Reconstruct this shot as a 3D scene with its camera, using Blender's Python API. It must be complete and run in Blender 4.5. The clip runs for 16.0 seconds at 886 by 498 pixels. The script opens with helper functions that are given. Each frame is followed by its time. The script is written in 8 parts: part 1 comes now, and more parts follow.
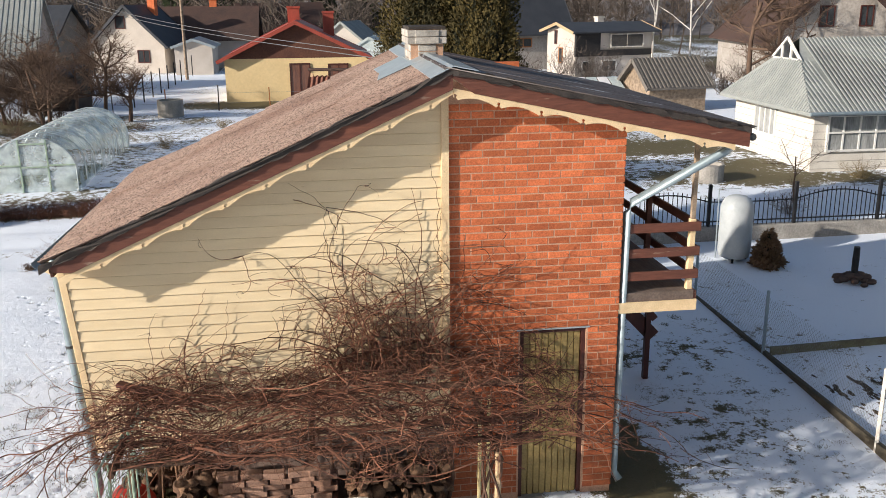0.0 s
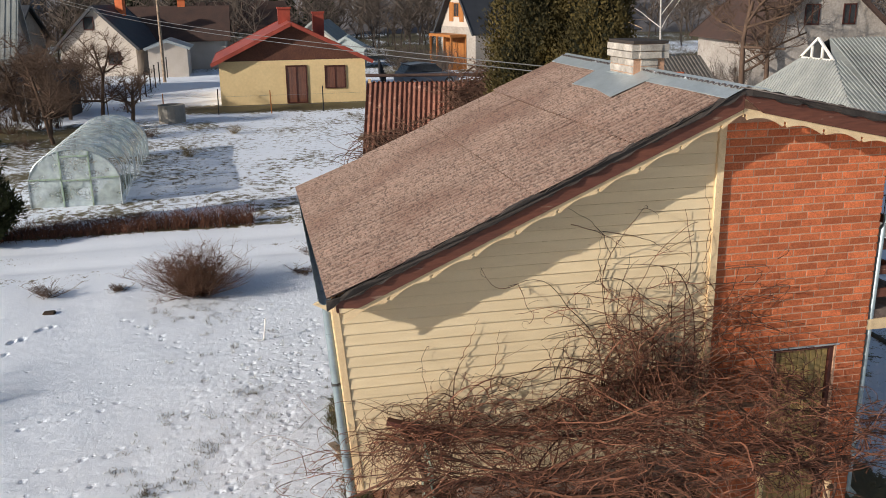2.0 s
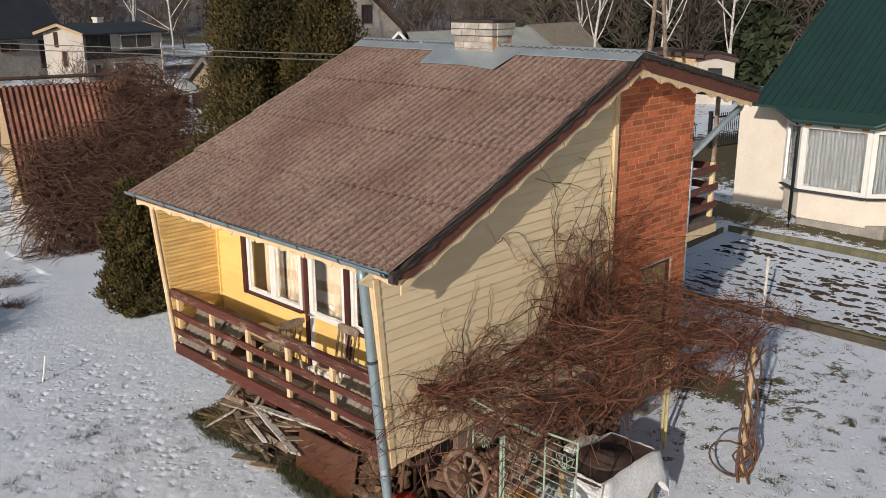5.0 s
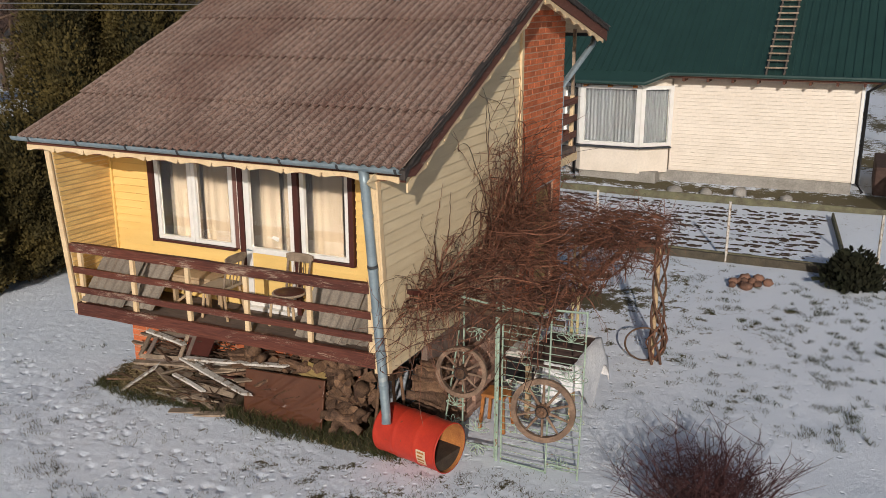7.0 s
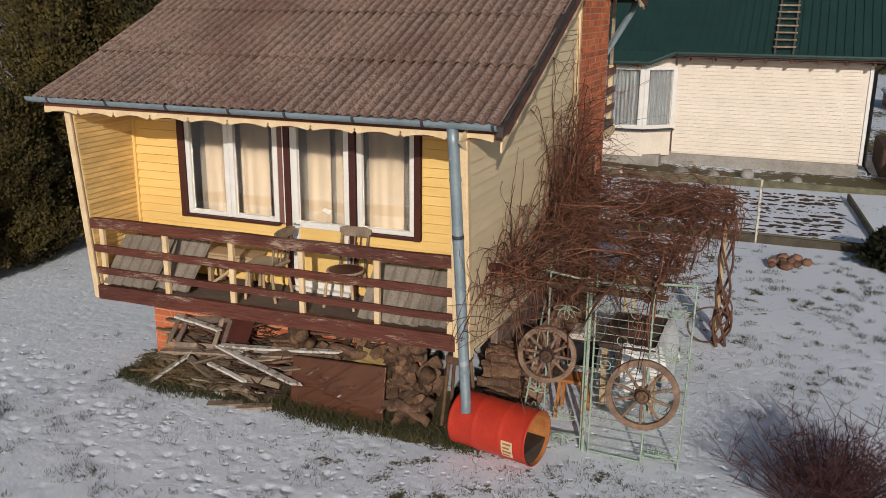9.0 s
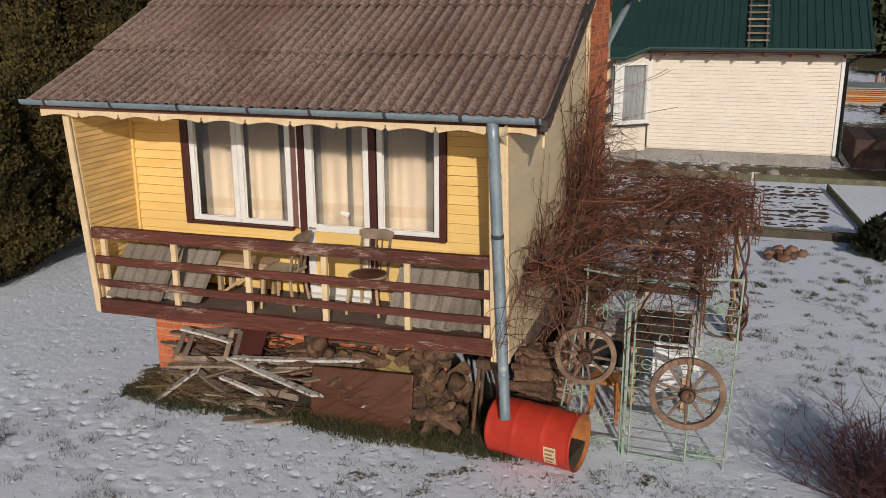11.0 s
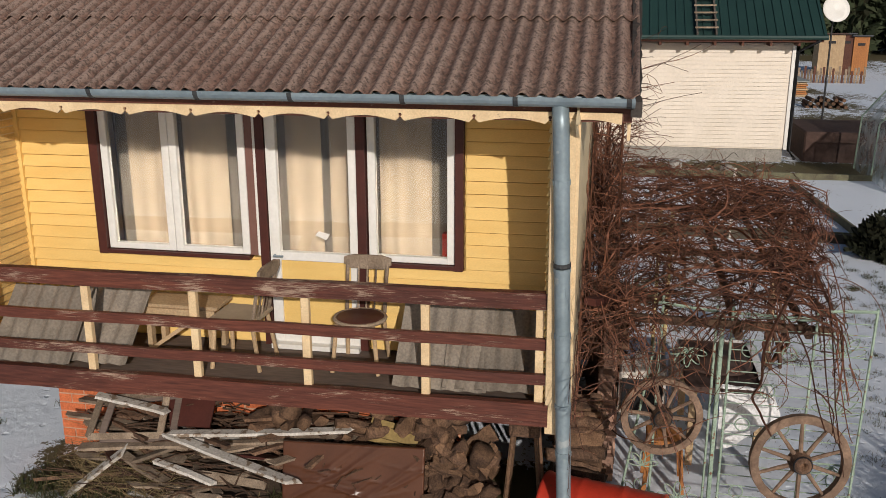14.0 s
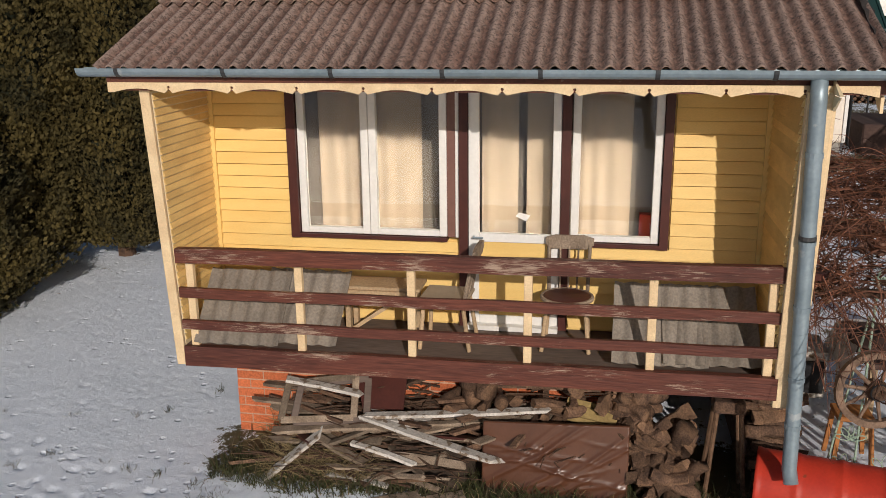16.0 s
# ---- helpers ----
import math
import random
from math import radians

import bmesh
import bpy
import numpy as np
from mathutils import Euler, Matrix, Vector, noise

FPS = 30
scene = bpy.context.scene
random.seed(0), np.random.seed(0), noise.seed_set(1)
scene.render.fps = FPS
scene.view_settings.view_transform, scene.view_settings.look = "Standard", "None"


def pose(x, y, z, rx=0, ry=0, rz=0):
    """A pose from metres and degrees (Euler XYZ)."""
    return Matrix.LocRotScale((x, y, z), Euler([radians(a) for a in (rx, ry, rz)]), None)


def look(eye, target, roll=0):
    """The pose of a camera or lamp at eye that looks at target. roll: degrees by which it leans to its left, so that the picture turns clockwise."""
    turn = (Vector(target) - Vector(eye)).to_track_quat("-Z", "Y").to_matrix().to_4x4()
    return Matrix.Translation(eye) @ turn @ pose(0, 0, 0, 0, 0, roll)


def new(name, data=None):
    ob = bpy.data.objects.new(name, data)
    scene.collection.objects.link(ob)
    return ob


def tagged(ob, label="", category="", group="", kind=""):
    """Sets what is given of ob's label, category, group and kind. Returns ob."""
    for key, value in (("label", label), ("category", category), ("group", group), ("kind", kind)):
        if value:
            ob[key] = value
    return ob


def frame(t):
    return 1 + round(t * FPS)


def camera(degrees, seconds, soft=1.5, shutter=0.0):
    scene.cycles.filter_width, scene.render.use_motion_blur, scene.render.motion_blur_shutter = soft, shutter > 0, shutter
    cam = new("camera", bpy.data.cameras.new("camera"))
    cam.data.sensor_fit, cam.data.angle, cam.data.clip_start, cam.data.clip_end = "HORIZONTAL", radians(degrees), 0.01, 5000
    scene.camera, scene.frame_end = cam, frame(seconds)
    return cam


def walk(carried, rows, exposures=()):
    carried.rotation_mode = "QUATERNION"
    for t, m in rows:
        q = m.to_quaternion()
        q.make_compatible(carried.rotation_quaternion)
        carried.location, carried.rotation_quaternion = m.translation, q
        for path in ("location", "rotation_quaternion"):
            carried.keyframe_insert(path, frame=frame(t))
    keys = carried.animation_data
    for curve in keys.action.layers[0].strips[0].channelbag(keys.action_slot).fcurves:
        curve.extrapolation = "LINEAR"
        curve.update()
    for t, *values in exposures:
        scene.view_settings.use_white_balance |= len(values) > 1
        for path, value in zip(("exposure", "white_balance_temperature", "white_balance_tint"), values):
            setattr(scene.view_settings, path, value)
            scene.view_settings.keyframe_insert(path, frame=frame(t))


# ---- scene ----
cam = camera(53.0, 16.0, soft=0.8)
PATH = [
    (0, (2.82, -9.542, 6.175), (3.083, -7.635, 5.632), -0.5),
    (0.5, (1.982, -9.35, 6.426), (2.287, -7.451, 5.879), -0.5),
    (1, (1.116, -9.129, 6.51), (1.457, -7.236, 5.959), -0.6),
    (1.5, (0.234, -8.837, 6.536), (0.605, -6.951, 5.984), -0.6),
    (2, (-0.674, -8.528, 6.424), (-0.273, -6.648, 5.872), -0.7),
    (2.5, (-1.546, -8.214, 6.317), (-1.116, -6.34, 5.765), -0.7),
    (3, (-2.389, -7.925, 6.303), (-1.931, -6.059, 5.749), -0.7),
    (3.5, (-3.245, -7.632, 6.243), (-2.701, -5.789, 5.69), -0.7),
    (4, (-4.133, -7.301, 6.22), (-3.335, -5.554, 5.664), -0.7),
    (4.2, (-4.486, -7.178, 6.228), (-3.482, -5.541, 5.673), -0.3),
    (4.3, (-4.667, -7.077, 6.212), (-3.564, -5.502, 5.659), -0.3),
    (4.5, (-4.958, -6.95, 6.227), (-3.693, -5.503, 5.673), -0.2),
    (4.7, (-5.207, -6.754, 6.227), (-3.888, -5.356, 5.674), -0.2),
    (6.8, (-7.593, -4.541, 5.143), (-5.857, -3.699, 4.616), 0.0),
    (7, (-7.733, -4.321, 5.144), (-5.982, -3.512, 4.615), 0.0),
    (7.5, (-7.792, -3.744, 5.07), (-6.027, -2.969, 4.539), 0.0),
    (8, (-7.655, -3.214, 4.835), (-5.88, -2.462, 4.304), -0.0),
    (8.5, (-7.518, -2.91, 4.744), (-5.732, -2.182, 4.215), -0.1),
    (8.7, (-7.497, -2.837, 4.692), (-5.709, -2.118, 4.158), 0.2),
    (11, (-7.422, -1.833, 4.527), (-5.588, -1.239, 3.993), -0.2),
    (11.5, (-7.2, -1.684, 4.532), (-5.366, -1.094, 3.995), -0.1),
    (12, (-6.668, -1.457, 4.556), (-4.826, -0.89, 4.023), -0.0),
    (12.5, (-6.114, -1.15, 4.573), (-4.264, -0.603, 4.043), -0.1),
    (13, (-5.732, -0.798, 4.603), (-3.874, -0.279, 4.075), 0.0),
    (13.5, (-5.581, -0.521, 4.521), (-3.688, -0.141, 3.999), 0.1),
    (14, (-5.493, -0.21, 4.136), (-3.599, 0.15, 3.604), -0.1),
    (14.5, (-5.495, 0.137, 3.995), (-3.602, 0.494, 3.458), -0.4),
    (15, (-5.597, 0.486, 3.975), (-3.701, 0.836, 3.444), -0.4),
    (15.5, (-5.728, 0.88, 3.989), (-3.832, 1.225, 3.455), -0.6),
    (16, (-5.897, 1.367, 3.99), (-4.0, 1.719, 3.465), -0.6),
]
walk(cam, [(t, look(eye, target, roll)) for t, eye, target, roll in PATH],
     exposures=[(0, 0.60, 6550, 11), (1, 0.43, 6550, 11), (2, 0.20, 6550, 11), (3.5, -0.08, 6550, 11), (4.7, -0.22, 6500, 11), (7, -0.46, 6450, 12), (11, -0.60, 6450, 12), (14, -0.60, 6450, 12), (16, -0.53, 6450, 13)])

# ---- world, sun ----
SUN_DIR = Vector((1.0, 0.37, -0.385)).normalized()
world = bpy.data.worlds.new("sky_world")
scene.world = world
world.use_nodes = True
wn = world.node_tree.nodes
sky = wn.new("ShaderNodeTexSky")
sky.sky_type = "NISHITA"
sky.sun_disc = False
sky.sun_elevation = math.asin(-SUN_DIR.z)
sky.sun_rotation = math.atan2(-SUN_DIR.x, -SUN_DIR.y)
sky.air_density, sky.dust_density = 1.0, 1.5
world.node_tree.links.new(sky.outputs[0], wn["Background"].inputs[0])
wn["Background"].inputs[1].default_value = 0.073
sun = new("sun", bpy.data.lights.new("sun", "SUN"))
sun.data.energy, sun.data.angle, sun.data.color = 4.1, radians(0.55), (1.0, 0.92, 0.82)
sun.matrix_world = look((0, 0, 30), Vector((0, 0, 30)) + SUN_DIR)


# ---- materials ----
def surf(name, c1, c2, scale=6.0, rough=0.8, bump=0.2, metal=0.0, stretch=(1, 1, 1), fine=None, fleck=None, fleck_at=0.6,
         fleck_scale=None, per_piece=0.0, spec=0.3, grain=0.25):
    """A surface of two colours mixed by coarse noise, with fine grain, relief, and an optional third colour in worn flecks."""
    m = bpy.data.materials.new(name)
    m.use_nodes = True
    n, l = m.node_tree.nodes, m.node_tree.links
    b = n["Principled BSDF"]
    b.inputs["Roughness"].default_value, b.inputs["Metallic"].default_value = rough, metal
    b.inputs["Specular IOR Level"].default_value = spec
    pos = n.new("ShaderNodeNewGeometry").outputs["Position"]
    mp = n.new("ShaderNodeMapping")
    mp.inputs["Scale"].default_value = stretch
    l.new(pos, mp.inputs["Vector"])

    def tex(sc, detail=5):
        t = n.new("ShaderNodeTexNoise")
        t.inputs["Scale"].default_value, t.inputs["Detail"].default_value = sc, detail
        l.new(mp.outputs[0], t.inputs["Vector"])
        return t.outputs["Fac"]

    def ramp(src, lo, hi):
        r = n.new("ShaderNodeMapRange")
        r.inputs["From Min"].default_value, r.inputs["From Max"].default_value = lo, hi
        l.new(src, r.inputs["Value"])
        return r.outputs[0]

    def mix(f, a, c, mode="MIX"):
        x = n.new("ShaderNodeMix")
        x.data_type, x.blend_type = "RGBA", mode
        for sock, val in (("Factor", f), ("A", a), ("B", c)):
            i = [s for s in x.inputs if s.name == sock and (s.type == ("VALUE" if sock == "Factor" else "RGBA"))][0]
            if hasattr(val, "is_output"):
                l.new(val, i)
            else:
                i.default_value = val if sock == "Factor" else (*val, 1)
        return [s for s in x.outputs if s.type == "RGBA"][0]

    coarse, fin = tex(scale), tex(fine or scale * 9)
    col = mix(ramp(coarse, 0.3, 0.7), c1, c2)
    g = mix(ramp(fin, 0.25, 0.75), (1 - grain,) * 3, (1 + grain,) * 3)
    col = mix(1.0, col, g, "MULTIPLY")
    if fleck:
        col = mix(ramp(tex(fleck_scale or scale * 4), fleck_at, fleck_at + 0.05), col, fleck)
    if per_piece:
        o = n.new("ShaderNodeObjectInfo").outputs["Random"]
        r = n.new("ShaderNodeMapRange")
        r.inputs["To Min"].default_value, r.inputs["To Max"].default_value = 1 - per_piece, 1 + per_piece
        l.new(o, r.inputs["Value"])
        c = n.new("ShaderNodeCombineColor")
        for i in range(3):
            l.new(r.outputs[0], c.inputs[i])
        col = mix(1.0, col, c.outputs[0], "MULTIPLY")
    l.new(col, b.inputs["Base Color"])
    if bump:
        bp = n.new("ShaderNodeBump")
        bp.inputs["Strength"].default_value, bp.inputs["Distance"].default_value = bump, 0.01
        l.new(fin, bp.inputs["Height"])
        l.new(bp.outputs[0], b.inputs["Normal"])
    return m


cream = surf("cream_paint", (0.78, 0.64, 0.42), (0.71, 0.57, 0.36), 2.0, 0.6, 0.15, fine=60, stretch=(1, 1, 6), fleck=(0.5, 0.36, 0.2), fleck_at=0.72, fleck_scale=9, per_piece=0.05, grain=0.1)
yellow = surf("yellow_paint", (0.83, 0.58, 0.21), (0.78, 0.52, 0.17), 2.0, 0.5, 0.1, fine=60, stretch=(1, 1, 6), per_piece=0.04, grain=0.09)
yellow_old = surf("weathered_yellow_paint", (0.82, 0.58, 0.23), (0.62, 0.41, 0.16), 3.0, 0.6, 0.2, fine=60, stretch=(1, 1, 3), per_piece=0.12, grain=0.22)
trim_cream = surf("trim_cream_paint", (0.80, 0.62, 0.38), (0.66, 0.48, 0.28), 7, 0.6, 0.2, fine=80, fleck=(0.40, 0.30, 0.20), fleck_at=0.70, grain=0.12)
brown = surf("worn_brown_paint", (0.135, 0.042, 0.026), (0.078, 0.027, 0.02), 5, 0.6, 0.6, fine=70, stretch=(1, 0.07, 1), grain=0.45)


def wear(m, colour, where, stripes, at):
    """Bares the wood of a painted plank in thin streaks along it, thick in some places and none in others."""
    n, l = m.node_tree.nodes, m.node_tree.links
    b = n["Principled BSDF"]
    old, pos = b.inputs["Base Color"].links[0].from_socket, n.new("ShaderNodeNewGeometry").outputs["Position"]
    facs = []
    for sc, stretch, detail in ((where, (1, 0.3, 1), 3), (stripes, (1, 0.022, 1), 6)):
        mp = n.new("ShaderNodeMapping")
        mp.inputs["Scale"].default_value = stretch
        l.new(pos, mp.inputs["Vector"])
        t = n.new("ShaderNodeTexNoise")
        t.inputs["Scale"].default_value, t.inputs["Detail"].default_value, t.inputs["Roughness"].default_value = sc, detail, 0.7
        l.new(mp.outputs[0], t.inputs["Vector"])
        facs.append(t.outputs["Fac"])
    ad = n.new("ShaderNodeMath")
    ad.operation = "ADD"
    l.new(facs[0], ad.inputs[0])
    l.new(facs[1], ad.inputs[1])
    r = n.new("ShaderNodeMapRange")
    r.inputs["From Min"].default_value, r.inputs["From Max"].default_value, r.inputs["To Max"].default_value = at, at + 0.07, 0.85
    l.new(ad.outputs[0], r.inputs["Value"])
    x = n.new("ShaderNodeMix")
    x.data_type = "RGBA"
    l.new(r.outputs[0], x.inputs[0])
    l.new(old, x.inputs[6])
    x.inputs[7].default_value = (*colour, 1)
    l.new(x.outputs[2], b.inputs["Base Color"])


wear(brown, (0.42, 0.31, 0.23), 4.2, 240, 1.12)
brown_x = surf("brown_fascia_paint", (0.15, 0.055, 0.035), (0.10, 0.04, 0.03), 4, 0.6, 0.4, fine=50, stretch=(0.15, 1, 1), fleck=(0.24, 0.16, 0.12), fleck_at=0.66, fleck_scale=20)
brown_frame = surf("brown_frame_paint", (0.085, 0.026, 0.02), (0.06, 0.02, 0.016), 5, 0.45, 0.1, grain=0.1)
white_paint = surf("white_paint", (0.82, 0.81, 0.78), (0.74, 0.73, 0.69), 4, 0.45, 0.1, grain=0.05)
old_brick = surf("dusty_old_brick", (0.38, 0.24, 0.18), (0.28, 0.16, 0.11), 5, 0.9, 0.5, fine=50, per_piece=0.3)
brick_mat = surf("orange_brick", (0.58, 0.165, 0.065), (0.46, 0.12, 0.05), 5, 0.85, 0.6, fine=60, per_piece=0.28, grain=0.3, fleck=(0.30, 0.075, 0.035), fleck_at=0.68, fleck_scale=16)
mortar = surf("mortar", (0.56, 0.34, 0.23), (0.42, 0.25, 0.165), 8, 0.95, 0.4)

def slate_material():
    """Brown fibre-cement, mottled, with pale lichen, rusty stains, and crests painted paler as lit above shaded
    grooves.
    """
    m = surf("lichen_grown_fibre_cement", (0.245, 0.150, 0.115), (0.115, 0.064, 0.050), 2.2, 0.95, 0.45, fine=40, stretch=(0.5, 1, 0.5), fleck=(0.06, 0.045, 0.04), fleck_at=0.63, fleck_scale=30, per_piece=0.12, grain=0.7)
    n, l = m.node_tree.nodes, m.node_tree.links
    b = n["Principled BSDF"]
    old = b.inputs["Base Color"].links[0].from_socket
    # light and shade of the waves, painted: crests mixed paler than grooves
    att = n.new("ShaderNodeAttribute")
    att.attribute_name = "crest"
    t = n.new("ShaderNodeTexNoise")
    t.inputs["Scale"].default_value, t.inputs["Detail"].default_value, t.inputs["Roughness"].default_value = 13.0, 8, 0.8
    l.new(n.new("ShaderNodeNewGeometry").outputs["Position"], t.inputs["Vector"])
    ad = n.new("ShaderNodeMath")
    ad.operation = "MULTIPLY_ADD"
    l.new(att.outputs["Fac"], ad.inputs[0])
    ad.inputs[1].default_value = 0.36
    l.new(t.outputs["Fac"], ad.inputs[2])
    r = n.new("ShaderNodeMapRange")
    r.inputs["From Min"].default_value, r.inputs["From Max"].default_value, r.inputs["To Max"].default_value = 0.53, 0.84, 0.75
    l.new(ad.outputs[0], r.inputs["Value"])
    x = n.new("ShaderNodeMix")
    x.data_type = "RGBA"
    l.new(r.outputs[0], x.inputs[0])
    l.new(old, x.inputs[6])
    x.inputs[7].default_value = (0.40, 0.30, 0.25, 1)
    # broad tone and rusty stains
    w = n.new("ShaderNodeTexNoise")
    w.inputs["Scale"].default_value, w.inputs["Detail"].default_value = 0.75, 4
    l.new(t.inputs["Vector"].links[0].from_socket, w.inputs["Vector"])
    tone = n.new("ShaderNodeMapRange")
    tone.inputs["From Min"].default_value, tone.inputs["From Max"].default_value, tone.inputs["To Max"].default_value = 0.46, 0.70, 0.5
    l.new(w.outputs["Fac"], tone.inputs["Value"])
    st = n.new("ShaderNodeMix")
    st.data_type = "RGBA"
    l.new(tone.outputs[0], st.inputs[0])
    l.new(x.outputs[2], st.inputs[6])
    st.inputs[7].default_value = (0.135, 0.062, 0.046, 1)
    x = st
    # dark moss grains
    d = n.new("ShaderNodeTexNoise")
    d.inputs["Scale"].default_value, d.inputs["Detail"].default_value, d.inputs["Roughness"].default_value = 38.0, 5, 0.75
    l.new(t.inputs["Vector"].links[0].from_socket, d.inputs["Vector"])
    q = n.new("ShaderNodeMapRange")
    q.inputs["From Min"].default_value, q.inputs["From Max"].default_value, q.inputs["To Max"].default_value = 0.50, 0.59, 0.85
    l.new(d.outputs["Fac"], q.inputs["Value"])
    y = n.new("ShaderNodeMix")
    y.data_type = "RGBA"
    l.new(q.outputs[0], y.inputs[0])
    l.new(x.outputs[2], y.inputs[6])
    y.inputs[7].default_value = (0.085, 0.06, 0.05, 1)
    l.new(y.outputs[2], b.inputs["Base Color"])
    return m


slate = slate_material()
slate_grey = surf("grey_fibre_cement", (0.27, 0.235, 0.195), (0.20, 0.172, 0.142), 4, 0.95, 0.4, fine=50, per_piece=0.1)
tar = surf("black_roofing_felt", (0.035, 0.03, 0.028), (0.06, 0.05, 0.045), 5, 0.8, 0.4)
felt = surf("dark_roof_sheet", (0.065, 0.05, 0.045), (0.14, 0.12, 0.115), 2.5, 0.5, 0.5, stretch=(0.3, 2, 1), fleck=(0.55, 0.57, 0.60), fleck_at=0.62, fleck_scale=2.2)
zinc = surf("dull_zinc", (0.30, 0.37, 0.41), (0.22, 0.28, 0.31), 4, 0.42, 0.1, metal=0.35, fine=30, fleck=(0.40, 0.44, 0.45), fleck_at=0.66, fleck_scale=7, grain=0.1)
zinc_light = surf("bright_zinc", (0.50, 0.56, 0.59), (0.40, 0.46, 0.49), 3, 0.35, 0.1, metal=0.5, grain=0.08)
band_mat = surf("dark_steel_band", (0.05, 0.055, 0.06), (0.08, 0.08, 0.08), 9, 0.6, 0.2, metal=0.4)
grey_wood = surf("grey_weathered_wood", (0.32, 0.25, 0.185), (0.15, 0.11, 0.078), 7, 0.9, 0.6, fine=80, per_piece=0.35, grain=0.35)
pale_wood = surf("pale_wood", (0.52, 0.38, 0.23), (0.42, 0.29, 0.17), 5, 0.8, 0.4, fine=60, per_piece=0.15)
white_wood = surf("peeling_white_wood", (0.68, 0.65, 0.60), (0.47, 0.43, 0.38), 7, 0.85, 0.5, fine=50, per_piece=0.25, fleck=(0.24, 0.18, 0.13), fleck_at=0.57, fleck_scale=14)
bark = surf("firewood_bark", (0.17, 0.10, 0.062), (0.07, 0.042, 0.030), 11, 0.95, 1.0, fine=70, per_piece=0.4, grain=0.5)
split_wood = surf("split_wood", (0.23, 0.135, 0.08), (0.10, 0.058, 0.036), 12, 0.9, 0.7, fine=80, per_piece=0.4, grain=0.4)
vine_mat = surf("vine_stem", (0.190, 0.082, 0.047), (0.075, 0.032, 0.022), 7, 0.7, 0.0, fine=40, grain=0.4)


def vary_stems(m, lo, hi):
    """Gives every single stem its own tone."""
    n, l = m.node_tree.nodes, m.node_tree.links
    b = n["Principled BSDF"]
    old = b.inputs["Base Color"].links[0].from_socket
    r = n.new("ShaderNodeMapRange")
    r.inputs["To Min"].default_value, r.inputs["To Max"].default_value = lo, hi
    l.new(n.new("ShaderNodeNewGeometry").outputs["Random Per Island"], r.inputs["Value"])
    c = n.new("ShaderNodeVectorMath")
    c.operation = "SCALE"
    l.new(old, c.inputs[0])
    l.new(r.outputs[0], c.inputs["Scale"])
    l.new(c.outputs[0], b.inputs["Base Color"])


vary_stems(vine_mat, 0.25, 1.8)
vine_grey = surf("old_vine_wood", (0.135, 0.075, 0.050), (0.085, 0.046, 0.033), 5, 0.9, 0.0, fine=40)
twig_mat = surf("bare_twig", (0.13, 0.085, 0.06), (0.085, 0.055, 0.04), 3, 0.9, 0.0)
twig_far = surf("grey_bare_twig", (0.12, 0.095, 0.08), (0.085, 0.07, 0.06), 1, 0.9, 0.0)
birch_mat = surf("birch_bark", (0.62, 0.60, 0.57), (0.45, 0.43, 0.40), 1, 0.8, 0.0, stretch=(1, 1, 4), fleck=(0.06, 0.05, 0.05), fleck_at=0.62)
straw = surf("dry_grass", (0.27, 0.20, 0.105), (0.16, 0.125, 0.06), 3, 0.9, 0.0)
green_grass = surf("green_grass", (0.040, 0.055, 0.016), (0.065, 0.068, 0.026), 3, 0.9, 0.0)
thuja_mat = surf("thuja_green", (0.118, 0.088, 0.025), (0.024, 0.023, 0.009), 1.3, 0.8, 0.0, fine=9)
# dwarf conifer green, and the painted shade inside conifer crowns
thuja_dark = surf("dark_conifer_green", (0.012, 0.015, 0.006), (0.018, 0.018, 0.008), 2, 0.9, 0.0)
spruce_mat = surf("spruce_green", (0.030, 0.045, 0.022), (0.05, 0.06, 0.03), 2, 0.9, 0.0)
concrete = surf("concrete", (0.36, 0.34, 0.31), (0.26, 0.245, 0.22), 3, 0.9, 0.3)
stone_mat = surf("field_stone", (0.22, 0.16, 0.13), (0.14, 0.10, 0.085), 6, 0.9, 0.4, per_piece=0.25)
iron = surf("black_iron", (0.018, 0.018, 0.02), (0.03, 0.03, 0.032), 8, 0.5, 0.1, metal=0.3)
wire_mat = surf("galvanised_wire", (0.28, 0.29, 0.29), (0.2, 0.2, 0.2), 8, 0.5, 0.0, metal=0.5)
mint = surf("mint_green_paint", (0.36, 0.47, 0.37), (0.24, 0.32, 0.25), 7, 0.6, 0.2, fleck=(0.20, 0.10, 0.06), fleck_at=0.62, fleck_scale=24)
pipe_yellow = surf("faded_yellow_paint", (0.60, 0.50, 0.24), (0.48, 0.40, 0.22), 8, 0.6, 0.2)
red_paint = surf("red_drum_paint", (0.52, 0.045, 0.022), (0.42, 0.035, 0.02), 5, 0.45, 0.1, fleck=(0.25, 0.05, 0.025), fleck_at=0.68, fleck_scale=18, grain=0.08)
rust = surf("rust", (0.42, 0.17, 0.05), (0.28, 0.10, 0.035), 9, 0.9, 0.4)
rusty_roof = surf("rusty_roof_sheet", (0.26, 0.115, 0.08), (0.14, 0.06, 0.043), 2, 0.8, 0.3, fine=14, fleck=(0.34, 0.20, 0.15), fleck_at=0.62, fleck_scale=5, per_piece=0.15)
wheel_wood = surf("wheel_wood", (0.27, 0.18, 0.125), (0.13, 0.085, 0.06), 11, 0.85, 0.5, fine=60)
leatherette = surf("brown_leatherette", (0.118, 0.048, 0.026), (0.085, 0.034, 0.019), 5, 0.33, 0.05, spec=0.5, grain=0.06)
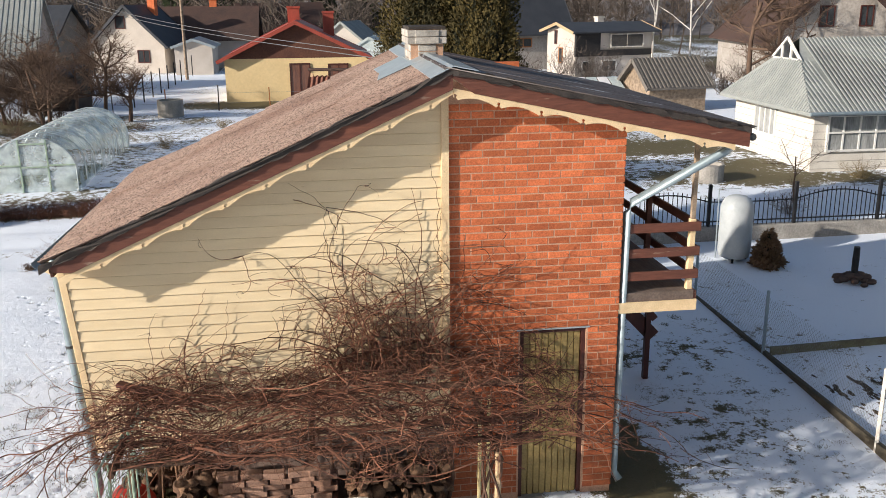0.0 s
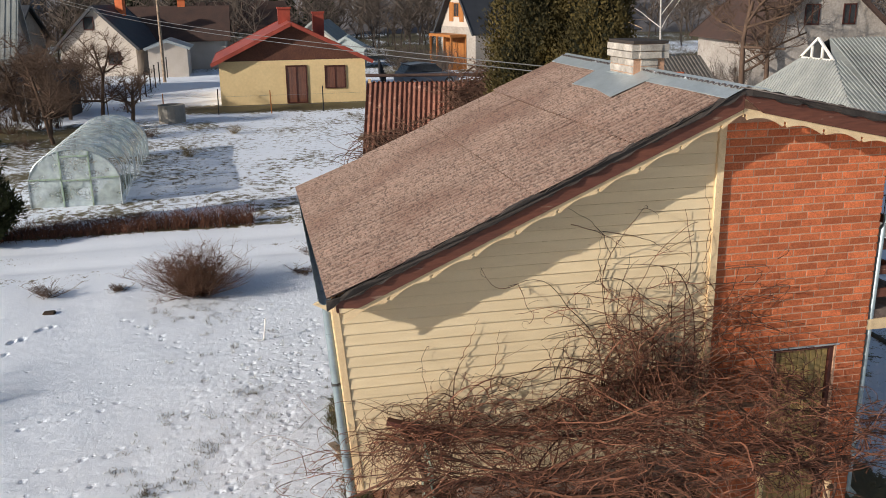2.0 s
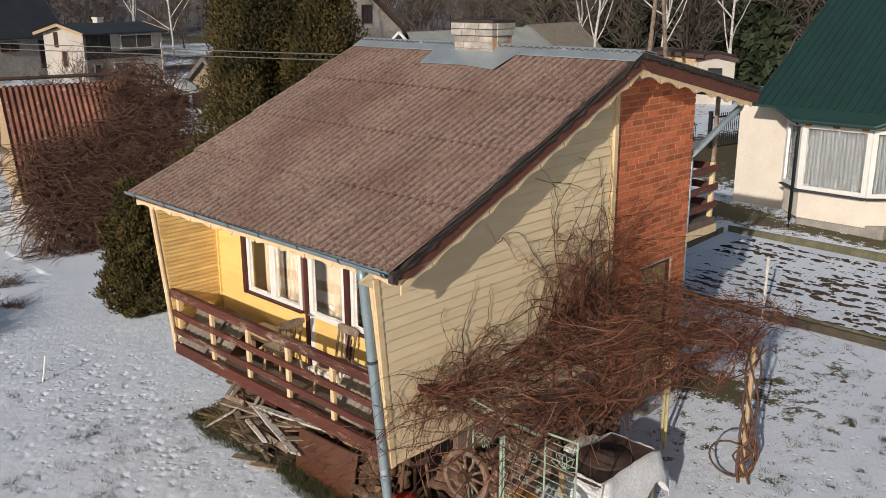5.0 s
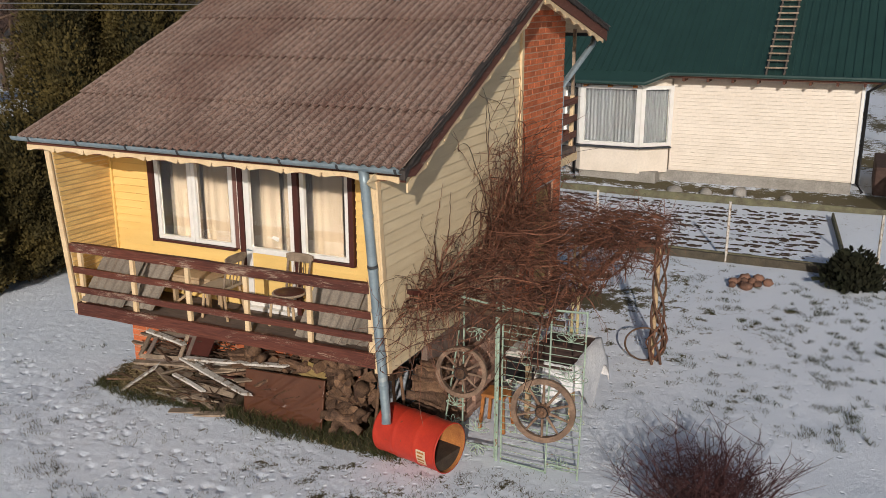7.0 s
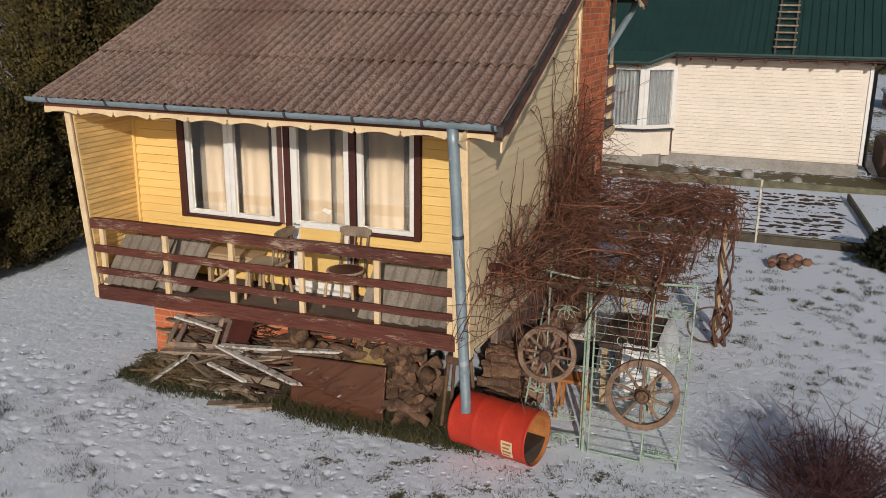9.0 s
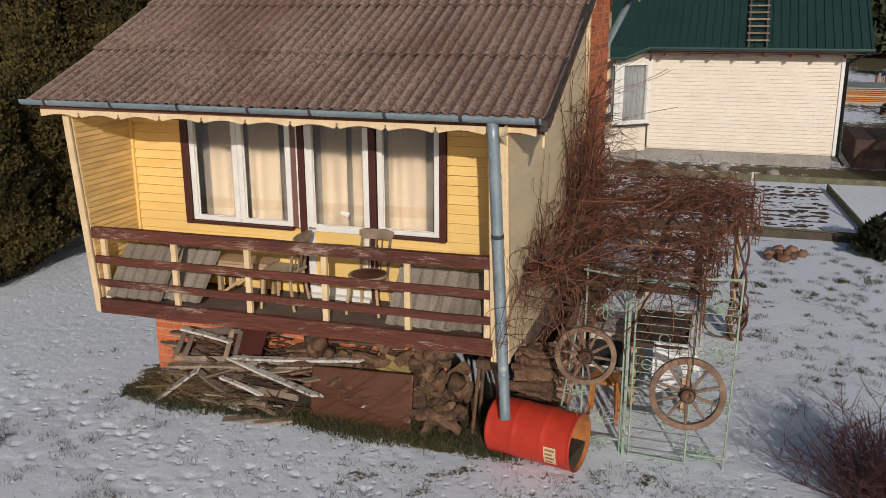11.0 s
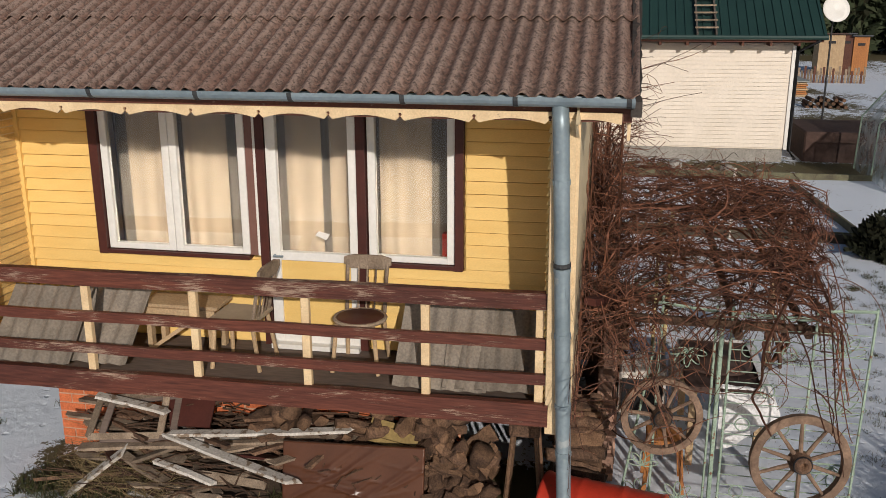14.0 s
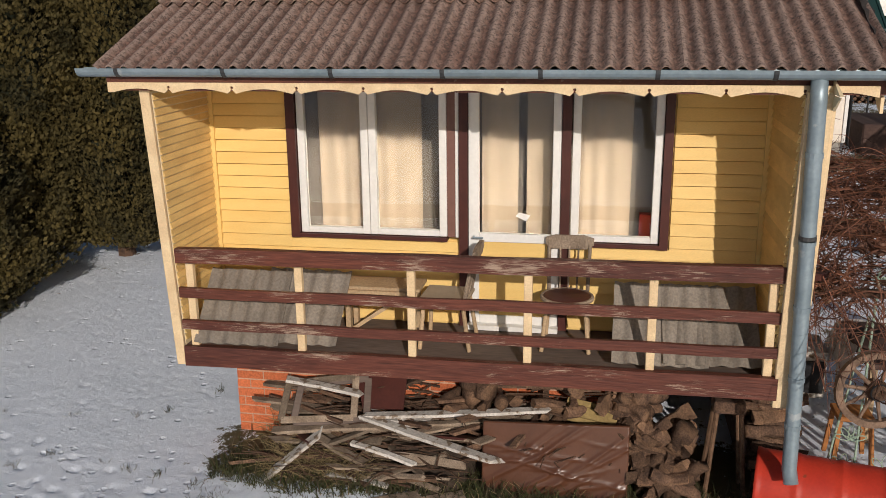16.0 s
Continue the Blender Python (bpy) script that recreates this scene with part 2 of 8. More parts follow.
cloth_beige = surf("beige_curtain", (0.40, 0.325, 0.235), (0.33, 0.265, 0.19), 3, 0.95, 0.1, grain=0.06)
room_dark = surf("dim_room", (0.40, 0.34, 0.28), (0.34, 0.29, 0.24), 2, 0.9, 0.0)
floor_wood = surf("worn_grey_brown_floor", (0.17, 0.13, 0.11), (0.12, 0.09, 0.075), 4, 0.8, 0.3, stretch=(1, 0.2, 1))
plastic_white = surf("white_plastic_sheet", (0.78, 0.78, 0.78), (0.62, 0.62, 0.63), 5, 0.4, 0.1)
film_mat = surf("greenhouse_film", (0.50, 0.56, 0.56), (0.38, 0.44, 0.44), 2, 0.35, 0.2, fine=12)
chimney_brick = surf("sooty_white_brick", (0.46, 0.43, 0.39), (0.27, 0.25, 0.225), 7, 0.9, 0.5, fine=50, per_piece=0.2, grain=0.25)
white_brick = surf("white_painted_brick", (0.70, 0.67, 0.61), (0.60, 0.56, 0.50), 3, 0.85, 0.4, fine=30, per_piece=0.08, grain=0.15)
vinyl = surf("cream_vinyl_siding", (0.80, 0.72, 0.62), (0.73, 0.65, 0.55), 2, 0.5, 0.05, per_piece=0.02, grain=0.06)
green_roof = surf("dark_green_metal_roof", (0.020, 0.054, 0.048), (0.016, 0.044, 0.039), 2, 0.45, 0.05, spec=0.5, grain=0.06)
red_roof = surf("red_metal_roof", (0.36, 0.075, 0.05), (0.27, 0.055, 0.04), 1, 0.45, 0.1, stretch=(3, 0.3, 1), grain=0.1)
brown_board = surf("brown_gable_boards", (0.13, 0.055, 0.035), (0.09, 0.04, 0.03), 1.5, 0.8, 0.2)
pale_yellow_wall = surf("pale_yellow_render", (0.78, 0.60, 0.33), (0.74, 0.56, 0.30), 1, 0.85, 0.1, grain=0.06)
white_wall = surf("white_render", (0.56, 0.51, 0.46), (0.46, 0.41, 0.36), 0.8, 0.9, 0.2, fine=12, grain=0.06)
grey_wall = surf("grey_block_wall", (0.40, 0.37, 0.34), (0.31, 0.28, 0.25), 1, 0.9, 0.3, fine=8)
dark_roof = surf("dark_grey_roof", (0.05, 0.055, 0.065), (0.035, 0.04, 0.05), 1.2, 0.6, 0.1, grain=0.08)
brown_roof = surf("brown_roof", (0.085, 0.05, 0.04), (0.06, 0.04, 0.035), 1.2, 0.8, 0.2)
grey_roof = surf("grey_corrugated_roof", (0.33, 0.35, 0.34), (0.25, 0.27, 0.265), 1.5, 0.85, 0.3, fine=12, grain=0.15)
black_board = surf("black_boards", (0.02, 0.02, 0.022), (0.032, 0.03, 0.03), 1.5, 0.7, 0.1)
orange_wood = surf("orange_stained_wood", (0.42, 0.17, 0.05), (0.33, 0.13, 0.04), 2, 0.6, 0.1)
blue_plastic = surf("blue_plastic", (0.03, 0.08, 0.30), (0.03, 0.07, 0.25), 5, 0.4, 0.0)
tank_mat = surf("white_tank_paint", (0.50, 0.53, 0.54), (0.40, 0.43, 0.44), 3, 0.4, 0.05, grain=0.05)
# distance haze is painted into this colour: paler and bluer than bare woods
wood_haze = surf("distant_woods", (0.15, 0.14, 0.145), (0.11, 0.105, 0.11), 0.06, 1.0, 0.0, fine=0.5)


def glass_mat(name, tint=(0.9, 0.95, 0.95), rough=0.02):
    m = bpy.data.materials.new(name)
    m.use_nodes = True
    b = m.node_tree.nodes["Principled BSDF"]
    b.inputs["Base Color"].default_value = (*tint, 1)
    b.inputs["Roughness"].default_value, b.inputs["Transmission Weight"].default_value = rough, 1.0
    b.inputs["IOR"].default_value = 1.45
    return m


glass = glass_mat("window_glass", (0.97, 0.97, 0.95))
# pale reflection and curtains of the panes, put into the glass colour
reflection_glass = surf("pale_window_glass", (0.42, 0.43, 0.42), (0.20, 0.21, 0.21), 1.6, 0.1, 0.0, stretch=(2, 2, 0.4), spec=0.6)
blind_glass = surf("window_with_brown_blind", (0.20, 0.085, 0.055), (0.13, 0.06, 0.045), 2, 0.15, 0.0, stretch=(6, 6, 0.3), spec=0.6)


def film_material():
    """Cloudy plastic film: partly seen through, with milky blotches and creases."""
    m = bpy.data.materials.new("plastic_film")
    m.use_nodes = True
    n, l = m.node_tree.nodes, m.node_tree.links
    b = n["Principled BSDF"]
    b.inputs["Base Color"].default_value, b.inputs["Roughness"].default_value = (0.60, 0.70, 0.72, 1), 0.2
    t = n.new("ShaderNodeTexNoise")
    t.inputs["Scale"].default_value, t.inputs["Detail"].default_value = 2.2, 6
    l.new(n.new("ShaderNodeNewGeometry").outputs["Position"], t.inputs["Vector"])
    r = n.new("ShaderNodeMapRange")
    r.inputs["From Min"].default_value, r.inputs["From Max"].default_value, r.inputs["To Min"].default_value, r.inputs["To Max"].default_value = 0.35, 0.66, 0.20, 0.72
    l.new(t.outputs["Fac"], r.inputs["Value"])
    bp = n.new("ShaderNodeBump")
    bp.inputs["Strength"].default_value, bp.inputs["Distance"].default_value = 0.7, 0.1
    l.new(t.outputs["Fac"], bp.inputs["Height"])
    l.new(bp.outputs[0], b.inputs["Normal"])
    mx = n.new("ShaderNodeMixShader")
    l.new(r.outputs[0], mx.inputs[0])
    l.new(n.new("ShaderNodeBsdfTransparent").outputs[0], mx.inputs[1])
    l.new(b.outputs[0], mx.inputs[2])
    l.new(mx.outputs[0], n["Material Output"].inputs[0])
    return m


far_glass = surf("dark_window_glass", (0.03, 0.035, 0.04), (0.05, 0.055, 0.06), 1, 0.08, 0.0, spec=0.6)


def ground_material():
    """Thin snow over grass: snow where 'bare' is low, blades and soil breaking through where it is high."""
    m = bpy.data.materials.new("snowy_grass")
    m.use_nodes = True
    n, l = m.node_tree.nodes, m.node_tree.links
    b = n["Principled BSDF"]
    b.inputs["Roughness"].default_value, b.inputs["Specular IOR Level"].default_value = 0.75, 0.25
    pos = n.new("ShaderNodeNewGeometry").outputs["Position"]
    att = n.new("ShaderNodeAttribute")
    att.attribute_name = "bare"

    def tex(sc, detail, rough=0.6):
        t = n.new("ShaderNodeTexNoise")
        t.inputs["Scale"].default_value, t.inputs["Detail"].default_value, t.inputs["Roughness"].default_value = sc, detail, rough
        l.new(pos, t.inputs["Vector"])
        return t.outputs["Fac"]

    def math_(op, a, c):
        x = n.new("ShaderNodeMath")
        x.operation = op
        for i, v in enumerate((a, c)):
            if hasattr(v, "is_output"):
                l.new(v, x.inputs[i])
            else:
                x.inputs[i].default_value = v
        return x.outputs[0]

    def mix(f, a, c):
        x = n.new("ShaderNodeMix")
        x.data_type = "RGBA"
        for i, v in ((0, f), (6, a), (7, c)):
            if hasattr(v, "is_output"):
                l.new(v, x.inputs[i])
            else:
                x.inputs[i].default_value = (*v, 1)
        return x.outputs[2]

    patch, blades, big = tex(4.2, 8, 0.68), tex(24.0, 5, 0.8), tex(0.25, 3)
    s = math_("ADD", math_("MULTIPLY", patch, 0.6), math_("MULTIPLY", blades, 0.4))
    s = math_("ADD", s, math_("SUBTRACT", att.outputs["Fac"], 0.5))
    r = n.new("ShaderNodeMapRange")
    r.inputs["From Min"].default_value, r.inputs["From Max"].default_value = 0.525, 0.565
    l.new(s, r.inputs["Value"])
    grass = mix(tex(3.0, 5), (0.10, 0.085, 0.045), (0.055, 0.062, 0.022))
    grass = mix(math_("MULTIPLY", tex(22, 4), 0.8), grass, (0.17, 0.13, 0.075))
    snow = mix(big, (0.80, 0.87, 0.96), (0.85, 0.90, 0.97))
    snow = mix(math_("MULTIPLY", tex(2.2, 6), 0.3), snow, (0.70, 0.77, 0.88))
    l.new(mix(r.outputs[0], snow, grass), b.inputs["Base Color"])
    bp = n.new("ShaderNodeBump")
    bp.inputs["Strength"].default_value, bp.inputs["Distance"].default_value = 0.5, 0.035
    # small old prints
    pit = n.new("ShaderNodeAttribute")
    pit.attribute_name = "pitted"
    cell = n.new("ShaderNodeTexVoronoi")
    cell.inputs["Scale"].default_value = 8.5
    l.new(pos, cell.inputs["Vector"])
    hole = n.new("ShaderNodeMapRange")
    hole.interpolation_type = "SMOOTHSTEP"
    hole.inputs["From Min"].default_value, hole.inputs["From Max"].default_value, hole.inputs["To Min"].default_value, hole.inputs["To Max"].default_value = 0.13, 0.30, -1.0, 0.0
    l.new(cell.outputs["Distance"], hole.inputs["Value"])
    pick = n.new("ShaderNodeSeparateColor")
    l.new(cell.outputs["Color"], pick.inputs[0])
    some = math_("LESS_THAN", pick.outputs[0], pit.outputs["Fac"])
    prints = math_("MULTIPLY", math_("MULTIPLY", hole.outputs[0], some), 0.75)
    fine_relief = math_("ADD", math_("MULTIPLY", tex(34, 5, 0.8), 0.45), prints)
    l.new(math_("ADD", math_("ADD", math_("MULTIPLY", tex(6, 8, 0.75), 0.8), fine_relief), math_("MULTIPLY", r.outputs[0], 0.35)), bp.inputs["Height"])
    l.new(bp.outputs[0], b.inputs["Normal"])
    return m


# ---- building helpers ----
IN_WORLD = set()


class Build:
    """Collects corners and faces of one mesh."""

    def __init__(self):
        self.v, self.f = [], []

    def add(self, vs, fs):
        o = len(self.v)
        self.v += [tuple(p) for p in vs]
        self.f += [tuple(i + o for i in q) for q in fs]
        return self

    def box(self, x0, x1, y0, y1, z0, z1):
        return self.add([(x, y, z) for x in (x0, x1) for y in (y0, y1) for z in (z0, z1)],
                        [(0, 1, 3, 2), (4, 6, 7, 5), (0, 4, 5, 1), (2, 3, 7, 6), (0, 2, 6, 4), (1, 5, 7, 3)])

    def beam(self, a, b, w, h, up=(0, 0, 1)):
        """A bar from a to b, w wide and h high."""
        a, b = Vector(a), Vector(b)
        d = (b - a).normalized()
        s = d.cross(Vector(up))
        s = s.normalized() if s.length > 1e-4 else Vector((1, 0, 0))
        u = s.cross(d)
        s, u = s * w / 2, u * h / 2
        return self.add([a - s - u, a + s - u, a + s + u, a - s + u, b - s - u, b + s - u, b + s + u, b - s + u],
                        [(0, 1, 2, 3), (7, 6, 5, 4), (0, 4, 5, 1), (1, 5, 6, 2), (2, 6, 7, 3), (3, 7, 4, 0)])

    def tube(self, pts, r, n=8, r1=None, cap=True):
        pts = [Vector(p) for p in pts]
        k, o, m = len(pts), len(self.v), n
        for i, p in enumerate(pts):
            d = (pts[min(i + 1, k - 1)] - pts[max(i - 1, 0)]).normalized()
            s = d.cross(Vector((0, 0, 1)) if abs(d.z) < 0.9 else Vector((1, 0, 0))).normalized()
            u = s.cross(d)
            rr = r if r1 is None else r + (r1 - r) * i / (k - 1)
            for j in range(m):
                q = 2 * math.pi * j / m
                self.v.append(tuple(p + (s * math.cos(q) + u * math.sin(q)) * rr))
        for i in range(k - 1):
            for j in range(m):
                a, b = o + i * m + j, o + i * m + (j + 1) % m
                self.f.append((a, b, b + m, a + m))
        if cap:
            self.f.append(tuple(o + j for j in range(m))[::-1])
            self.f.append(tuple(o + (k - 1) * m + j for j in range(m)))
        return self

    def ring(self, c, axis, R, r, n=20, m=6):
        axis = Vector(axis).normalized()
        s = axis.cross(Vector((0, 0, 1)) if abs(axis.z) < 0.9 else Vector((1, 0, 0))).normalized()
        u = axis.cross(s)
        o = len(self.v)
        for i in range(n):
            q = 2 * math.pi * i / n
            e = s * math.cos(q) + u * math.sin(q)
            for j in range(m):
                w = 2 * math.pi * j / m
                self.v.append(tuple(Vector(c) + e * (R + r * math.cos(w)) + axis * r * math.sin(w)))
        for i in range(n):
            for j in range(m):
                a, b = o + i * m + j, o + i * m + (j + 1) % m
                c2, d2 = o + (i + 1) % n * m + (j + 1) % m, o + (i + 1) % n * m + j
                self.f.append((a, b, c2, d2))
        return self

    def lathe(self, prof, n=20, at=(0, 0, 0), m=None):
        """Turns (radius, height) pairs round the local z axis."""
        o, k = len(self.v), len(prof)
        m = m or Matrix.Translation(at)
        for r, z in prof:
            for j in range(n):
                q = 2 * math.pi * j / n
                self.v.append(tuple(m @ Vector((r * math.cos(q), r * math.sin(q), z))))
        for i in range(k - 1):
            for j in range(n):
                a, b = o + i * n + j, o + i * n + (j + 1) % n
                self.f.append((a, b, b + n, a + n))
        return self

    def prism(self, outline, to3, depth):
        """Extrudes a flat outline; to3(u, v, w) places it."""
        k = len(outline)
        vs = [to3(u, v, 0) for u, v in outline] + [to3(u, v, depth) for u, v in outline]
        return self.add(vs, [tuple(range(k))[::-1], tuple(range(k, 2 * k))] + [(i, (i + 1) % k, (i + 1) % k + k, i + k) for i in range(k)])

    def blob(self, c, rx, ry, rz, rnd, rough=0.25, rings=5, n=8):
        o = len(self.v)
        c = Vector(c)
        self.v.append(tuple(c + Vector((0, 0, -rz))))
        for i in range(1, rings):
            p = math.pi * i / rings
            for j in range(n):
                q = 2 * math.pi * (j + 0.5 * (i % 2)) / n
                k = 1 + rnd.uniform(-rough, rough)
                self.v.append(tuple(c + Vector((rx * math.sin(p) * math.cos(q) * k, ry * math.sin(p) * math.sin(q) * k, -rz * math.cos(p) * k))))
        self.v.append(tuple(c + Vector((0, 0, rz))))
        for j in range(n):
            self.f.append((o, o + 1 + (j + 1) % n, o + 1 + j))
            self.f.append((o + 1 + (rings - 2) * n + j, o + 1 + (rings - 2) * n + (j + 1) % n, o + 1 + (rings - 1) * n))
        for i in range(rings - 2):
            for j in range(n):
                a, b = o + 1 + i * n + j, o + 1 + i * n + (j + 1) % n
                self.f.append((a, b, b + n, a + n))
        return self

    def mesh(self, name, material, bevel=0.0, smooth=False):
        me = bpy.data.meshes.new(name)
        me.from_pydata(self.v, [], self.f)
        b = bmesh.new()
        b.from_mesh(me)
        bmesh.ops.recalc_face_normals(b, faces=b.faces)
        if bevel:
            bmesh.ops.bevel(b, geom=b.edges[:], offset=bevel, segments=1, affect="EDGES", clamp_overlap=True)
        b.to_mesh(me)
        b.free()
        me.materials.append(material)
        if smooth:
            me.polygons.foreach_set("use_smooth", [True] * len(me.polygons))
        return me


def thing(name, label, category, at=(0, 0, 0), group="", kind="", world=True):
    """An Empty at a thing's base. world: its parts are given in the place's own coordinates."""
    ob = tagged(new(name), label, category, group, kind)
    ob.location = at
    if world:
        IN_WORLD.add(ob.name)
    return ob


def hang(ob, parent):
    ob.parent = parent
    if parent is not None and parent.name in IN_WORLD:
        ob.matrix_parent_inverse = Matrix.Translation(-Vector(parent.location))
    return ob


def part(name, build, material, parent, label="", bevel=0.0, smooth=False, kind=""):
    me = build if isinstance(build, bpy.types.Mesh) else build.mesh(name, material, bevel, smooth)
    return tagged(hang(new(name, me), parent), label, kind=kind)


def solo(name, build, material, label, category, bevel=0.0, smooth=False, group="", kind=""):
    return tagged(new(name, build.mesh(name, material, bevel, smooth)), label, category, group, kind)


def strands(items, sides=3):
    """Many thin tapered stems as one Build: items are (points, first radius, last radius)."""
    vs, fs, o = [], [], 0
    ring = np.arange(sides)
    ang = 2 * np.pi * ring / sides
    for pts, r0, r1 in items:
        p = np.asarray(pts, float)
        k = len(p)
        d = np.gradient(p, axis=0)
        d /= np.linalg.norm(d, axis=1, keepdims=True) + 1e-9
        ref = np.where(np.abs(d[:, 2:3]) < 0.85, np.array([[0, 0, 1.0]]), np.array([[1.0, 0, 0]]))
        s = np.cross(d, ref)
        s /= np.linalg.norm(s, axis=1, keepdims=True) + 1e-9
        u = np.cross(s, d)
        r = np.linspace(r0, r1, k)[:, None, None]
        vs.append((p[:, None] + (s[:, None] * np.cos(ang)[None, :, None] + u[:, None] * np.sin(ang)[None, :, None]) * r).reshape(-1, 3))
        a = (o + np.arange(k - 1)[:, None] * sides + ring).ravel()
        b = (o + np.arange(k - 1)[:, None] * sides + (ring + 1) % sides).ravel()
        fs.append(np.stack([a, b, b + sides, a + sides], 1))
        o += k * sides
    return np.concatenate(vs), np.concatenate(fs)


def raw_mesh(name, vf, material, smooth=False):
    me = bpy.data.meshes.new(name)
    me.from_pydata(vf[0].tolist(), [], vf[1].tolist())
    me.materials.append(material)
    if smooth:
        me.polygons.foreach_set("use_smooth", [True] * len(me.polygons))
    return me


def ground_z(x, y):
    return 0.17 + 0.022 * min(max(max(y, 0.0) + 0.35 * abs(x) - 1.0, 0.0), 24.0)


# ---- ground ----
def steps(lo, hi, fine_lo, fine_hi, fine, grow=1.12):
    out = list(np.arange(fine_lo, fine_hi, fine))
    s, p = fine, fine_hi
    while p < hi:
        out.append(p)
        s *= grow
        p += s
    out.append(hi)
    s, p = fine, fine_lo
    while p > lo:
        s *= grow
        p -= s
        out.append(max(p, lo))
    return np.array(sorted(set(round(float(q), 4) for q in out)))


def value_noise(x, y, seed):
    r = np.random.RandomState(seed).rand(256, 256)
    xi, yi = np.floor(x).astype(int), np.floor(y).astype(int)
    fx, fy = x - xi, y - yi
    fx, fy = fx * fx * (3 - 2 * fx), fy * fy * (3 - 2 * fy)
    g = lambda a, b: r[a % 256, b % 256]
    return (g(xi, yi) * (1 - fx) + g(xi + 1, yi) * fx) * (1 - fy) + (g(xi, yi + 1) * (1 - fx) + g(xi + 1, yi + 1) * fx) * fy


def soft(v, a, b):
    k = np.clip((v - a) / (b - a), 0, 1)
    return k * k * (3 - 2 * k)


def clump_list():
    """Where grass pokes through the snow: (x, y, radius, green or dry)."""
    rnd = random.Random(23)
    out = []
    for _ in range(330):
        q = rnd.random()
        out.append((0.3 - 3.2 * q * q + rnd.gauss(0, 0.1), rnd.uniform(-2.6, 4.6), rnd.uniform(0.02, 0.10), 0))
    for _ in range(150):
        out.append((rnd.uniform(-1.6, 0.6), rnd.uniform(-2.6, 0.2), rnd.uniform(0.02, 0.10), 0))
    for cx, cy in ((-1.6, 3.4), (-2.3, 2.4), (-1.0, 5.0), (-1.9, 0.4), (-0.9, -1.3)):
        for _ in range(22):
            out.append((rnd.gauss(cx, 0.16), rnd.gauss(cy, 0.13), rnd.uniform(0.02, 0.06), 0))
    for _ in range(60):
        out.append((rnd.gauss(-0.6, 1.0), rnd.gauss(6.5, 1.6), rnd.uniform(0.02, 0.07), 0))
    for cx, cy, n, sp in ((6.8, -3.6, 90, 1.0), (4.9, -4.2, 95, 1.1), (7.9, -1.6, 50, 1.0), (3.4, -3.4, 75, 1.0), (8.4, -4.9, 45, 0.7), (8.3, 1.5, 60, 1.2), (7.6, 4.4, 50, 1.2)):
        for _ in range(n):
            out.append((rnd.gauss(cx, sp), rnd.gauss(cy, sp), rnd.uniform(0.03, 0.10), 1))
    for _ in range(60):
        out.append((rnd.gauss(-2.0, 0.6), rnd.gauss(9.0, 0.4), rnd.uniform(0.03, 0.08), 0))
    return [c for c in out if not (0.9 < c[0] < 6.4 and -0.2 < c[1] < 4.8)]


CLUMPS = clump_list()


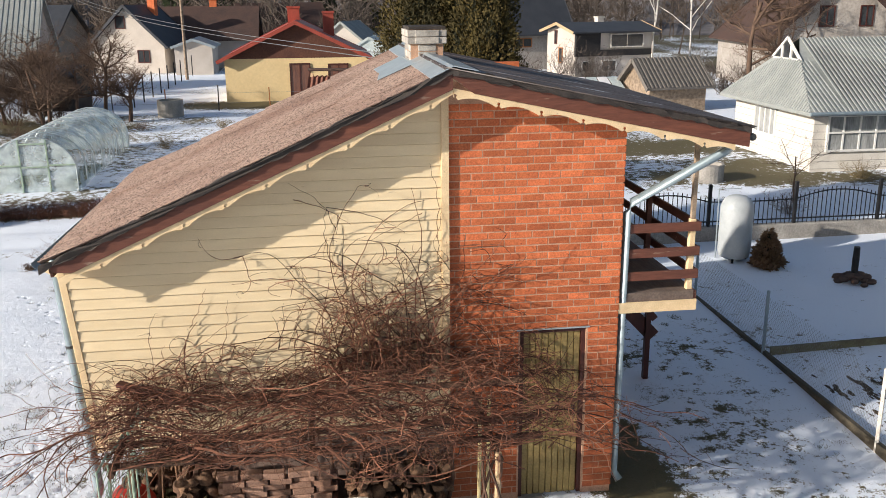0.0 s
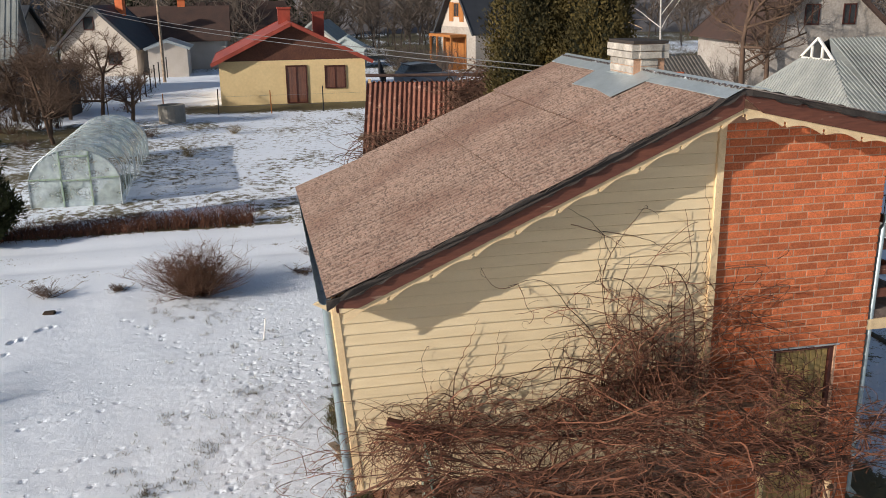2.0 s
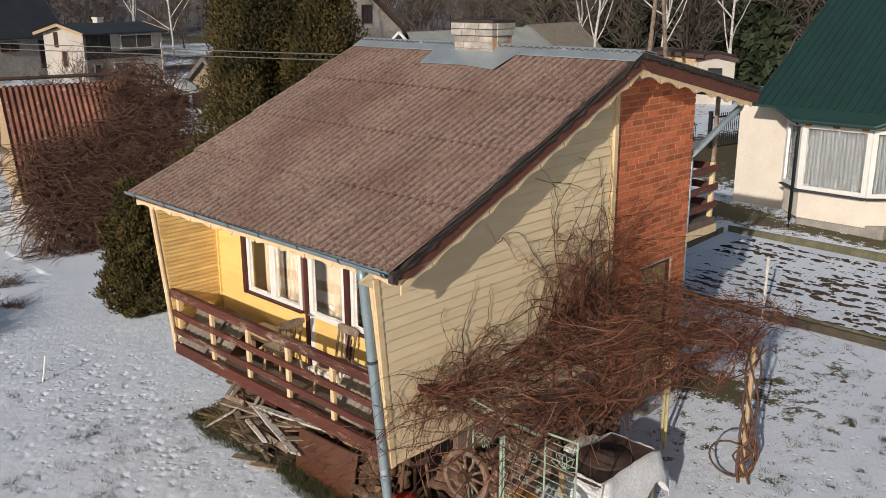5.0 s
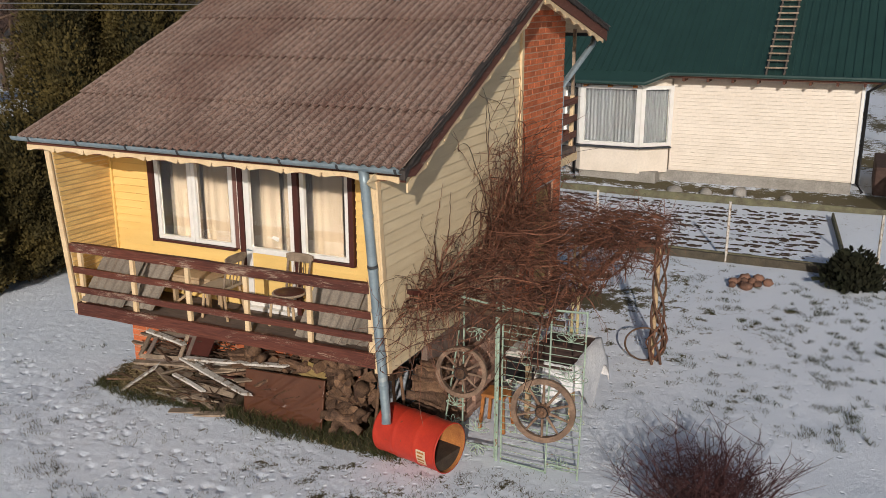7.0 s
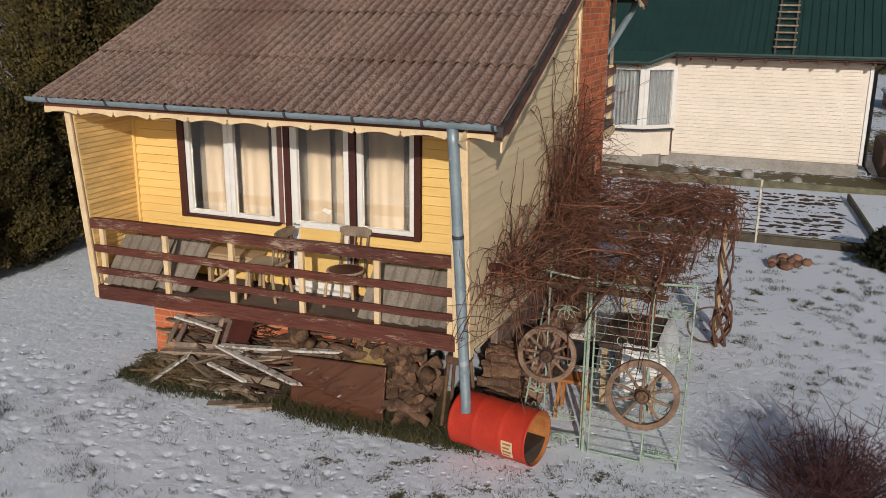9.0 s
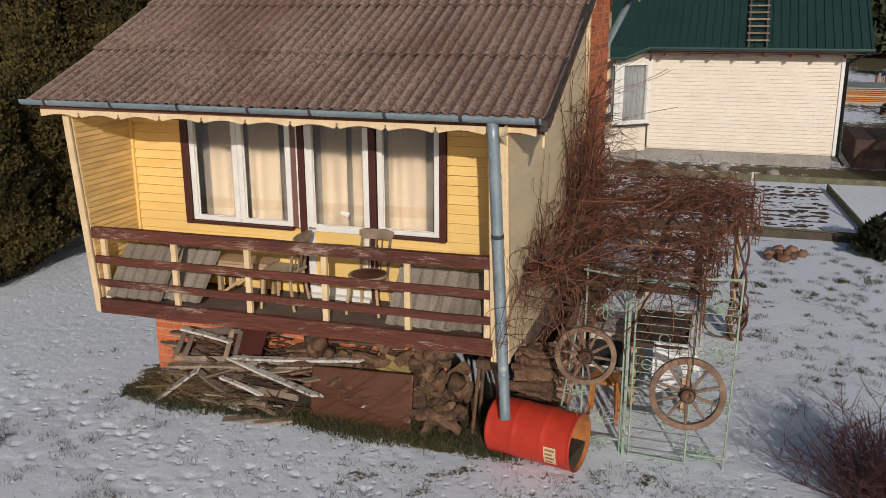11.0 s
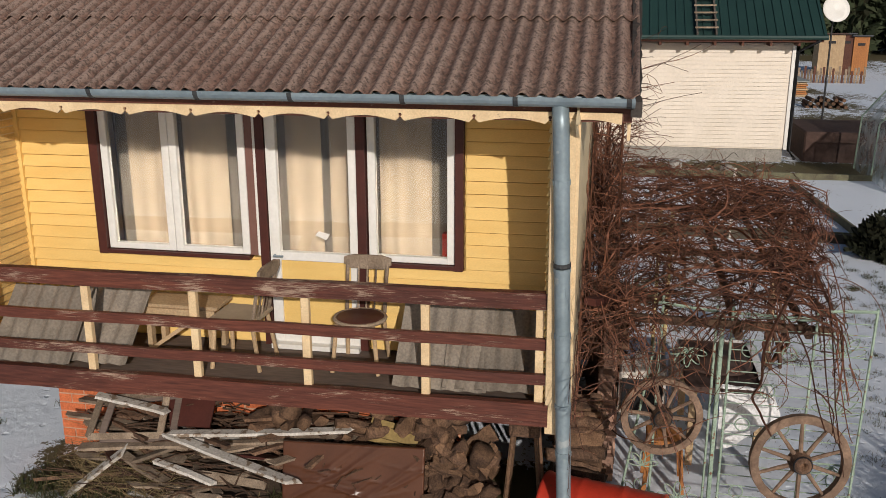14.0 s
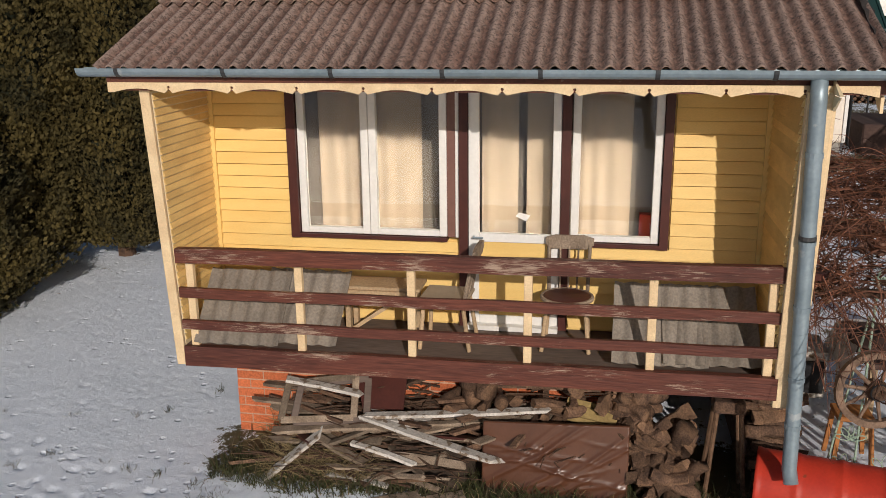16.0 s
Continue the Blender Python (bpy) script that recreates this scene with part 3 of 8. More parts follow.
def build_ground():
    xs, ys = steps(-420, 420, -8.0, 5.0, 0.034, 1.06), steps(-260, 520, -4.6, 10.0, 0.034, 1.06)
    X, Y = np.meshgrid(xs, ys, indexing="ij")
    R = np.hypot(X, Y)
    Z = 0.17 + 0.022 * np.clip(np.maximum(Y, 0) + 0.35 * np.abs(X) - 1, 0, 24)
    near = np.exp(-(R / 14) ** 4)
    Z += 0.05 * (value_noise(X * 0.35, Y * 0.35, 3) - 0.5) + 0.02 * (value_noise(X * 1.4, Y * 1.4, 4) - 0.5)
    Z += near * (0.005 * (value_noise(X * 4.1, Y * 4.1, 5) - 0.5) + 0.004 * (value_noise(X * 11, Y * 11, 6) - 0.5))
    # wheel tracks of the lane
    for k in (-0.75, 0.75):
        Z -= 0.06 * np.exp(-((Y - 13.4 - 0.03 * X - k) / 0.24) ** 2) * (X < 1.5)
    rnd = random.Random(5)

    def patch(px, py, w):
        i0, i1 = np.searchsorted(xs, (px - w, px + w))
        j0, j1 = np.searchsorted(ys, (py - w, py + w))
        return slice(i0, i1), slice(j0, j1)

    def dent(px, py, a, deep, ln, wd):
        w = patch(px, py, 0.32)
        dx, dy = X[w] - px, Y[w] - py
        c, s = math.cos(a), math.sin(a)
        u, v = dx * c + dy * s, -dx * s + dy * c
        Z[w] += -deep * np.exp(-(u / ln) ** 4 - (v / wd) ** 4) + 0.15 * deep * np.exp(-((np.hypot(u / ln, v / wd) - 1.45) / 0.35) ** 2)

    # boot prints
    boots = ((-4.86, 8.58), (-5.27, 8.06), (-5.42, 7.37), (-5.76, 6.82), (-5.47, 6.42), (-5.51, 6.04), (-5.2, 5.43), (-5.37, 4.82), (-5.19, 4.04), (-5.48, 3.4))
    for (x, y), (x2, y2) in zip(boots, boots[1:] + ((-5.3, 2.6),)):
        dent(x, y, math.atan2(y2 - y, x2 - x), 0.045, 0.115, 0.05)
        dent(x + 0.16, y + 0.1, math.atan2(y2 - y, x2 - x) + 0.2, 0.035, 0.09, 0.05)
    # animal tracks in lines
    lines = (((-0.75, 8.79), (-0.95, 7.0), (-1.07, 4.99), (-1.31, 2.64), (-1.6, 0.5), (-2.0, -2.0)), ((0.4, 6.6), (0.02, 5.88), (-0.81, 5.2)), ((-4.6, 2.8), (-3.51, 3.25), (-2.56, 3.71)),
             ((-4.37, 4.59), (-2.8, 5.16)), ((-3.3, 2.5), (-2.59, 2.87)), ((-6.3, 6.5), (-5.79, 8.32), (-5.84, 9.61)), ((-5.9, 5.42), (-5.76, 7.05)), ((0.62, 6.58), (-0.16, 4.69), (-0.73, 3.33), (-1.2, 2.2), (-1.0, 0.0)),
             ((0.3, 8.0), (-0.2, 6.2), (-0.35, 4.4), (-0.75, 2.6), (-0.6, 0.6)), ((-7.5, 3.0), (-6.0, 2.2), (-4.2, 1.7), (-2.4, 1.9), (-0.9, 1.4)), ((-5.0, -1.0), (-3.2, 0.3), (-1.8, 0.6), (-0.5, -0.2)), ((-3.0, -2.6), (-1.2, -2.0), (0.4, -2.2), (2.2, -3.0)),
             ((-3.4, 8.8), (-2.2, 7.2), (-1.7, 5.6), (-2.1, 3.8)))
    for line in lines:
        for (x, y), (x2, y2) in zip(line, line[1:]):
            d, a = math.hypot(x2 - x, y2 - y), math.atan2(y2 - y, x2 - x)
            k = max(int(d / 0.25), 1)
            for i in range(k):
                q = (i + rnd.uniform(-0.2, 0.2)) / k
                o = 0.055 * (1 if i % 2 else -1) + rnd.gauss(0, 0.015)
                dent(x + (x2 - x) * q - o * math.sin(a), y + (y2 - y) * q + o * math.cos(a), a, rnd.uniform(0.018, 0.032), 0.044, 0.036)
    # pitted snow: scattered old prints and thaw holes
    pits = 0
    while pits < 1900:
        x, y = rnd.uniform(-5.0, 5.0), rnd.uniform(-4.4, 9.6)
        thick = math.exp(-((x + 0.5) / 1.2) ** 2) + 0.35 * (x > 1.0) + 0.05
        if (0.6 < x < 6.3 and -0.2 < y < 4.8) or rnd.random() > thick * (1.0 if y < 6 else 0.5):
            continue
        pits += 1
        dent(x, y, rnd.uniform(0, 3.1), rnd.uniform(0.005, 0.013), rnd.uniform(0.026, 0.040), rnd.uniform(0.023, 0.033))
    # how much of the grass shows through the snow
    big = value_noise(X * 0.12 + 7, Y * 0.12, 11)
    mid = value_noise(X * 0.7 + 3, Y * 0.7, 12) + 0.5 * value_noise(X * 1.9, Y * 1.9 + 5, 13) - 0.75
    bare = 0.36 + 0.22 * (big - 0.5)
    bare += 0.13 * mid * soft(Y, 11, 14) + 0.10 * mid * soft(X, 5.5, 7)
    bare += 0.165 * soft(Y, 14.5, 17) * (1 - soft(Y, 34, 40))
    bare += 0.04 * soft(X, 1.5, 5.0) * (1 - soft(Y, 12, 16)) 
    bare -= 0.14 * (1 - soft(X, -1.5, 0.0)) * (1 - soft(Y, 7, 9))
    bare += 0.09 * (1 - soft(X, -0.9, 0.2)) * soft(X, -3.2, -0.8) * (1 - soft(Y, 3, 6))
    bare += 0.27 * soft(X, 0.12, 0.5) * (1 - soft(X, 1.2, 2.0)) * soft(Y, -0.3, 0.3) * (1 - soft(Y, 4.3, 5.1))
    bare += 0.4 * np.exp(-((X - 6.6) / 0.4) ** 2 - ((Y - 0.6) / 1.4) ** 2)
    bare += 0.30 * np.exp(-((X - 16.9) / 0.9) ** 2) * (np.abs(Y + 2) < 9)
    bare += 0.16 * np.exp(-((X - 19.0) / 4) ** 2 - ((Y - 15.6) / 1.2) ** 2) + 0.10 * np.exp(-((X - 12) / 5) ** 2 - ((Y - 21) / 4) ** 2)
    bare += 0.5 * np.exp(-((X - 1.2) / 7) ** 4 - ((Y - 40.2) / 1.5) ** 2)
    bare += 0.16 * np.exp(-((X - 1.0) / 1.6) ** 2 - ((Y - 15.2) / 1.2) ** 2)
    bare += 0.135 * np.exp(-((Y - 13.4 - 0.03 * X) / 0.45) ** 2) * (X < 3) + 0.12 * np.exp(-((Y - 11.9 - 0.03 * X) / 0.4) ** 2) * (X < 3)
    bare += 0.3 * np.exp(-((X + 4.5) / 4.2) ** 4 - ((Y - 15.3) / 0.35) ** 2)
    bare += 0.26 * soft(R, 48, 75)
    bare += 0.13 * np.exp(-((X - 18) / 4.5) ** 4 - ((Y - 6.5) / 3) ** 4)
    bare += (0.12 + 0.2 * mid) * soft(X, 20, 24) * (1 - soft(Y, -5, -2))
    bare += 0.28 * np.exp(-((X - 26) / 5) ** 4 - ((Y - 8) / 4.5) ** 4)
    for x, y, r, green in CLUMPS:
        w = patch(x, y, 2 * r + 0.05)
        bare[w] += (0.062 if green else 0.03) * np.exp(-((X[w] - x) ** 2 + (Y[w] - y) ** 2) / r ** 2)
    nx, ny = X.shape
    me = bpy.data.meshes.new("ground")
    idx = np.arange(nx * ny).reshape(nx, ny)
    q = np.stack([idx[:-1, :-1], idx[1:, :-1], idx[1:, 1:], idx[:-1, 1:]], -1).reshape(-1, 4)
    me.vertices.add(nx * ny)
    me.vertices.foreach_set("co", np.stack([X, Y, Z], -1).astype(np.float32).ravel())
    me.loops.add(q.size)
    me.loops.foreach_set("vertex_index", q.astype(np.int32).ravel())
    me.polygons.add(len(q))
    me.polygons.foreach_set("loop_start", np.arange(0, q.size, 4, dtype=np.int32))
    me.polygons.foreach_set("use_smooth", np.ones(len(q), bool))
    me.update(calc_edges=True)
    me.attributes.new("bare", "FLOAT", "POINT").data.foreach_set("value", bare.astype(np.float32).ravel())
    pitted = 0.68 * np.exp(-((X + 0.45) / 1.15) ** 2) * (1 - 0.75 * soft(Y, 7, 9)) + 0.07 * (R < 11) + 0.25 * soft(X, 1.5, 3) * (1 - soft(X, 11, 13)) * (1 - soft(Y, 8, 11))
    me.attributes.new("pitted", "FLOAT", "POINT").data.foreach_set("value", pitted.astype(np.float32).ravel())
    me.materials.append(ground_material())
    tagged(new("ground", me), "thin trodden snow over winter grass", "ground", kind="structure")


build_ground()

# ---- the summer house ----
ROOF_W = lambda x: 3.57 + (x + 0.03) * 0.448
ROOF_E = lambda x: 5.47 - (x - 4.21) * 0.212
EDGE = lambda z: 0.19 - (z - 1.25) * 0.087
HY0, HY1 = 0.0, 4.68
house = thing("summer_house", "cream boarded and orange brick summer house with a corrugated roof", "house", (3.1, 2.4, 0.2))


def lap_board(bm, xl0, xl1, xr, z0, z1, y, out=-1):
    """One lapped board along x, its lower edge standing further out."""
    a, b = y + out * 0.024, y + out * 0.008
    bm.add([(xl0, a, z0), (xr, a, z0), (xr, b, z1), (xl1, b, z1), (xl0, y, z0), (xr, y, z0), (xr, y, z1), (xl1, y, z1)],
           [(0, 1, 2, 3), (7, 6, 5, 4), (0, 4, 5, 1), (1, 5, 6, 2), (2, 6, 7, 3), (3, 7, 4, 0)])


def gable(name, y0, y1, back_by=0.0):
    w = Build().prism([(EDGE(1.25) + 0.02 + back_by, 1.25), (4.2, 1.25), (4.2, 5.36), (EDGE(3.43) + 0.02 + back_by, 3.42)], lambda u, v, d: (u, y0 + d, v), y1 - y0)
    return part(name, w, cream, house, "boarded gable wall painted cream")


gable_s = gable("gable_wall_south", HY0, 0.15)
gable_n = gable("gable_wall_north", 4.61, HY1, 0.09)
z = 1.27
while z < 5.25:
    z1 = min(z + 0.121, 5.34)
    left = lambda q: EDGE(q) if q < 3.40 else (q + 0.05 - 3.57) / 0.448 - 0.03
    b = Build()
    lap_board(b, left(z), left(z1 - 0.007), 4.12, z, z1 - 0.007, HY0)
    part("board", b, cream, gable_s)
    z = z1
part("corner_board", Build().beam((EDGE(1.25) + 0.012, -0.014, 1.25), (EDGE(3.43) + 0.012, -0.014, 3.43), 0.027, 0.075, (1, 0, 0)), trim_cream, gable_s, bevel=0.003)
part("corner_trim", Build().beam((4.162, -0.03, 1.25), (4.162, -0.03, 5.32), 0.08, 0.05, (0, 1, 0)), trim_cream, gable_s)
for y, wide, wall, back_by in ((0.072, 0.156, gable_s, 0.0), (4.645, 0.075, gable_n, 0.09)):
    part("edge_trim", Build().beam((EDGE(1.25) - 0.02 + back_by, y, 1.25), (EDGE(3.46) - 0.02 + back_by, y, 3.46), wide, 0.03, (1, 0, 0)), trim_cream, wall, bevel=0.004)
# boards on the inner sides of the porch
for y, out, wall, back_by in ((4.62, -1, gable_n, 0.09), (0.15, 1, gable_s, 0.0)):
    z = 1.45
    while z < 3.43:
        b = Build()
        lap_board(b, EDGE(z) + 0.02 + back_by, EDGE(z + 0.052) + 0.02 + back_by, 1.03, z, z + 0.052, y, out)
        part("board", b, yellow_old, wall)
        z += 0.058
    part("corner_batten", Build().beam((1.02, y + out * 0.03, 1.42), (1.02, y + out * 0.03, 3.45), 0.04, 0.03, (1, 0, 0)), yellow, wall)

# porch back wall with its openings
back = part("porch_wall", Build().box(1.06, 1.2, 3.93, 4.62, 1.42, 3.6).box(1.06, 1.2, 0.17, 0.87, 1.42, 3.6).box(1.06, 1.2, 2.44, 3.93, 1.42, 2.15)
            .box(1.06, 1.2, 0.87, 1.70, 1.42, 2.15).box(1.06, 1.2, 0.87, 3.93, 3.40, 3.6), yellow, house, "yellow boarded porch wall")
for ya, yb, za, zb in ((3.95, 4.6, 1.45, 3.5), (0.2, 0.85, 1.45, 3.5), (2.5, 3.95, 1.45, 2.14), (0.85, 1.63, 1.45, 2.14)):
    z = za
    while z < zb - 0.02:
        z1 = min(z + 0.1, zb)
        b = Build().add([(1.018, ya, z), (1.018, yb, z), (1.044, yb, z1 - 0.009), (1.044, ya, z1 - 0.009), (1.06, ya, z), (1.06, yb, z), (1.06, yb, z1 - 0.009), (1.06, ya, z1 - 0.009)],
                        [(0, 1, 2, 3), (7, 6, 5, 4), (0, 4, 5, 1), (1, 5, 6, 2), (2, 6, 7, 3), (3, 7, 4, 0)])
        part("board", b, yellow, back)
        z = z1


def sash(win, ya, yb, za, zb, x=1.05):
    """White casement from ya to yb: four bars and a pane."""
    w = 0.062
    for y0, y1, z0, z1 in ((ya, ya + w, za, zb), (yb - w, yb, za, zb), (ya + w, yb - w, za, za + 0.05), (ya + w, yb - w, zb - w, zb)):
        part("sash_bar", Build().box(x - 0.03, x + 0.03, y0, y1, z0, z1), white_paint, win, bevel=0.004)
    p = part("pane", Build().box(x - 0.004, x + 0.004, ya + w - 0.01, yb - w + 0.01, za + 0.04, zb - w + 0.01), glass, win, "clear glass")
    p.visible_shadow = False


win1 = part("window", Build().box(0.985, 1.09, 3.86, 3.935, 2.14, 3.44).box(0.985, 1.09, 2.61, 3.86, 2.145, 2.175), brown_frame, house, "brown outer frame")
part("side_light", Build().box(1.03, 1.06, 2.545, 2.613, 2.177, 3.44), surf("maroon_blind", (0.22, 0.115, 0.09), (0.17, 0.085, 0.07), 3, 0.35, 0.0, grain=0.08), win1, "narrow maroon-backed side light")
part("sash_bar", Build().box(1.015, 1.07, 2.512, 2.545, 2.177, 3.44), white_paint, win1, bevel=0.004)
sash(win1, 3.26, 3.855, 2.18, 3.42)
sash(win1, 2.615, 3.255, 2.18, 3.42)
win2 = part("window", Build().box(0.985, 1.09, 0.865, 0.93, 2.14, 3.44).box(0.985, 1.09, 0.93, 1.625, 2.145, 2.175), brown_frame, house, "brown outer frame")
sash(win2, 0.935, 1.62, 2.18, 3.42)
door = part("porch_door", Build().box(0.985, 1.09, 2.44, 2.51, 1.43, 3.44).box(0.985, 1.09, 1.63, 1.70, 1.43, 3.44), brown_frame, house, "half-glazed door between brown posts")
for y0, y1, z0, z1 in ((2.35, 2.435, 1.46, 3.42), (1.705, 1.77, 1.46, 3.42), (1.77, 2.35, 2.155, 2.225), (1.77, 2.35, 3.35, 3.42), (1.77, 2.35, 1.46, 1.53)):
    part("door_bar", Build().box(1.0, 1.06, y0, y1, z0, z1), white_paint, door, bevel=0.004)
part("door_panel", Build().box(1.02, 1.05, 1.77, 2.35, 1.53, 2.155), yellow, door, "lower panel painted yellow")
p = part("pane", Build().box(1.03, 1.038, 1.765, 2.355, 2.22, 3.355), glass, door, "clear glass")
p.visible_shadow = False
part("door_handle", Build().tube([(0.99, 2.39, 2.2), (0.95, 2.39, 2.2), (0.95, 2.31, 2.2)], 0.009, 6), zinc, door, "small metal handle")
part("threshold", Build().box(0.93, 1.06, 1.70, 2.44, 1.42, 1.46), white_paint, door)


def curtain(ya, yb, za, zb, x, seed):
    rnd = random.Random(seed)
    n = int((yb - ya) / 0.012)
    ph = rnd.uniform(0, 6)
    b = Build()
    vs = []
    for k, zz in enumerate((za, (za + zb) / 2, zb)):
        for i in range(n + 1):
            y = ya + (yb - ya) * i / n
            vs.append((x + 0.007 * math.sin(y * 46 + ph + 1.9 * math.sin(y * 9 + seed)) * (1 - 0.3 * k / 2), y, zz))
    b.add(vs, [(r * (n + 1) + i, r * (n + 1) + i + 1, (r + 1) * (n + 1) + i + 1, (r + 1) * (n + 1) + i) for r in range(2) for i in range(n)])
    return solo("curtain", b, cloth_beige, "beige pleated curtain hanging behind the glass", "curtain", smooth=True, group="porch curtains")


curtain(3.30, 3.74, 2.1, 3.45, 1.25, 1)
curtain(2.86, 3.24, 2.1, 3.45, 1.25, 2)
curtain(2.06, 2.36, 1.6, 3.45, 1.25, 3)
curtain(1.74, 1.99, 1.6, 3.45, 1.25, 4)
curtain(1.16, 1.58, 2.1, 3.45, 1.25, 5)
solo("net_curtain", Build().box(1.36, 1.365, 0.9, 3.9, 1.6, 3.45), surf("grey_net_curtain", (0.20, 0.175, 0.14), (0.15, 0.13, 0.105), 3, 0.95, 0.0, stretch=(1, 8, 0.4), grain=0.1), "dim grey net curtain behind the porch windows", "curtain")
solo("paper_note", Build().add([(1.024, 2.03, 2.40), (1.022, 1.94, 2.38), (1.024, 1.97, 2.33), (1.022, 2.06, 2.37), (1.027, 2.03, 2.40), (1.025, 1.94, 2.38), (1.027, 1.97, 2.33), (1.025, 2.06, 2.37)],
                               [(0, 1, 2, 3), (7, 6, 5, 4), (0, 4, 5, 1), (1, 5, 6, 2), (2, 6, 7, 3), (3, 7, 4, 0)]), white_paint, "white paper note stuck to the door glass", "note")
solo("red_box", Build().box(1.27, 1.35, 0.93, 1.08, 2.1, 2.36), red_paint, "red box standing behind the window", "box")
part("room_lining", Build().box(2.5, 2.6, 0.17, 4.62, 1.2, 3.6).box(1.2, 2.6, 0.17, 4.62, 1.3, 1.42).box(1.2, 2.6, 0.17, 4.62, 3.6, 3.65), room_dark, house)

# porch floor, ceiling, basement
part("porch_floor", Build().prism([(0.182, 0.17), (0.275, 4.60), (1.2, 4.60), (1.2, 0.17)], lambda u, v, d: (u, v, 1.33 + d), 0.085), floor_wood, house, "worn grey-brown porch floor")
part("porch_ceiling", Build().box(0.03, 1.06, 0.17, 4.62, 3.46, 3.49), trim_cream, house)
base_wall = part("basement_wall", Build().box(1.125, 1.3, 0.9, 4.58, 0.0, 1.3), mortar, house, "orange brick basement")
part("basement_side", Build().box(1.3, 4.2, 0.06, 0.14, 0.0, 1.25), stone_mat, house)
part("basement_side", Build().box(1.3, 6.1, 4.5, 4.58, 0.0, 1.3), concrete, house)

# ---- brick part with its door ----
brick_wall = part("brick_wall", Build().prism([(4.2, 0.2), (5.04, 0.2), (5.04, 2.42), (5.838, 2.42), (5.838, 0.2), (6.21, 0.2), (6.21, ROOF_E(6.21) - 0.05), (4.2, 5.38)], lambda u, v, d: (u, -0.005 + d, v), 0.2)
                  .box(6.0, 6.21, 0.22, 4.6, 0.2, 5.0), mortar, house, "orange brick wall with pale joints")
part("rear_wall", Build().box(4.2, 6.0, 4.5, 4.6, 0.2, 5.2), brick_mat, house)
bdoor = part("cellar_door", Build().box(5.04, 5.09, 0.02, 0.16, 0.2, 2.42).box(5.79, 5.838, 0.02, 0.16, 0.2, 2.42).box(5.09, 5.79, 0.02, 0.16, 2.37, 2.42), brown_frame, house, "yellowish ribbed door in a dark frame")
leaf = surf("ochre_door_paint", (0.36, 0.26, 0.10), (0.27, 0.19, 0.075), 4, 0.6, 0.2)
for i in range(9):
    x = 5.092 + i * 0.0775
    part("slat", Build().box(x, x + 0.07, 0.05, 0.09, 0.22, 2.365), leaf, bdoor, bevel=0.006)
part("door_backing", Build().box(5.09, 5.79, 0.09, 0.12, 0.22, 2.37), leaf, bdoor)
part("lock", Build().box(5.70, 5.74, 0.03, 0.05, 1.28, 1.40), iron, bdoor, "dark metal lock")
part("door_step", Build().box(4.95, 5.95, -0.25, 0.2, 0.1, 0.215), concrete, house, bevel=0.02)
part("lintel_drip", Build().box(5.0, 5.88, -0.02, 0.02, 2.42, 2.435), zinc_light, house)

# balcony on the far side
bal = part("balcony", Build().box(6.2, 7.15, 0.02, 3.0, 2.68, 2.80), floor_wood, house, "brown balcony with plank rails")
part("edge_board", Build().box(6.22, 7.19, 0.0, 0.03, 2.56, 2.69), trim_cream, bal)
part("edge_board", Build().box(7.15, 7.19, 0.03, 3.0, 2.58, 2.79), brown_x, bal)
for zz in (3.0, 3.28, 3.58):
    part("rail", Build().box(6.22, 7.2, 0.03, 0.06, zz - 0.055, zz + 0.055), brown_x, bal, bevel=0.005)
    part("rail", Build().box(7.17, 7.2, 0.06, 3.0, zz - 0.055, zz + 0.055), brown_x, bal, bevel=0.005)
for y, zt, mt in ((0.1, 3.66, trim_cream), (1.5, 3.62, brown_x), (2.95, ROOF_E(7.1) - 0.08, brown_x)):
    part("post", Build().box(7.08, 7.15, y - 0.035, y + 0.035, 2.62, zt), mt, bal, bevel=0.005)
part("roof_post", Build().box(7.09, 7.14, 0.075, 0.125, 3.66, ROOF_E(7.1) - 0.08), grey_wood, bal)
stair = part("stair", Build().beam((6.25, 3.05, 2.75), (7.9, 3.05, 1.0), 0.05, 0.22), brown_frame, house, "outside stair with dark rails")
for a in (0.35, 0.75):
    part("stair_rail", Build().beam((6.25, 3.02, 3.05 + a), (7.9, 3.02, 0.95 + a), 0.05, 0.11), brown_frame, stair)
part("stair_post", Build().box(7.75, 7.83, 2.98, 3.06, 0.3, 1.9), brown_frame, stair)

# ---- roof ----
SL = math.atan(0.448)


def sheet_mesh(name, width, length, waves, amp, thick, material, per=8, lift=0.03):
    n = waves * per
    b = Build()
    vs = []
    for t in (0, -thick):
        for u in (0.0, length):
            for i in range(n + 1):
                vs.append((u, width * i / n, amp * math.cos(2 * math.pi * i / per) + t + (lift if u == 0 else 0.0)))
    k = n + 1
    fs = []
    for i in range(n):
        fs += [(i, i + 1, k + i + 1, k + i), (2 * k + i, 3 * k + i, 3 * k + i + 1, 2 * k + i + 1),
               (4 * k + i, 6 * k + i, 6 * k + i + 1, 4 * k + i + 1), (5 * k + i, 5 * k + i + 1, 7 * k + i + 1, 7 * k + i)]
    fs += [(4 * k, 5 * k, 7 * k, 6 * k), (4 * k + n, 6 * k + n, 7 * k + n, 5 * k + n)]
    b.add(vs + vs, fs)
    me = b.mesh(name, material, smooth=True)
    # height within the wave, read by the roof's painted crest light
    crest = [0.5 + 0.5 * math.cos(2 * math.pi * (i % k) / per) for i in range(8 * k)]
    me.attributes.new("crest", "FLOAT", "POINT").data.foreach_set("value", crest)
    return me


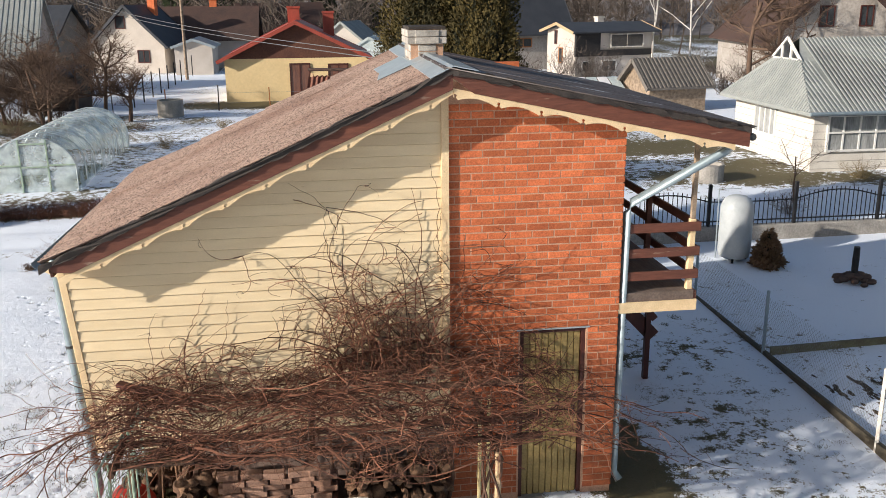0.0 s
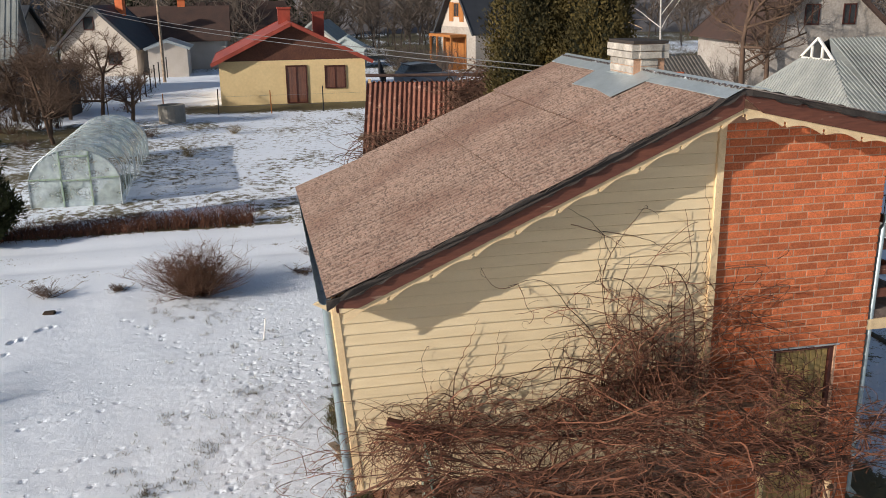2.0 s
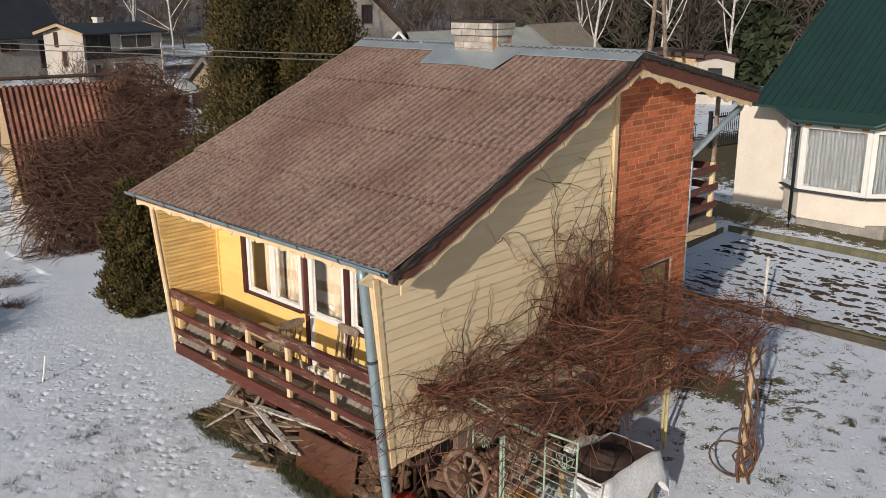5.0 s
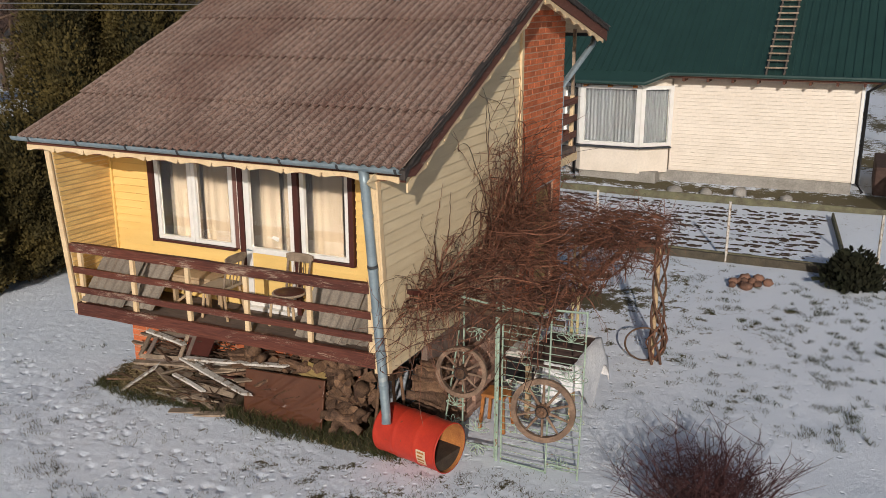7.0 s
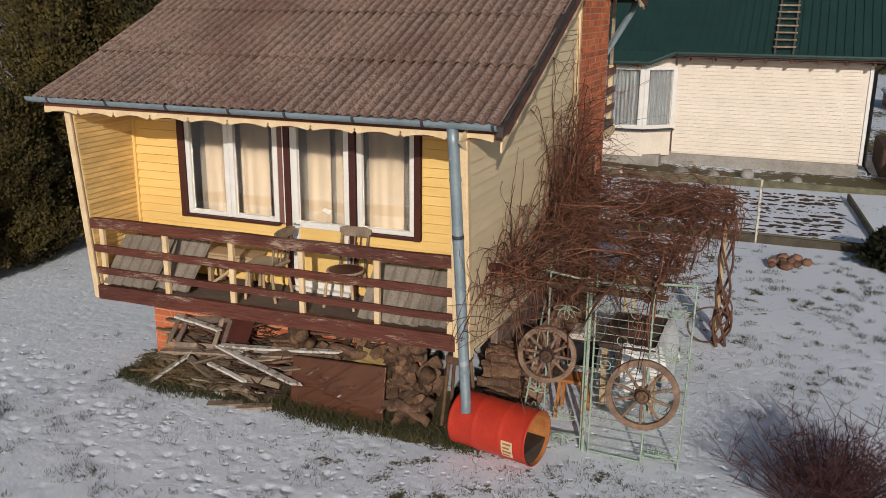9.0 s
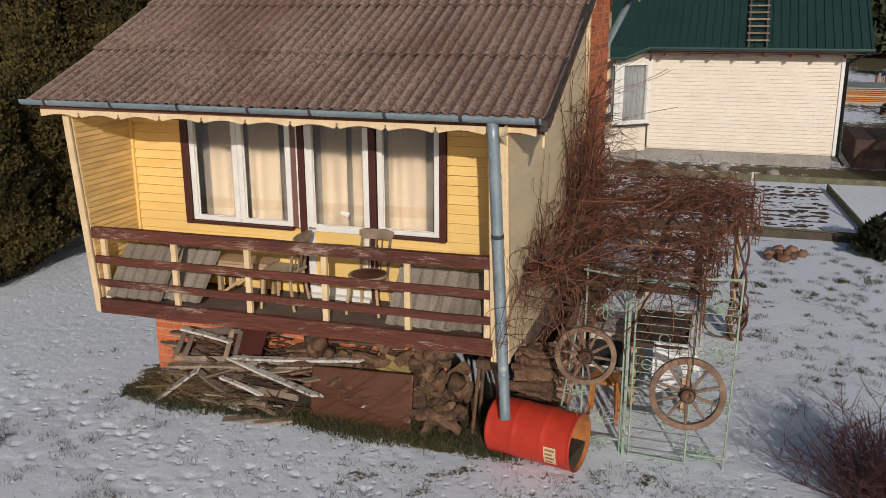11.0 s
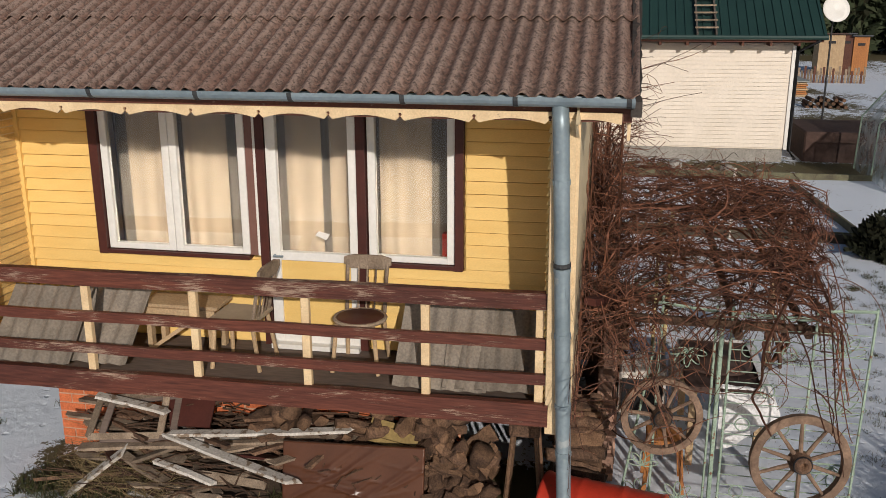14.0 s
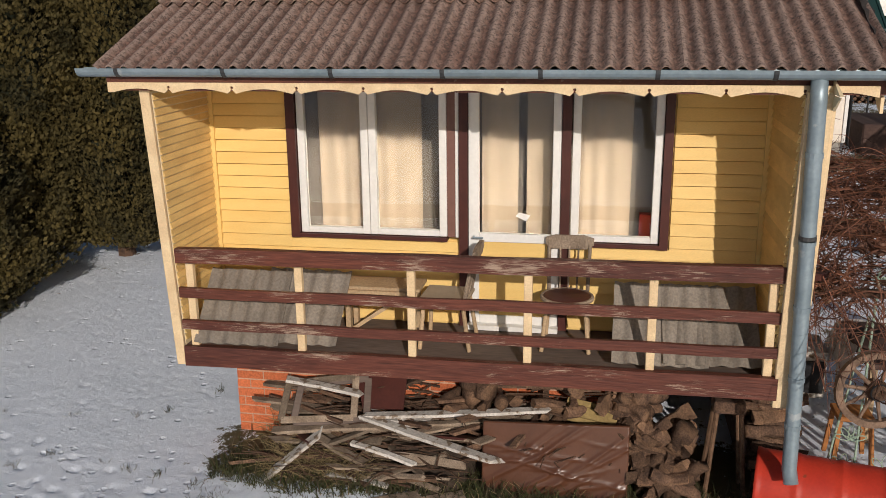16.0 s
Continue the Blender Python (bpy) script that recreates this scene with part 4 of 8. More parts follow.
roof = part("roof", Build().prism([(0.034, ROOF_W(0.034) - 0.045), (4.21, 5.425), (7.45, ROOF_E(7.45) - 0.03), (7.45, ROOF_E(7.45) - 0.09), (4.21, 5.35), (0.034, ROOF_W(0.034) - 0.10)],
                                  lambda u, v, d: (u, -0.31 + d, v), 5.18), trim_cream, house, "corrugated fibre-cement roof, lichen-grown and brown")
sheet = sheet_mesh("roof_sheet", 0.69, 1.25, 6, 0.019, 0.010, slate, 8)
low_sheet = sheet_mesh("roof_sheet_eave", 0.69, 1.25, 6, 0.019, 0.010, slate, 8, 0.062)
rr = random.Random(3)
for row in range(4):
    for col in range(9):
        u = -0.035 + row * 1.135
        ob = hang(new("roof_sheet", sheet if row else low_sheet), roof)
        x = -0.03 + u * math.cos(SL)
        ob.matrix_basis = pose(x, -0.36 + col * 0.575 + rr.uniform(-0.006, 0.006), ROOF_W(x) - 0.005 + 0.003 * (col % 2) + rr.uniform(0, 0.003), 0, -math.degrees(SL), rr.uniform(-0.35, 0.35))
esheet = sheet_mesh("roof_sheet_low", 1.09, 3.5, 9, 0.014, 0.01, felt)
for col in range(5):
    ob = hang(new("roof_sheet", esheet), roof)
    ob.matrix_basis = pose(7.55, -0.36 + col * 1.05, ROOF_E(7.55) + 0.0, 0, 0, 0) @ pose(0, 0, 0, 0, 0, 180) @ pose(0, -1.06, 0, 0, -math.degrees(math.atan(0.212)), 0)
# ridge strips and flashing
for y0 in np.arange(-0.38, 4.9, 1.33):
    y1 = min(y0 + 1.36, 4.93)
    part("ridge_strip", Build().add([(3.97, y0, ROOF_W(3.97) + 0.03), (4.21, y0, 5.51), (4.47, y0, 5.46), (3.97, y1, ROOF_W(3.97) + 0.036), (4.21, y1, 5.516), (4.47, y1, 5.466),
                                      (3.97, y0, ROOF_W(3.97) + 0.022), (4.21, y0, 5.50), (4.47, y0, 5.45), (3.97, y1, ROOF_W(3.97) + 0.026), (4.21, y1, 5.506), (4.47, y1, 5.456)],
                                     [(0, 1, 4, 3), (1, 2, 5, 4), (6, 9, 10, 7), (7, 10, 11, 8), (0, 6, 7, 1), (1, 7, 8, 2), (3, 4, 10, 9), (4, 5, 11, 10), (0, 3, 9, 6), (2, 8, 11, 5)]), zinc_light, roof)
part("flashing", Build().prism([(3.60, 3.0), (3.62, 2.2), (3.55, 1.55), (4.1, 1.45), (4.1, 3.1)], lambda u, v, d: (u, v, ROOF_W(u) + 0.035 + d), 0.006), zinc_light, roof, "pale sheet-metal flashing")
# verge: felt edge, brown board, cream scalloped board
for a, b2, zf in (((-0.09, ROOF_W), (4.21, ROOF_W), 0), ((4.21, ROOF_E), (7.52, ROOF_E), 1)):
    (xa, f), (xb, _) = a, b2
    xs_ = xa + (0.09 if not zf else 0.0)
    prof = lambda lo, hi: [(xs_, f(xs_) - 0.09), (xs_ + 0.22, f(xs_ + 0.22) + lo), (xb, f(xb) + lo), (xb, f(xb) + hi), (xs_, f(xs_) + hi)]
    ks = np.linspace(xa, xb, 64)
    rag = [(float(q), f(float(q)) - 0.045 + rr.uniform(-0.022, 0.012)) for q in ks] + [(float(q), f(float(q)) + 0.016 + rr.uniform(-0.012, 0.022)) for q in ks[::-1]]
    part("felt_edge", Build().prism(rag, lambda u, v, d: (u, -0.372 + d + 0.012 * math.sin(u * 23) * (d < 0.01), v), 0.055), tar, roof, "ragged black felt edge")
    part("verge_board", Build().prism(prof(-0.205, -0.035), lambda u, v, d: (u, -0.345 + d, v), 0.03), brown_x, roof, "brown verge board", bevel=0.004)
    part("verge_board", Build().prism(prof(-0.15, -0.035), lambda u, v, d: (u, 4.86 + d, v), 0.03), brown_x, roof, "brown verge board")


def scallops(length, pitch, first, h=0.115, arc=0.052, hole=0.019, slot=0.006):
    """Outline of a trim board whose lower edge is cut in arcs, with a keyhole at each tip."""
    low = []
    x = first - pitch
    while x < length + pitch:
        for k in range(1, 12):
            q = k / 12
            low.append((x + 0.012 + (pitch - 0.024) * q, -h + arc * math.sin(math.pi * q)))
        x += pitch
        low += [(x - 0.030, -h + 0.004), (x - slot, -h + 0.044 - hole)]
        low += [(x + hole * math.sin(w), -h + 0.044 - hole * math.cos(w)) for w in (-0.7, -1.6, -2.5, 2.5, 1.6, 0.7)]
        low += [(x + slot, -h + 0.044 - hole), (x + 0.030, -h + 0.004)]
    low = [p for p in low if 0.0 < p[0] < length]
    return [(0, 0), (0, low[0][1])] + low + [(length, low[-1][1]), (length, 0)]


LW = math.hypot(4.25, 4.25 * 0.448)
part("scalloped_board", Build().prism(scallops(LW - 0.13, 0.4725, 0.49), lambda u, v, d: (0.077 + u * math.cos(SL), -0.325 + d, ROOF_W(0.077) - 0.195 + u * math.sin(SL) + v), 0.02), trim_cream, roof, "cream scalloped board")
SE = math.atan(0.212)
part("scalloped_board", Build().prism(scallops(3.22, 0.4725, 0.02), lambda u, v, d: (4.215 + u * math.cos(SE), -0.325 + d, 5.275 - u * math.sin(SE) + v), 0.02), trim_cream, roof, "cream scalloped board")
part("scalloped_board", Build().prism(scallops(5.15, 0.4725, 0.465, 0.078, 0.036, 0.012, 0.003), lambda u, v, d: (-0.014 + d, 4.88 - u, 3.498 + v), 0.02), trim_cream, roof, "cream scalloped board")
part("eave_board", Build().box(0.008, 0.032, -0.33, 4.88, 3.44, 3.56), brown_x, roof, "brown eave board")

# gutter and pipes
gb = Build()
prof = [(-0.062 * math.cos(q), -0.062 * math.sin(q)) for q in np.linspace(0, math.pi, 9)]
outer = [(-0.105 + a, 3.60 + b2) for a, b2 in prof]
inner = [(-0.105 + a * 0.93, 3.60 + b2 * 0.93) for a, b2 in prof][::-1]
gb.prism(outer + inner, lambda u, v, d: (u + 0.0155 * d, -0.34 + d, v), 5.42)
gutter = part("gutter", gb, zinc, house, "dull blue-grey zinc gutter")
for y in (-0.32, 0.35, 1.05, 1.78, 2.42, 3.18, 3.95, 4.75):
    x = -0.105 + 0.0155 * (y + 0.34)
    part("gutter_band", Build().prism([(x + a * 1.06, 3.60 + b2 * 1.06) for a, b2 in prof] + [(x + a * 0.99, 3.60 + b2 * 0.99) for a, b2 in prof][::-1], lambda u, v, d: (u, y + d, v), 0.03), band_mat, gutter)
pipe = part("downpipe", Build().tube([(-0.075, 0.10, 3.55), (-0.06, 0.09, 3.40), (0.13, 0.0, 0.80), (0.10, -0.015, 0.70)], 0.052, 14), zinc, house, "worn blue-grey zinc downpipe", smooth=True)
for q in (0.12, 0.33, 0.34, 0.52, 0.72, 0.86):
    a = Vector((-0.06, 0.09, 3.40)).lerp(Vector((0.13, 0.0, 0.80)), q)
    d = Vector((0.19, -0.09, -2.6)).normalized()
    part("pipe_collar", Build().tube([a, a + d * 0.035], 0.057, 14), zinc if q != 0.33 else band_mat, pipe, smooth=False)
part("downpipe", Build().tube([(7.42, -0.15, 4.62), (7.36, -0.14, 4.50), (6.34, 0.04, 3.90), (6.29, 0.05, 3.78), (6.275, 0.06, 0.45), (6.33, -0.02, 0.36)], 0.05, 14), zinc, house, "zinc downpipe", smooth=True)
part("gutter", Build().tube([(7.56, -0.33, 4.67), (7.56, 4.9, 4.67)], 0.042, 10), band_mat, house, "zinc gutter")

# chimney
chim = part("chimney", Build().box(4.02, 4.43, 1.97, 2.70, 5.1, 5.80), mortar, house, "whitish brick chimney with a metal cap")
for r in range(5):
    g, zz = (0.035, 5.62 + (r - 3) * 0.09) if r >= 3 else (0.0, 5.35 + r * 0.09)
    wy = (2.70 - 1.97 + 2 * g) / 3
    for k in range(3):
        for x in (4.02 - 0.012 - g, 4.43 - 0.11 + 0.012 + g):
            y0 = 1.97 - g + k * wy + (0.06 if r % 2 else 0) * (k > 0)
            y1 = 1.97 - g + (k + 1) * wy + (0.06 if r % 2 and k < 2 else 0)
            part("brick", Build().box(x, x + 0.11, y0 + 0.004, y1 - 0.004, zz, zz + 0.082), chimney_brick, chim, bevel=0.006)
    for y in (1.97 - g - 0.012, 2.70 + g - 0.10):
        part("brick", Build().box(4.02 - g + 0.09, 4.43 + g - 0.09, y, y + 0.11, zz, zz + 0.082), chimney_brick, chim, bevel=0.006)
part("chimney_base", Build().box(3.98, 4.47, 1.93, 2.74, 5.3, 5.42), zinc_light, chim)
part("chimney_cap", Build().box(3.99, 4.46, 1.94, 2.73, 5.80, 5.835), tar, chim, "dark metal cap")

# porch railing
rail = thing("porch_railing", "brown plank railing on cream posts, paint flaking", "railing", (0.18, 2.3, 1.3))
RX = lambda y: 0.13 + 0.0201 * (y - 0.1)
RZ = lambda y: 0.06 * (4.6 - y) / 4.5
for nm, zc, h, t in (("top_rail", 2.168, 0.115, 0.07), ("rail", 1.86, 0.08, 0.035), ("rail", 1.60, 0.075, 0.035), ("floor_beam", 1.335, 0.165, 0.06)):
    ya, yb = (0.10, 4.60) if nm != "floor_beam" else (0.13, 4.60)
    b = Build()
    n = 9
    for i in range(n):
        y0, y1 = ya + (yb - ya) * i / n, ya + (yb - ya) * (i + 1) / n
        b.v += [(RX(y) - (0.02 if nm == "top_rail" else 0.0) + dx, y, zc + RZ(y) + dz + 0.004 * math.sin(y * 5 + zc * 9)) for y in ((y0, y1) if i == n - 1 else (y0,)) for dx, dz in ((0, -h / 2), (t, -h / 2), (t, h / 2), (0, h / 2))]
    for i in range(n):
        for j in range(4):
            b.f.append((i * 4 + j, i * 4 + (j + 1) % 4, i * 4 + 4 + (j + 1) % 4, i * 4 + 4 + j))
    b.f += [(3, 2, 1, 0), (n * 4, n * 4 + 1, n * 4 + 2, n * 4 + 3)]
    part(nm, b, brown, rail)
for y in (4.52, 3.63, 2.75, 1.88, 1.0, 0.2):
    part("post", Build().box(RX(y) + 0.042, RX(y) + 0.09, y - 0.03, y + 0.03, 1.30, 2.2), trim_cream, rail, bevel=0.004)


# ---- plants ----
def bare_tree(seed, height, r0, spread=0.55, levels=4, kids=5, first=0.25):
    """Tapered trunk and limbs that fork into twigs, as two lists of stems: wood and twigs."""
    rnd = random.Random(seed)
    wood, twigs = [], []

    def grow(p, d, length, r, lev):
        n = 5 if lev < 3 else 4
        pts = [p]
        for i in range(n):
            d = (d + Vector((rnd.uniform(-1, 1), rnd.uniform(-1, 1), rnd.uniform(-0.5, 0.9))) * (0.12 + 0.05 * lev)).normalized()
            pts.append(pts[-1] + d * length / n)
        (wood if lev < 2 else twigs).append((pts, r, max(r * (0.55 if lev < 2 else 0.35), 0.002)))
        if lev >= levels:
            return
        for k in range(kids + (2 if lev == 0 else 0)):
            q = rnd.uniform(first if lev == 0 else 0.2, 1.0)
            i = min(int(q * n), n - 1)
            a = pts[i].lerp(pts[i + 1], q * n - i)
            side = Vector((rnd.uniform(-1, 1), rnd.uniform(-1, 1), rnd.uniform(-0.25, 0.7))).normalized()
            grow(a, (d * (1 - spread) + side * spread * 1.6).normalized(), length * rnd.uniform(0.42, 0.72), r * rnd.uniform(0.35, 0.55), lev + 1)

    grow(Vector((0, 0, 0)), Vector((rnd.uniform(-0.1, 0.1), rnd.uniform(-0.1, 0.1), 1)).normalized(), height * 0.62, r0, 0)
    return wood, twigs


def plant_tree(name, label, x, y, seed, height, r0, mat=None, group="", **kw):
    wood, twigs = bare_tree(seed, height, r0, **kw)
    t = thing(name, label, "tree", (x, y, ground_z(x, y) - 0.05), group, world=False)
    part("trunk", raw_mesh("trunk", strands(wood[:1], 6), mat or twig_mat, True), None, t)
    for w in wood[1:]:
        part("limb", raw_mesh("limb", strands([w], 5), mat or twig_mat, True), None, t)
    part("crown", raw_mesh("crown", strands(twigs, 3), twig_mat if mat is None else twig_far), None, t)
    return t


def conifer(name, label, x, y, height, radius, n, seed, mat=thuja_mat, taper=0.75, group="", sag=0.0, size=0.16):
    """Trunk, a dark core standing in for the shade inside, and a crown of many small upright sprays."""
    rnd = np.random.RandomState(seed)
    base = ground_z(x, y) - 0.05
    t = thing(name, label, "tree", (x, y, base), group, world=False)
    part("trunk", Build().tube([(0, 0, 0), (0.03, 0.02, height * 0.5), (0, 0, height * 0.93)], 0.09 * height / 6, 7, 0.01), bark, t)
    rad = lambda h: radius * (1 - h) ** taper * (0.55 + 0.45 * np.minimum(h / 0.14, 1.0))
    h = 1 - np.sqrt(rnd.rand(n))
    h = np.where(h > 0.98, 0.5, h)
    q = rnd.rand(n) * 2 * np.pi
    lump = 1 + 0.20 * np.sin(q * 3 + h * 17 + seed) + 0.13 * np.sin(q * 7 - h * 31) + 0.10 * rnd.randn(n)
    r = rad(h) * lump * (0.80 + 0.22 * rnd.rand(n))
    P = np.stack([r * np.cos(q), r * np.sin(q), 0.12 * height * 0.3 + h * height * 0.97], 1)
    out = np.stack([np.cos(q), np.sin(q), np.zeros(n)], 1)
    up = np.stack([np.zeros(n), np.zeros(n), np.ones(n)], 1)
    d = out * (0.45 + 0.5 * rnd.rand(n))[:, None] + up * (0.9 - sag + 0.3 * rnd.randn(n))[:, None] + 0.4 * rnd.randn(n, 3)
    d /= np.linalg.norm(d, axis=1, keepdims=True)
    s = np.cross(d, out + 0.5 * rnd.randn(n, 3))
    s /= np.linalg.norm(s, axis=1, keepdims=True) + 1e-6
    ln = (size * (0.6 + 0.9 * rnd.rand(n)))[:, None]
    w = ln * (0.22 + 0.12 * rnd.rand(n))[:, None]
    V = np.stack([P, P + d * ln * 0.35 + s * w, P + d * ln, P + d * ln * 0.5 - s * w, P + d * ln * 0.8 + s * w * 1.7, P + d * ln * 0.9 - s * w * 1.6], 1).reshape(-1, 3)
    o = np.arange(n)[:, None] * 6
    F = np.concatenate([o + np.array([[0, 1, 2]]), o + np.array([[0, 2, 3]]), o + np.array([[0, 1, 4]]), o + np.array([[0, 3, 5]])])
    part("crown", raw_mesh("crown", (V, F), mat), None, t)
    # added core, coloured near black as the crown's inner shade
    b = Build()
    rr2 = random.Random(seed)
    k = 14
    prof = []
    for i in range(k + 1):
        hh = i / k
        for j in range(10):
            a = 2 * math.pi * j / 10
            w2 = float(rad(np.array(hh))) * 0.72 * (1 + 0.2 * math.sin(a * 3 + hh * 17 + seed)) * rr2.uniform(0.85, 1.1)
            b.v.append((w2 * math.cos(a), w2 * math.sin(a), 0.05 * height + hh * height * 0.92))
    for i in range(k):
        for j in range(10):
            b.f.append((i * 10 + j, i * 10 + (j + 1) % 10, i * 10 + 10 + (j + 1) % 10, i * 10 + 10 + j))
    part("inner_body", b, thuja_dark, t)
    return t


def shrub(name, label, x, y, radius, height, stems, seed, mat, group="", r=0.006):
    """A bush of curved stems that fork twice into fine upright twigs."""
    rnd = random.Random(seed)
    main, fine = [], []

    def bent(p, d, n, wob):
        pts, step = [p], d / n
        for _ in range(n):
            step = step + Vector((rnd.gauss(0, wob), rnd.gauss(0, wob), rnd.gauss(0, wob * 0.6) + wob * 0.4)) * d.length / n
            pts.append(pts[-1] + step)
        return pts

    for i in range(max(stems // 2, 12)):
        a, lean = rnd.uniform(0, 2 * math.pi), rnd.uniform(0.0, 1.0) ** 0.6
        o = Vector((math.cos(a), math.sin(a), 0)) * radius * 0.35 * lean * rnd.random()
        d = Vector((math.cos(a) * lean * radius * 0.85, math.sin(a) * lean * radius * 0.85, height * rnd.uniform(0.55, 0.95) * (1 - 0.4 * lean * lean)))
        pts = bent(o, d, 6, 0.16)
        main.append((pts, r, r * 0.45))
        for k in range(6):
            p = pts[rnd.randint(2, 6)]
            e = Vector((rnd.gauss(0, 0.20) * radius, rnd.gauss(0, 0.20) * radius, rnd.uniform(0.06, 0.30) * height))
            side = bent(p, e, 3, 0.25)
            fine.append((side, r * 0.55, r * 0.3))
            for q in range(2):
                e2 = Vector((rnd.gauss(0, 0.09) * radius, rnd.gauss(0, 0.09) * radius, rnd.uniform(0.02, 0.16) * height))
                fine.append(([side[1 + q], side[1 + q] + e2 * 0.5 + Vector((rnd.gauss(0, 0.01), rnd.gauss(0, 0.01), 0)), side[1 + q] + e2], r * 0.4, r * 0.22))
    ob = thing(name, label, "shrub", (x, y, ground_z(x, y) - 0.03), group, world=False)
    part("stem_growth", raw_mesh(name, strands(main, 3), mat), None, ob)
    part("twig_growth", raw_mesh(name, strands(fine, 3), mat), None, ob, kind="stuff")
    return ob


# ---- far and near buildings ----
def far_window(parent, m, w, h, frame_mat=None, name="window", bars=1, pane_mat=None):
    """Framed pane standing in a wall: m places its middle, looking along local -y."""
    f = Build()
    t = 0.07
    for x0, x1, z0, z1 in ((-w / 2, w / 2, -h / 2, -h / 2 + t), (-w / 2, w / 2, h / 2 - t, h / 2), (-w / 2, -w / 2 + t, -h / 2 + t, h / 2 - t), (w / 2 - t, w / 2, -h / 2 + t, h / 2 - t)):
        f.box(x0, x1, -0.05, 0.05, z0, z1)
    f.v = [tuple(m @ Vector(v)) for v in f.v]
    win = part(name, f, frame_mat or white_paint, parent)
    for k in range(bars):
        x = -w / 2 + w * (k + 1) / (bars + 1)
        g = Build().box(x - 0.03, x + 0.03, -0.04, 0.03, -h / 2 + t, h / 2 - t)
        g.v = [tuple(m @ Vector(v)) for v in g.v]
        part("glazing_bar", g, frame_mat or white_paint, win)
    g = Build().box(-w / 2 + 0.03, w / 2 - 0.03, -0.015, 0.01, -h / 2 + 0.03, h / 2 - 0.03)
    g.v = [tuple(m @ Vector(v)) for v in g.v]
    part("pane", g, pane_mat or far_glass, win, "dark glass" if pane_mat is None else "glass with a blind, curtain or reflection painted in")
    return win


def gabled(name, label, x, y, yaw, L, W, eave, ridge, wall, roof_mat, gable_mat=None, over=0.35, windows=(), chimneys=(), ribs=0.0, base=None, verge=None, pane_mat=None):
    """House with its ridge along local x; windows are (side, along, middle height, width, height, frame, bars)."""
    z0 = ground_z(x, y) - 0.1 if base is None else base
    t = thing(name, label, "house", (x, y, z0), world=False)
    t.matrix_basis = pose(x, y, z0, 0, 0, yaw)
    part("wall", Build().box(-L / 2, L / 2, -W / 2, W / 2, 0, eave), wall, t)
    for s in (-1, 1):
        part("gable", Build().prism([(-W / 2, eave), (W / 2, eave), (0, ridge - 0.05)], lambda u, v, d: (s * (L / 2 - 0.12) + s * d, u, v), 0.12), gable_mat or wall, t)
        k = (ridge - eave) / (W / 2)
        lo, z1 = W / 2 + over, eave - over * k
        part("roof", Build().add([(-L / 2 - over, s * lo, z1), (L / 2 + over, s * lo, z1), (L / 2 + over, 0, ridge), (-L / 2 - over, 0, ridge),
                                  (-L / 2 - over, s * lo, z1 + 0.1), (L / 2 + over, s * lo, z1 + 0.1), (L / 2 + over, 0, ridge + 0.1), (-L / 2 - over, 0, ridge + 0.1)],
                                 [(0, 1, 2, 3), (7, 6, 5, 4), (0, 4, 5, 1), (1, 5, 6, 2), (2, 6, 7, 3), (3, 7, 4, 0)]), roof_mat, t)
        if ribs:
            r = Build()
            q = -L / 2 - over + ribs / 2
            while q < L / 2 + over:
                r.beam((q, s * lo, z1 + 0.11), (q, 0, ridge + 0.11), ribs * 0.4, 0.05, (0, 0, 1))
                q += ribs
            part("roof_ribs", r, roof_mat, t, kind="stuff")
        for e in (-1, 1):
            part("verge_board", Build().beam((e * (L / 2 + over), s * lo, z1 + 0.03), (e * (L / 2 + over), 0, ridge + 0.03), 0.04, 0.2), verge or roof_mat, t)
    for side, u, zc, w, h, fm, bars in windows:
        m = {"W": pose(-L / 2 - 0.01, u, zc, 0, 0, -90), "E": pose(L / 2 + 0.01, u, zc, 0, 0, 90), "S": pose(u, -W / 2 - 0.01, zc), "N": pose(u, W / 2 + 0.01, zc, 0, 0, 180)}[side]
        far_window(t, m, w, h, fm, "door" if zc - h / 2 < 0.25 else "window", bars, pane_mat)
    for u, v, w, top, cm in chimneys:
        c = part("chimney", Build().box(u - w / 2, u + w / 2, v - w / 2, v + w / 2, eave, top).box(u - w / 2 - 0.05, u + w / 2 + 0.05, v - w / 2 - 0.05, v + w / 2 + 0.05, top - 0.12, top), cm, t)
    return t


bwood = brown_frame
gabled("yellow_house", "pale yellow bungalow with a red metal roof and brown gable", 1.75, 45.9, 90, 8.8, 7.9, 2.45, 4.35, pale_yellow_wall, red_roof, brown_board, 0.4,
       [("W", -0.15, 1.15, 1.15, 2.05, bwood, 1), ("W", -2.27, 1.5, 1.15, 1.25, bwood, 1)], [(0.2, 0.15, 0.7, 5.2, red_roof), (1.2, -1.9, 0.65, 4.9, red_roof)], verge=red_roof, pane_mat=blind_glass)
gabled("white_gabled_house", "white house with a steep dark roof", -11.0, 67, 76, 5.5, 5.8, 2.4, 5.2, white_wall, dark_roof, None, 0.4, [("W", 0.5, 4.0, 0.8, 1.0, bwood, 0), ("W", -1.2, 1.4, 1.0, 1.0, bwood, 1)], [(1.0, -0.6, 0.6, 6.4, brick_mat)])
gabled("white_annex", "low white annex with a pale flat-pitched roof", -6.4, 63.5, 90, 4, 2.8, 2.2, 2.7, white_wall, zinc_light, None, 0.25)
gabled("brown_roofed_house", "house with a wide brown roof", -6.8, 72, 0, 9, 7, 2.6, 5.0, white_wall, brown_roof, None, 0.4, [("S", 0, 1.3, 1.2, 1.0, bwood, 1)], [(1.0, 0.2, 0.6, 5.7, brick_mat)])
